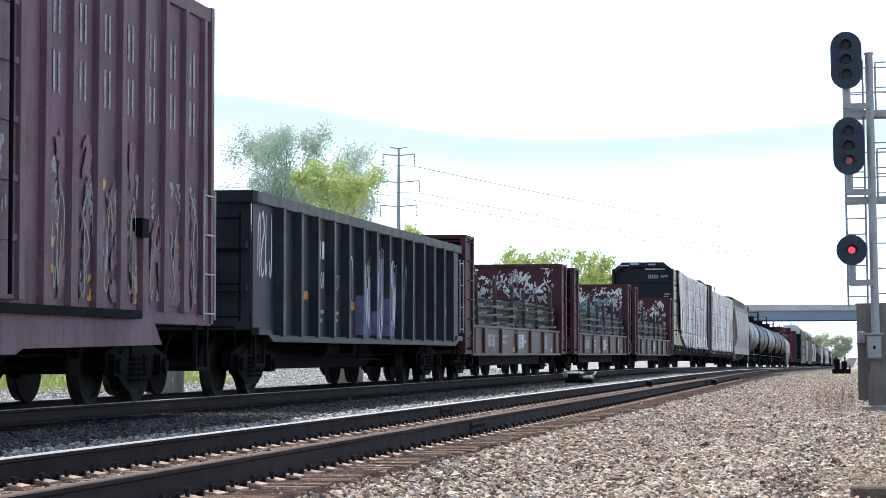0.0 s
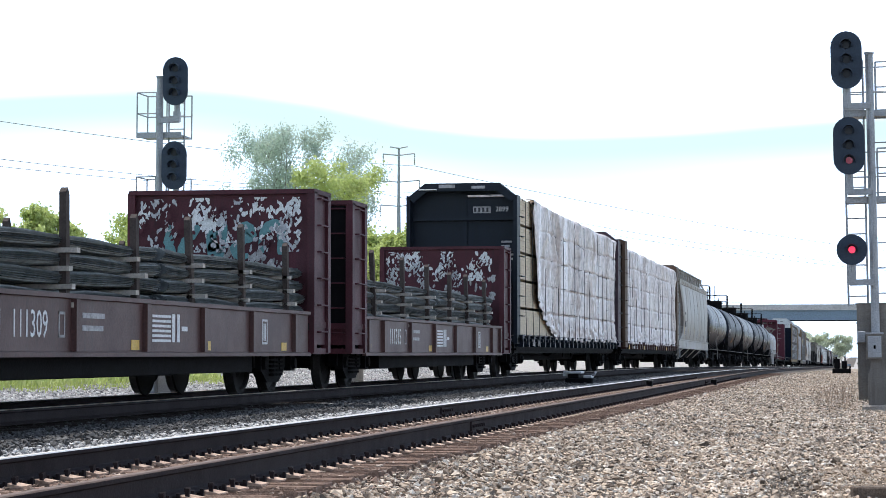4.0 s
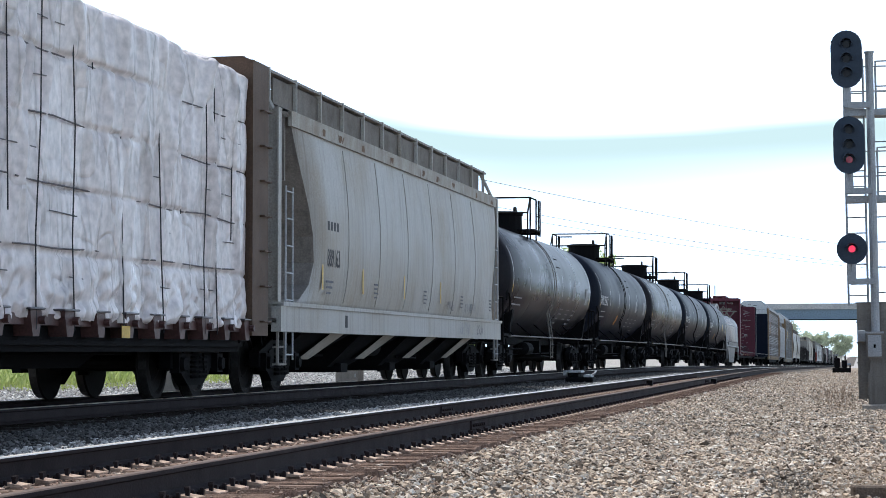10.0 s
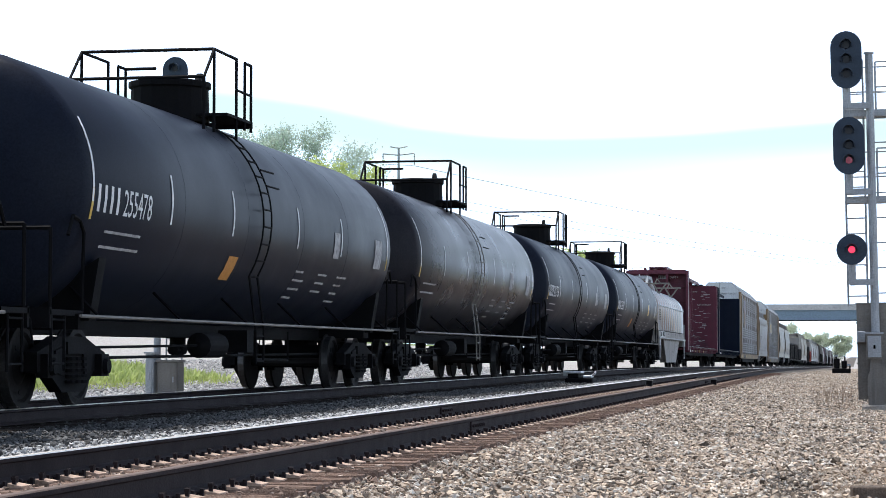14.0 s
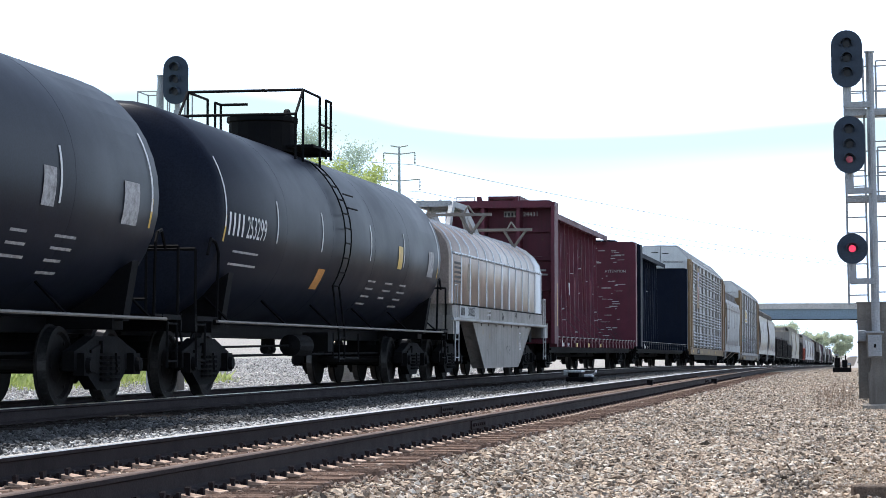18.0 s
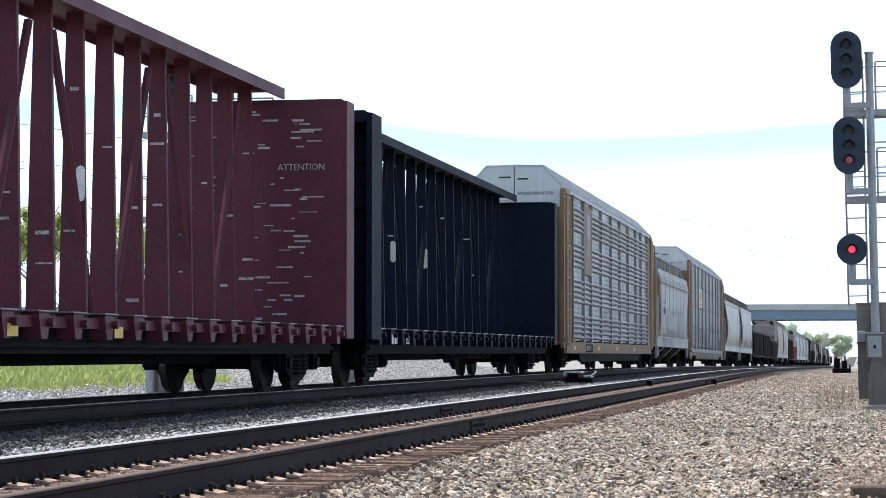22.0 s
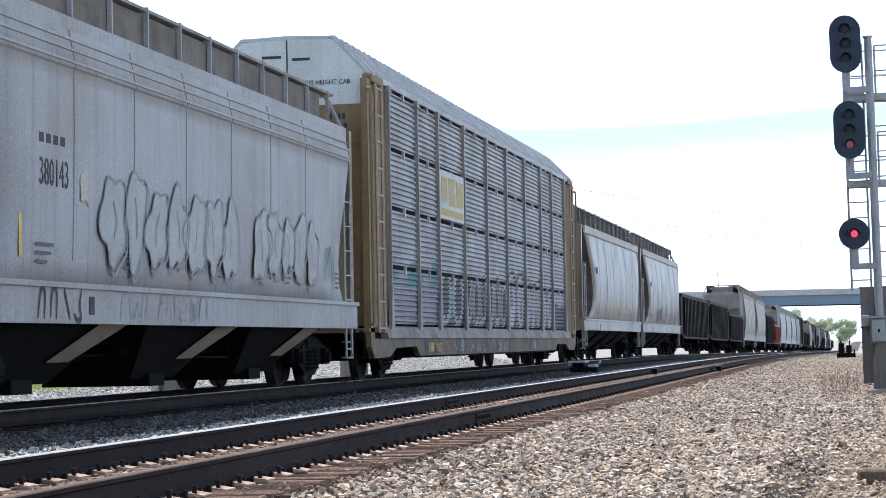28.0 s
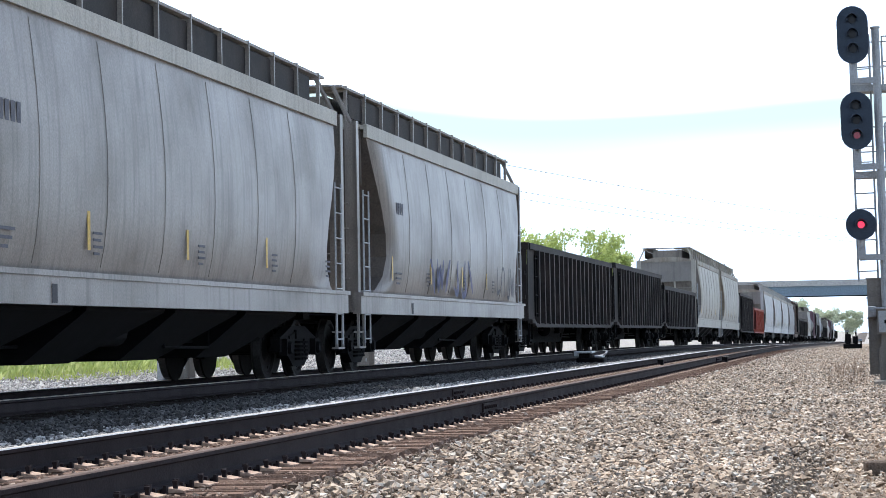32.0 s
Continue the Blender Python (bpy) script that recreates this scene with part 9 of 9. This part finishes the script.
# ---- trees, tower and weeds ----
def tree(at, h, spread, seed, leaf, leaves=3500, size=0.22, label="", puff=1.0, group="trees"):
    rnd = random.Random(seed)
    t = tagged(new("tree"), label, "tree", group=group)
    t.location = at
    bm = bmesh.new()
    ends = []

    def limb(p, d, length, r, depth):
        pts = [p]
        for i in range(3):
            d = (d + Vector((rnd.uniform(-.22, .22), rnd.uniform(-.22, .22), rnd.uniform(-.05, .18)))).normalized()
            pts.append(pts[-1] + d * length / 3)
        n = 6 if depth < 2 else 4
        rings = []
        for i, q in enumerate(pts):
            k = r * (1 - 0.22 * i)
            s = d.orthogonal().normalized()
            w = d.cross(s)
            rings.append([q + (s * math.cos(math.tau * j / n) + w * math.sin(math.tau * j / n)) * k for j in range(n)])
        loft(bm, rings)
        if depth >= 2:
            ends.append((pts[-1], length))
            ends.append((pts[-2], length))
        if depth < 4:
            for i in range(3 if depth < 3 else 2):
                a = rnd.uniform(0, math.tau)
                up = rnd.uniform(0.35, 1.0)
                nd = (d * up + Vector((math.cos(a), math.sin(a), 0.15)) * rnd.uniform(0.5, 0.95) * spread).normalized()
                limb(pts[rnd.choice((2, 3, 3))], nd, length * rnd.uniform(0.58, 0.78), r * 0.52, depth + 1)
    limb(Vector((0, 0, -0.3)), Vector((0, 0, 1)), h * 0.36, h * 0.017, 0)
    part("trunk", bm, M["bark"], t, "bare branching trunk")
    rng = np.random.default_rng(seed)
    c = np.array([e[0] for e in ends])
    rad = np.array([e[1] for e in ends]) * 0.42
    n = leaves
    k = rng.integers(0, len(c), n)
    o = rng.normal(size=(n, 3)) * rad[k][:, None] * 0.56 * puff
    pos = c[k] + o
    ax = rng.normal(size=(n, 3))
    ax /= np.linalg.norm(ax, axis=1)[:, None]
    bx = np.cross(ax, rng.normal(size=(n, 3)))
    bx /= np.linalg.norm(bx, axis=1)[:, None]
    s = size * rng.uniform(0.5, 1.2, n)[:, None]
    v = np.stack([pos - ax * s, pos + bx * s * 0.55, pos + ax * s, pos - bx * s * 0.55], 1)
    me = bpy.data.meshes.new("crown")
    me.vertices.add(4 * n)
    me.vertices.foreach_set("co", v.reshape(-1))
    me.loops.add(4 * n)
    me.loops.foreach_set("vertex_index", np.arange(4 * n))
    me.polygons.add(n)
    me.polygons.foreach_set("loop_start", np.arange(0, 4 * n, 4))
    me.update(calc_edges=True)
    me.materials.append(leaf)
    part("crown", me, leaf, t, "loose crown of small leaves")
    return t


def far_spot(px, d):
    """Where a sight line px right of the line's far end lies d metres off."""
    x = px * 0.966 * d / 3968
    return x, (d + x * 0.182) / 0.983


for px, d, h, sp, seed, lf, n, lab in (
        (-1018, 170, 17.8, 0.40, 3, "leaf_pale", 5200, "tall pale-leaved tree in early leaf"),
        (-990, 176, 15.2, 0.4, 4, "leaf_pale", 3600, "slim pale tree in early leaf"),
        (-912, 172, 18.8, 0.30, 25, "leaf_pale", 3600, "pale tree with an open crown"),
        (-958, 150, 12.9, 0.85, 6, "leaf_yellow", 6500, "round yellow-green tree in spring leaf"),
        (-890, 155, 12.3, 0.85, 7, "leaf_yellow", 6000, "broad yellow-green tree in spring leaf"),
        (-842, 160, 9.2, 0.55, 28, "leaf_yellow", 4500, "rounded yellow-green tree in spring leaf"),
        (-866, 165, 10.6, 0.6, 8, "leaf_yellow", 4500, "low yellow-green tree in spring leaf"),
        (-1000, 148, 9.0, 1.2, 10, "leaf_yellow", 4500, "bushy low yellow-green spring tree"),
        (-1150, 160, 11.5, 0.8, 11, "leaf_pale", 1300, "thin sparse tree with few leaves"),
        (-1250, 150, 8.5, 1.1, 12, "leaf_yellow", 2600, "low bushy green tree"),
        (-1120, 150, 7.5, 1.2, 21, "leaf_yellow", 3000, "low bushy yellow-green tree"),
        (-1330, 140, 9.0, 1.1, 22, "leaf_yellow", 2600, "bushy low yellow-green spring tree"),
        (-1490, 120, 8.0, 1.2, 13, "leaf_yellow", 4500, "leafy yellow-green tree behind the bank"),
        (-1600, 110, 8.0, 1.2, 14, "leaf_yellow", 4500, "full yellow-green tree behind the bank")):
    x, y = far_spot(px, d)
    tree((x, y, ground_z(x, y) if x > -200 else 3), h, sp, seed, M[lf], int(n * 3.2), 0.105 if lf == "leaf_pale" else 0.135, lab)
for i, (px, d, h) in enumerate(((-680, 360, 10), (-640, 370, 14), (-610, 365, 16), (-575, 380, 21), (-545, 350, 22), (-520, 360, 21), (-495, 370, 20), (-470, 365, 17), (-445, 380, 15), (-420, 390, 14),
                                (-395, 395, 13), (-365, 400, 11), (-335, 405, 10), (-310, 405, 11), (-715, 360, 8))):
    x, y = far_spot(px, d)
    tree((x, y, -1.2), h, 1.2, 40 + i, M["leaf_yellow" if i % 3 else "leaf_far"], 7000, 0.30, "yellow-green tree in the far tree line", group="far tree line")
for i, (px, d, h) in enumerate(((-108, 560, 13), (-90, 560, 11), (-45, 640, 12), (-30, 650, 9), (40, 500, 10), (60, 480, 12))):
    x, y = far_spot(px, d)
    tree((x, y, sag(y) - 0.5), h, 1.2, 60 + i, M["leaf_haze"], 11000, 0.26, "green tree beyond the bridge, haze put into its leaves", 1.7, group="trees beyond the bridge")

tower = tagged(new("power_pylon"), "slim steel power pylon with three pairs of arms", "pylon")
x, y = far_spot(-828, 350)
tower.location = (x, y, 0)
bm = bmesh.new()
loft(bm, [[(r * math.cos(math.tau * i / 8), r * math.sin(math.tau * i / 8), z) for i in range(8)] for z, r in ((-3, 0.55), (12, 0.42), (32.8, 0.16))])
part("pole", bm, M["mastgrey"], tower)
for z, w in ((31.6, 2.5), (27.4, 3.3), (23.6, 2.9), (32.7, 1.4)):
    bm = bmesh.new()
    rod(bm, (-w, 0, z + 0.25), (0, 0, z), 0.10, 5)
    rod(bm, (w, 0, z + 0.25), (0, 0, z), 0.10, 5)
    part("cross_arm", bm, M["mastgrey"], tower)
    if z < 32:
        for k in (-1, 1):
            bm = bmesh.new()
            for j in range(6):
                rod(bm, (k * w, 0, z + 0.2 - 0.3 * j), (k * w, 0, z - 0.02 - 0.3 * j), 0.13 if j % 2 else 0.08, 5)
            part("insulator", bm, M["casegrey"], tower)
for i, (z, dx) in enumerate(((25.7, 3.3), (25.7, -3.3), (29.9, 2.5))):
    c = tagged(new("power_line"), "thin sagging power line beyond the yard", "cable", group="power lines")
    bm = bmesh.new()
    tube(bm, [(tower.location.x + dx + 150 * q, tower.location.y + 420 * q, z - 18 * q * (1 - q)) for q in (k / 24 for k in range(25))], 0.035)
    part("cable", bm, M["strap"], c)
    bm = bmesh.new()
    tube(bm, [(tower.location.x + dx - 60 * q, tower.location.y - 300 * q, z - 18 * q * (1 - q)) for q in (k / 24 for k in range(25))], 0.03)
    part("cable", bm, M["strap"], c)

post = tagged(new("sign_post"), "thin dark post on the bridge approach", "post")
x, y = far_spot(-258, 430)
post.location = (x, y, 9.5)
bm = bmesh.new()
rod(bm, (0, 0, -12), (0, 0, 4.0), 0.09, 6)
part("pole", bm, M["frame"], post)


def blades(name, label, material, spots, seed, h0, h1, w, stuff, lean=0.5):
    """Tufts of upright blades in one mesh."""
    rng = np.random.default_rng(seed)
    P = []
    for x0, x1, y0, y1, n in spots:
        P.append(np.stack([rng.uniform(x0, x1, n), rng.uniform(y0, y1, n)], 1))
    P = np.concatenate(P)
    n = len(P)
    z = np.array([ground_z(a, b) for a, b in P]) - 0.01
    h = rng.uniform(h0, h1, n)
    a = rng.uniform(0, math.tau, n)
    dx, dy = np.cos(a) * w, np.sin(a) * w
    l = rng.normal(size=(n, 2)) * lean * h[:, None] * 0.5
    v = np.empty((n, 4, 3))
    v[:, 0] = np.stack([P[:, 0] - dx, P[:, 1] - dy, z], 1)
    v[:, 1] = np.stack([P[:, 0] + dx, P[:, 1] + dy, z], 1)
    v[:, 2] = np.stack([P[:, 0] + dx * 0.6 + l[:, 0] * 0.5, P[:, 1] + dy * 0.6 + l[:, 1] * 0.5, z + h * 0.6], 1)
    v[:, 3] = np.stack([P[:, 0] + l[:, 0], P[:, 1] + l[:, 1], z + h], 1)
    me = bpy.data.meshes.new(name)
    me.vertices.add(4 * n)
    me.vertices.foreach_set("co", v.reshape(-1))
    me.loops.add(4 * n)
    me.loops.foreach_set("vertex_index", np.arange(4 * n))
    me.polygons.add(n)
    me.polygons.foreach_set("loop_start", np.arange(0, 4 * n, 4))
    me.update(calc_edges=True)
    me.materials.append(material)
    return tagged(new(name, me), label, stuff, kind="stuff")


blades("grass", "fresh green grass and weeds on the bank", M["blade"], ((-34, -18.6, 44, 65, 46000), (-21, -17.6, 46, 63, 4500)), 2, 0.05, 0.24, 0.014, "grass")
blades("leafy_weeds", "broad-leaved pale green weeds on the bank", M["weed"], ((-29, -18.2, 44, 64, 14000),), 5, 0.06, 0.34, 0.05, "weeds", 0.9)
blades("dry_weeds", "dry brown weed stalks beside the signal", M["drygrass"], ((-1.0, -0.15, 47, 62, 190), (-0.6, 0.0, 44.5, 47, 45)), 3, 0.12, 0.45, 0.0045, "weeds", 0.25)


# ---- the train, from the first car seen to the far end ----
boxcar(9.6, 28.85, "maroon ribbed boxcar with worn white lettering and spray marks")
gondola(30.35, 47.5, "black ribbed gondola with purple spray paint and numbers", M["gonblack"], marked=True)
pipe_car(47.84, 65.01, "red bulkhead car loaded with tied steel bar bundles", "111301", 1)
pipe_car(66.77, 83.83, "red bulkhead car with steel bars and teal spray marks", "111309", 2)
pipe_car(85.42, 102.94, "red bulkhead car of steel bars with peeling white patches", "111315", 3)
lumber_car(104.2, 128.54, "blue-black centre-beam car with loosely wrapped lumber load", M["bluepaint"], M["plum"], 4.93, True, 11, "2899")
lumber_car(130.15, 154.55, "brown centre-beam car full of white wrapped lumber", M["brownpost"], M["brownpost"], 4.78, False, 23)
hopper(155.07, 176.28, "warm light grey round-sided covered hopper with rusty roof edge", M["hopwarm"], M["hopdirty"], "round", "889163", 1)
tank_car(176.7, 195.55, "dusty black tank car with white side stripes", M["tankbrown"], None, 2)
tank_car(195.8, 214.6, "satin black tank car with white number and orange placard", M["tank"], "255478", 1)
tank_car(214.85, 232.95, "dusty black tank car with a brown sheen", M["tankbrown"], None, 3)
tank_car(233.17, 251.02, "black tank car with white number and yellow placard", M["tank"], "211756", 4)
tank_car(251.26, 269.7, "satin black tank car with a yellow data placard", M["tank"], "253299", 5)
coil_car(269.9, 285.07, "grey coil car under a rounded rusty silver hood")
empty_beam_car(285.6, 309.34, "faded red empty centre-beam lumber car", M["centerred"])
empty_beam_car(310.75, 335.3, "dark navy empty centre-beam lumber car", M["navy"], number="732", red=False)
auto_rack(336.72, 365.84, "galvanised auto carrier with tan ends and striped shield", "punched", 1, (2.35, 5.1, 7.05, 9.95, 12.95, 15.85, 18.75, 21.7, 23.8, 26.4), 1)
hopper(367.17, 385.3, "pale grey covered hopper covered in outlined spray tags", M["hopgrey"], M["hoptan"], "flat", "380143", 3, True)
auto_rack(385.81, 414.66, "galvanised auto carrier with tan ends and grey tags", "ridge", 2, (2.1, 4.75, 6.9, 9.9, 12.85, 15.75, 18.7, 21.6, 23.75, 26.4), 4)
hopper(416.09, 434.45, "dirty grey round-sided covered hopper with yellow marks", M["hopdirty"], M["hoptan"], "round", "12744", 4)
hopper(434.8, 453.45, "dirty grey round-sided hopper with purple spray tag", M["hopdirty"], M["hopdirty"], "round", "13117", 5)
gondola(453.9, 472.7, "rusty black ribbed gondola with bent ribs", M["gonrust"], 2.85, 18, seed=5, ragged=0.06)
gondola(473.2, 491.1, "rusty black ribbed gondola with streaked sides", M["gonrust"], 2.9, 18, seed=6, ragged=0.04)
gondola(491.5, 509.3, "low rusty black ribbed gondola", M["gonrust"], 2.5, 18, seed=7, ragged=0.04)
hopper(509.8, 527.8, "cream round-sided covered hopper", M["hopcream"], M["coilgrey"], "round", None, 7)
hopper(528.2, 546.7, "cream round-sided covered hopper with tan sill", M["hopcream"], M["hoptan"], "round", None, 8)
gondola(547.2, 564.7, "tall black gondola with plain dark ribs", M["gonrust"], 3.3, 16, seed=9)
M["brick"] = paint("bright_red_oxide_paint", (0.34, 0.07, 0.045), (0.26, 0.06, 0.04), rough=0.6, scale=1.0)
M["tankwhite"] = paint("white_hopper_paint", (0.55, 0.55, 0.54), (0.45, 0.44, 0.42), rough=0.45, scale=0.6, streak=0.3)
M["boxgreen"] = paint("dull_brown_car_paint", (0.13, 0.09, 0.075), (0.09, 0.06, 0.05), rough=0.6, scale=0.8)
gondola(565.2, 581.2, "bright red ribbed gondola", M["brick"], 2.6, 12, seed=10)
hopper(581.7, 599.7, "white round-sided covered hopper", M["tankwhite"], M["coilgrey"], "round", None, 12)
hopper(600.2, 618.2, "grey-white round-sided covered hopper", M["tankwhite"], M["hopdirty"], "round", None, 13)
hopper(618.7, 636.7, "white covered hopper with a dirty belly", M["tankwhite"], M["hopdirty"], "round", None, 14)
hopper(637.2, 655.2, "light grey covered hopper far back", M["hopgrey"], M["hopdirty"], "round", None, 15)
boxcar(655.8, 673.2, "dull brown ribbed boxcar", M["boxgreen"], False, 4.8)
far = [("gondola", "gonrust"), ("gondola", "gonrust"), ("hopper", "hopdirty"), ("tank", "tank"), ("boxcar", "maroon"), ("gondola", "gonrust"), ("hopper", "hopgrey"), ("tank", "tank")]
u = 673.8
for i in range(18):
    k, m = far[i % len(far)]
    if k == "gondola":
        gondola(u, u + 17.6, "dark ribbed gondola far down the train", M[m], 2.8, 10, seed=30 + i)
    elif k == "hopper":
        hopper(u, u + 17.6, "weathered covered hopper far down the train", M[m], M["hopdirty"], "round", None, 40 + i)
    elif k == "tank":
        tank_car(u, u + 17.6, "black tank car far down the train", M[m], None, 50 + i)
    else:
        boxcar(u, u + 17.6, "maroon boxcar far down the train", M[m], False, 4.7)
    u += 18.1


# ---- what moves ----
def motions():
    for ob, u in CARS:
        rows = []
        for t in range(0, 33):
            s = u - gone(t)
            rows.append((t, pose(TRAIN_X, s, sag(s), math.degrees(math.atan2(sag(s + 6) - sag(s - 6), 12)))))
        walk(ob, rows)
    for ob, t0, x0 in BRIDGE_CARS:
        rows = []
        for t in range(0, 33):
            x = max(-400.0, min(400.0, x0 - 30.6 * (t - t0)))
            rows.append((t, pose(x, BY + 4.0, sag(BY) + 1.92 + 9.8, 0, 0, -90)))
        walk(ob, rows)
    # the wheels roll: one turn for every 2.87 m; every wheelset of a kind shares the keys
    first = {}
    for ws, k in WHEELSETS:
        if k not in first:
            steps = 960
            rows = []
            for i in range(steps + 1):
                t = 32 * i / steps
                rows.append((t, pose(0, k * 0.89, 0.457, math.degrees(gone(t) / 0.457))))
            walk(ws, rows)
            first[k] = ws
        else:
            src = first[k].animation_data
            ws.rotation_mode = "QUATERNION"
            keys = ws.animation_data_create()
            keys.action = src.action
            keys.action_slot = src.action_slot


motions()
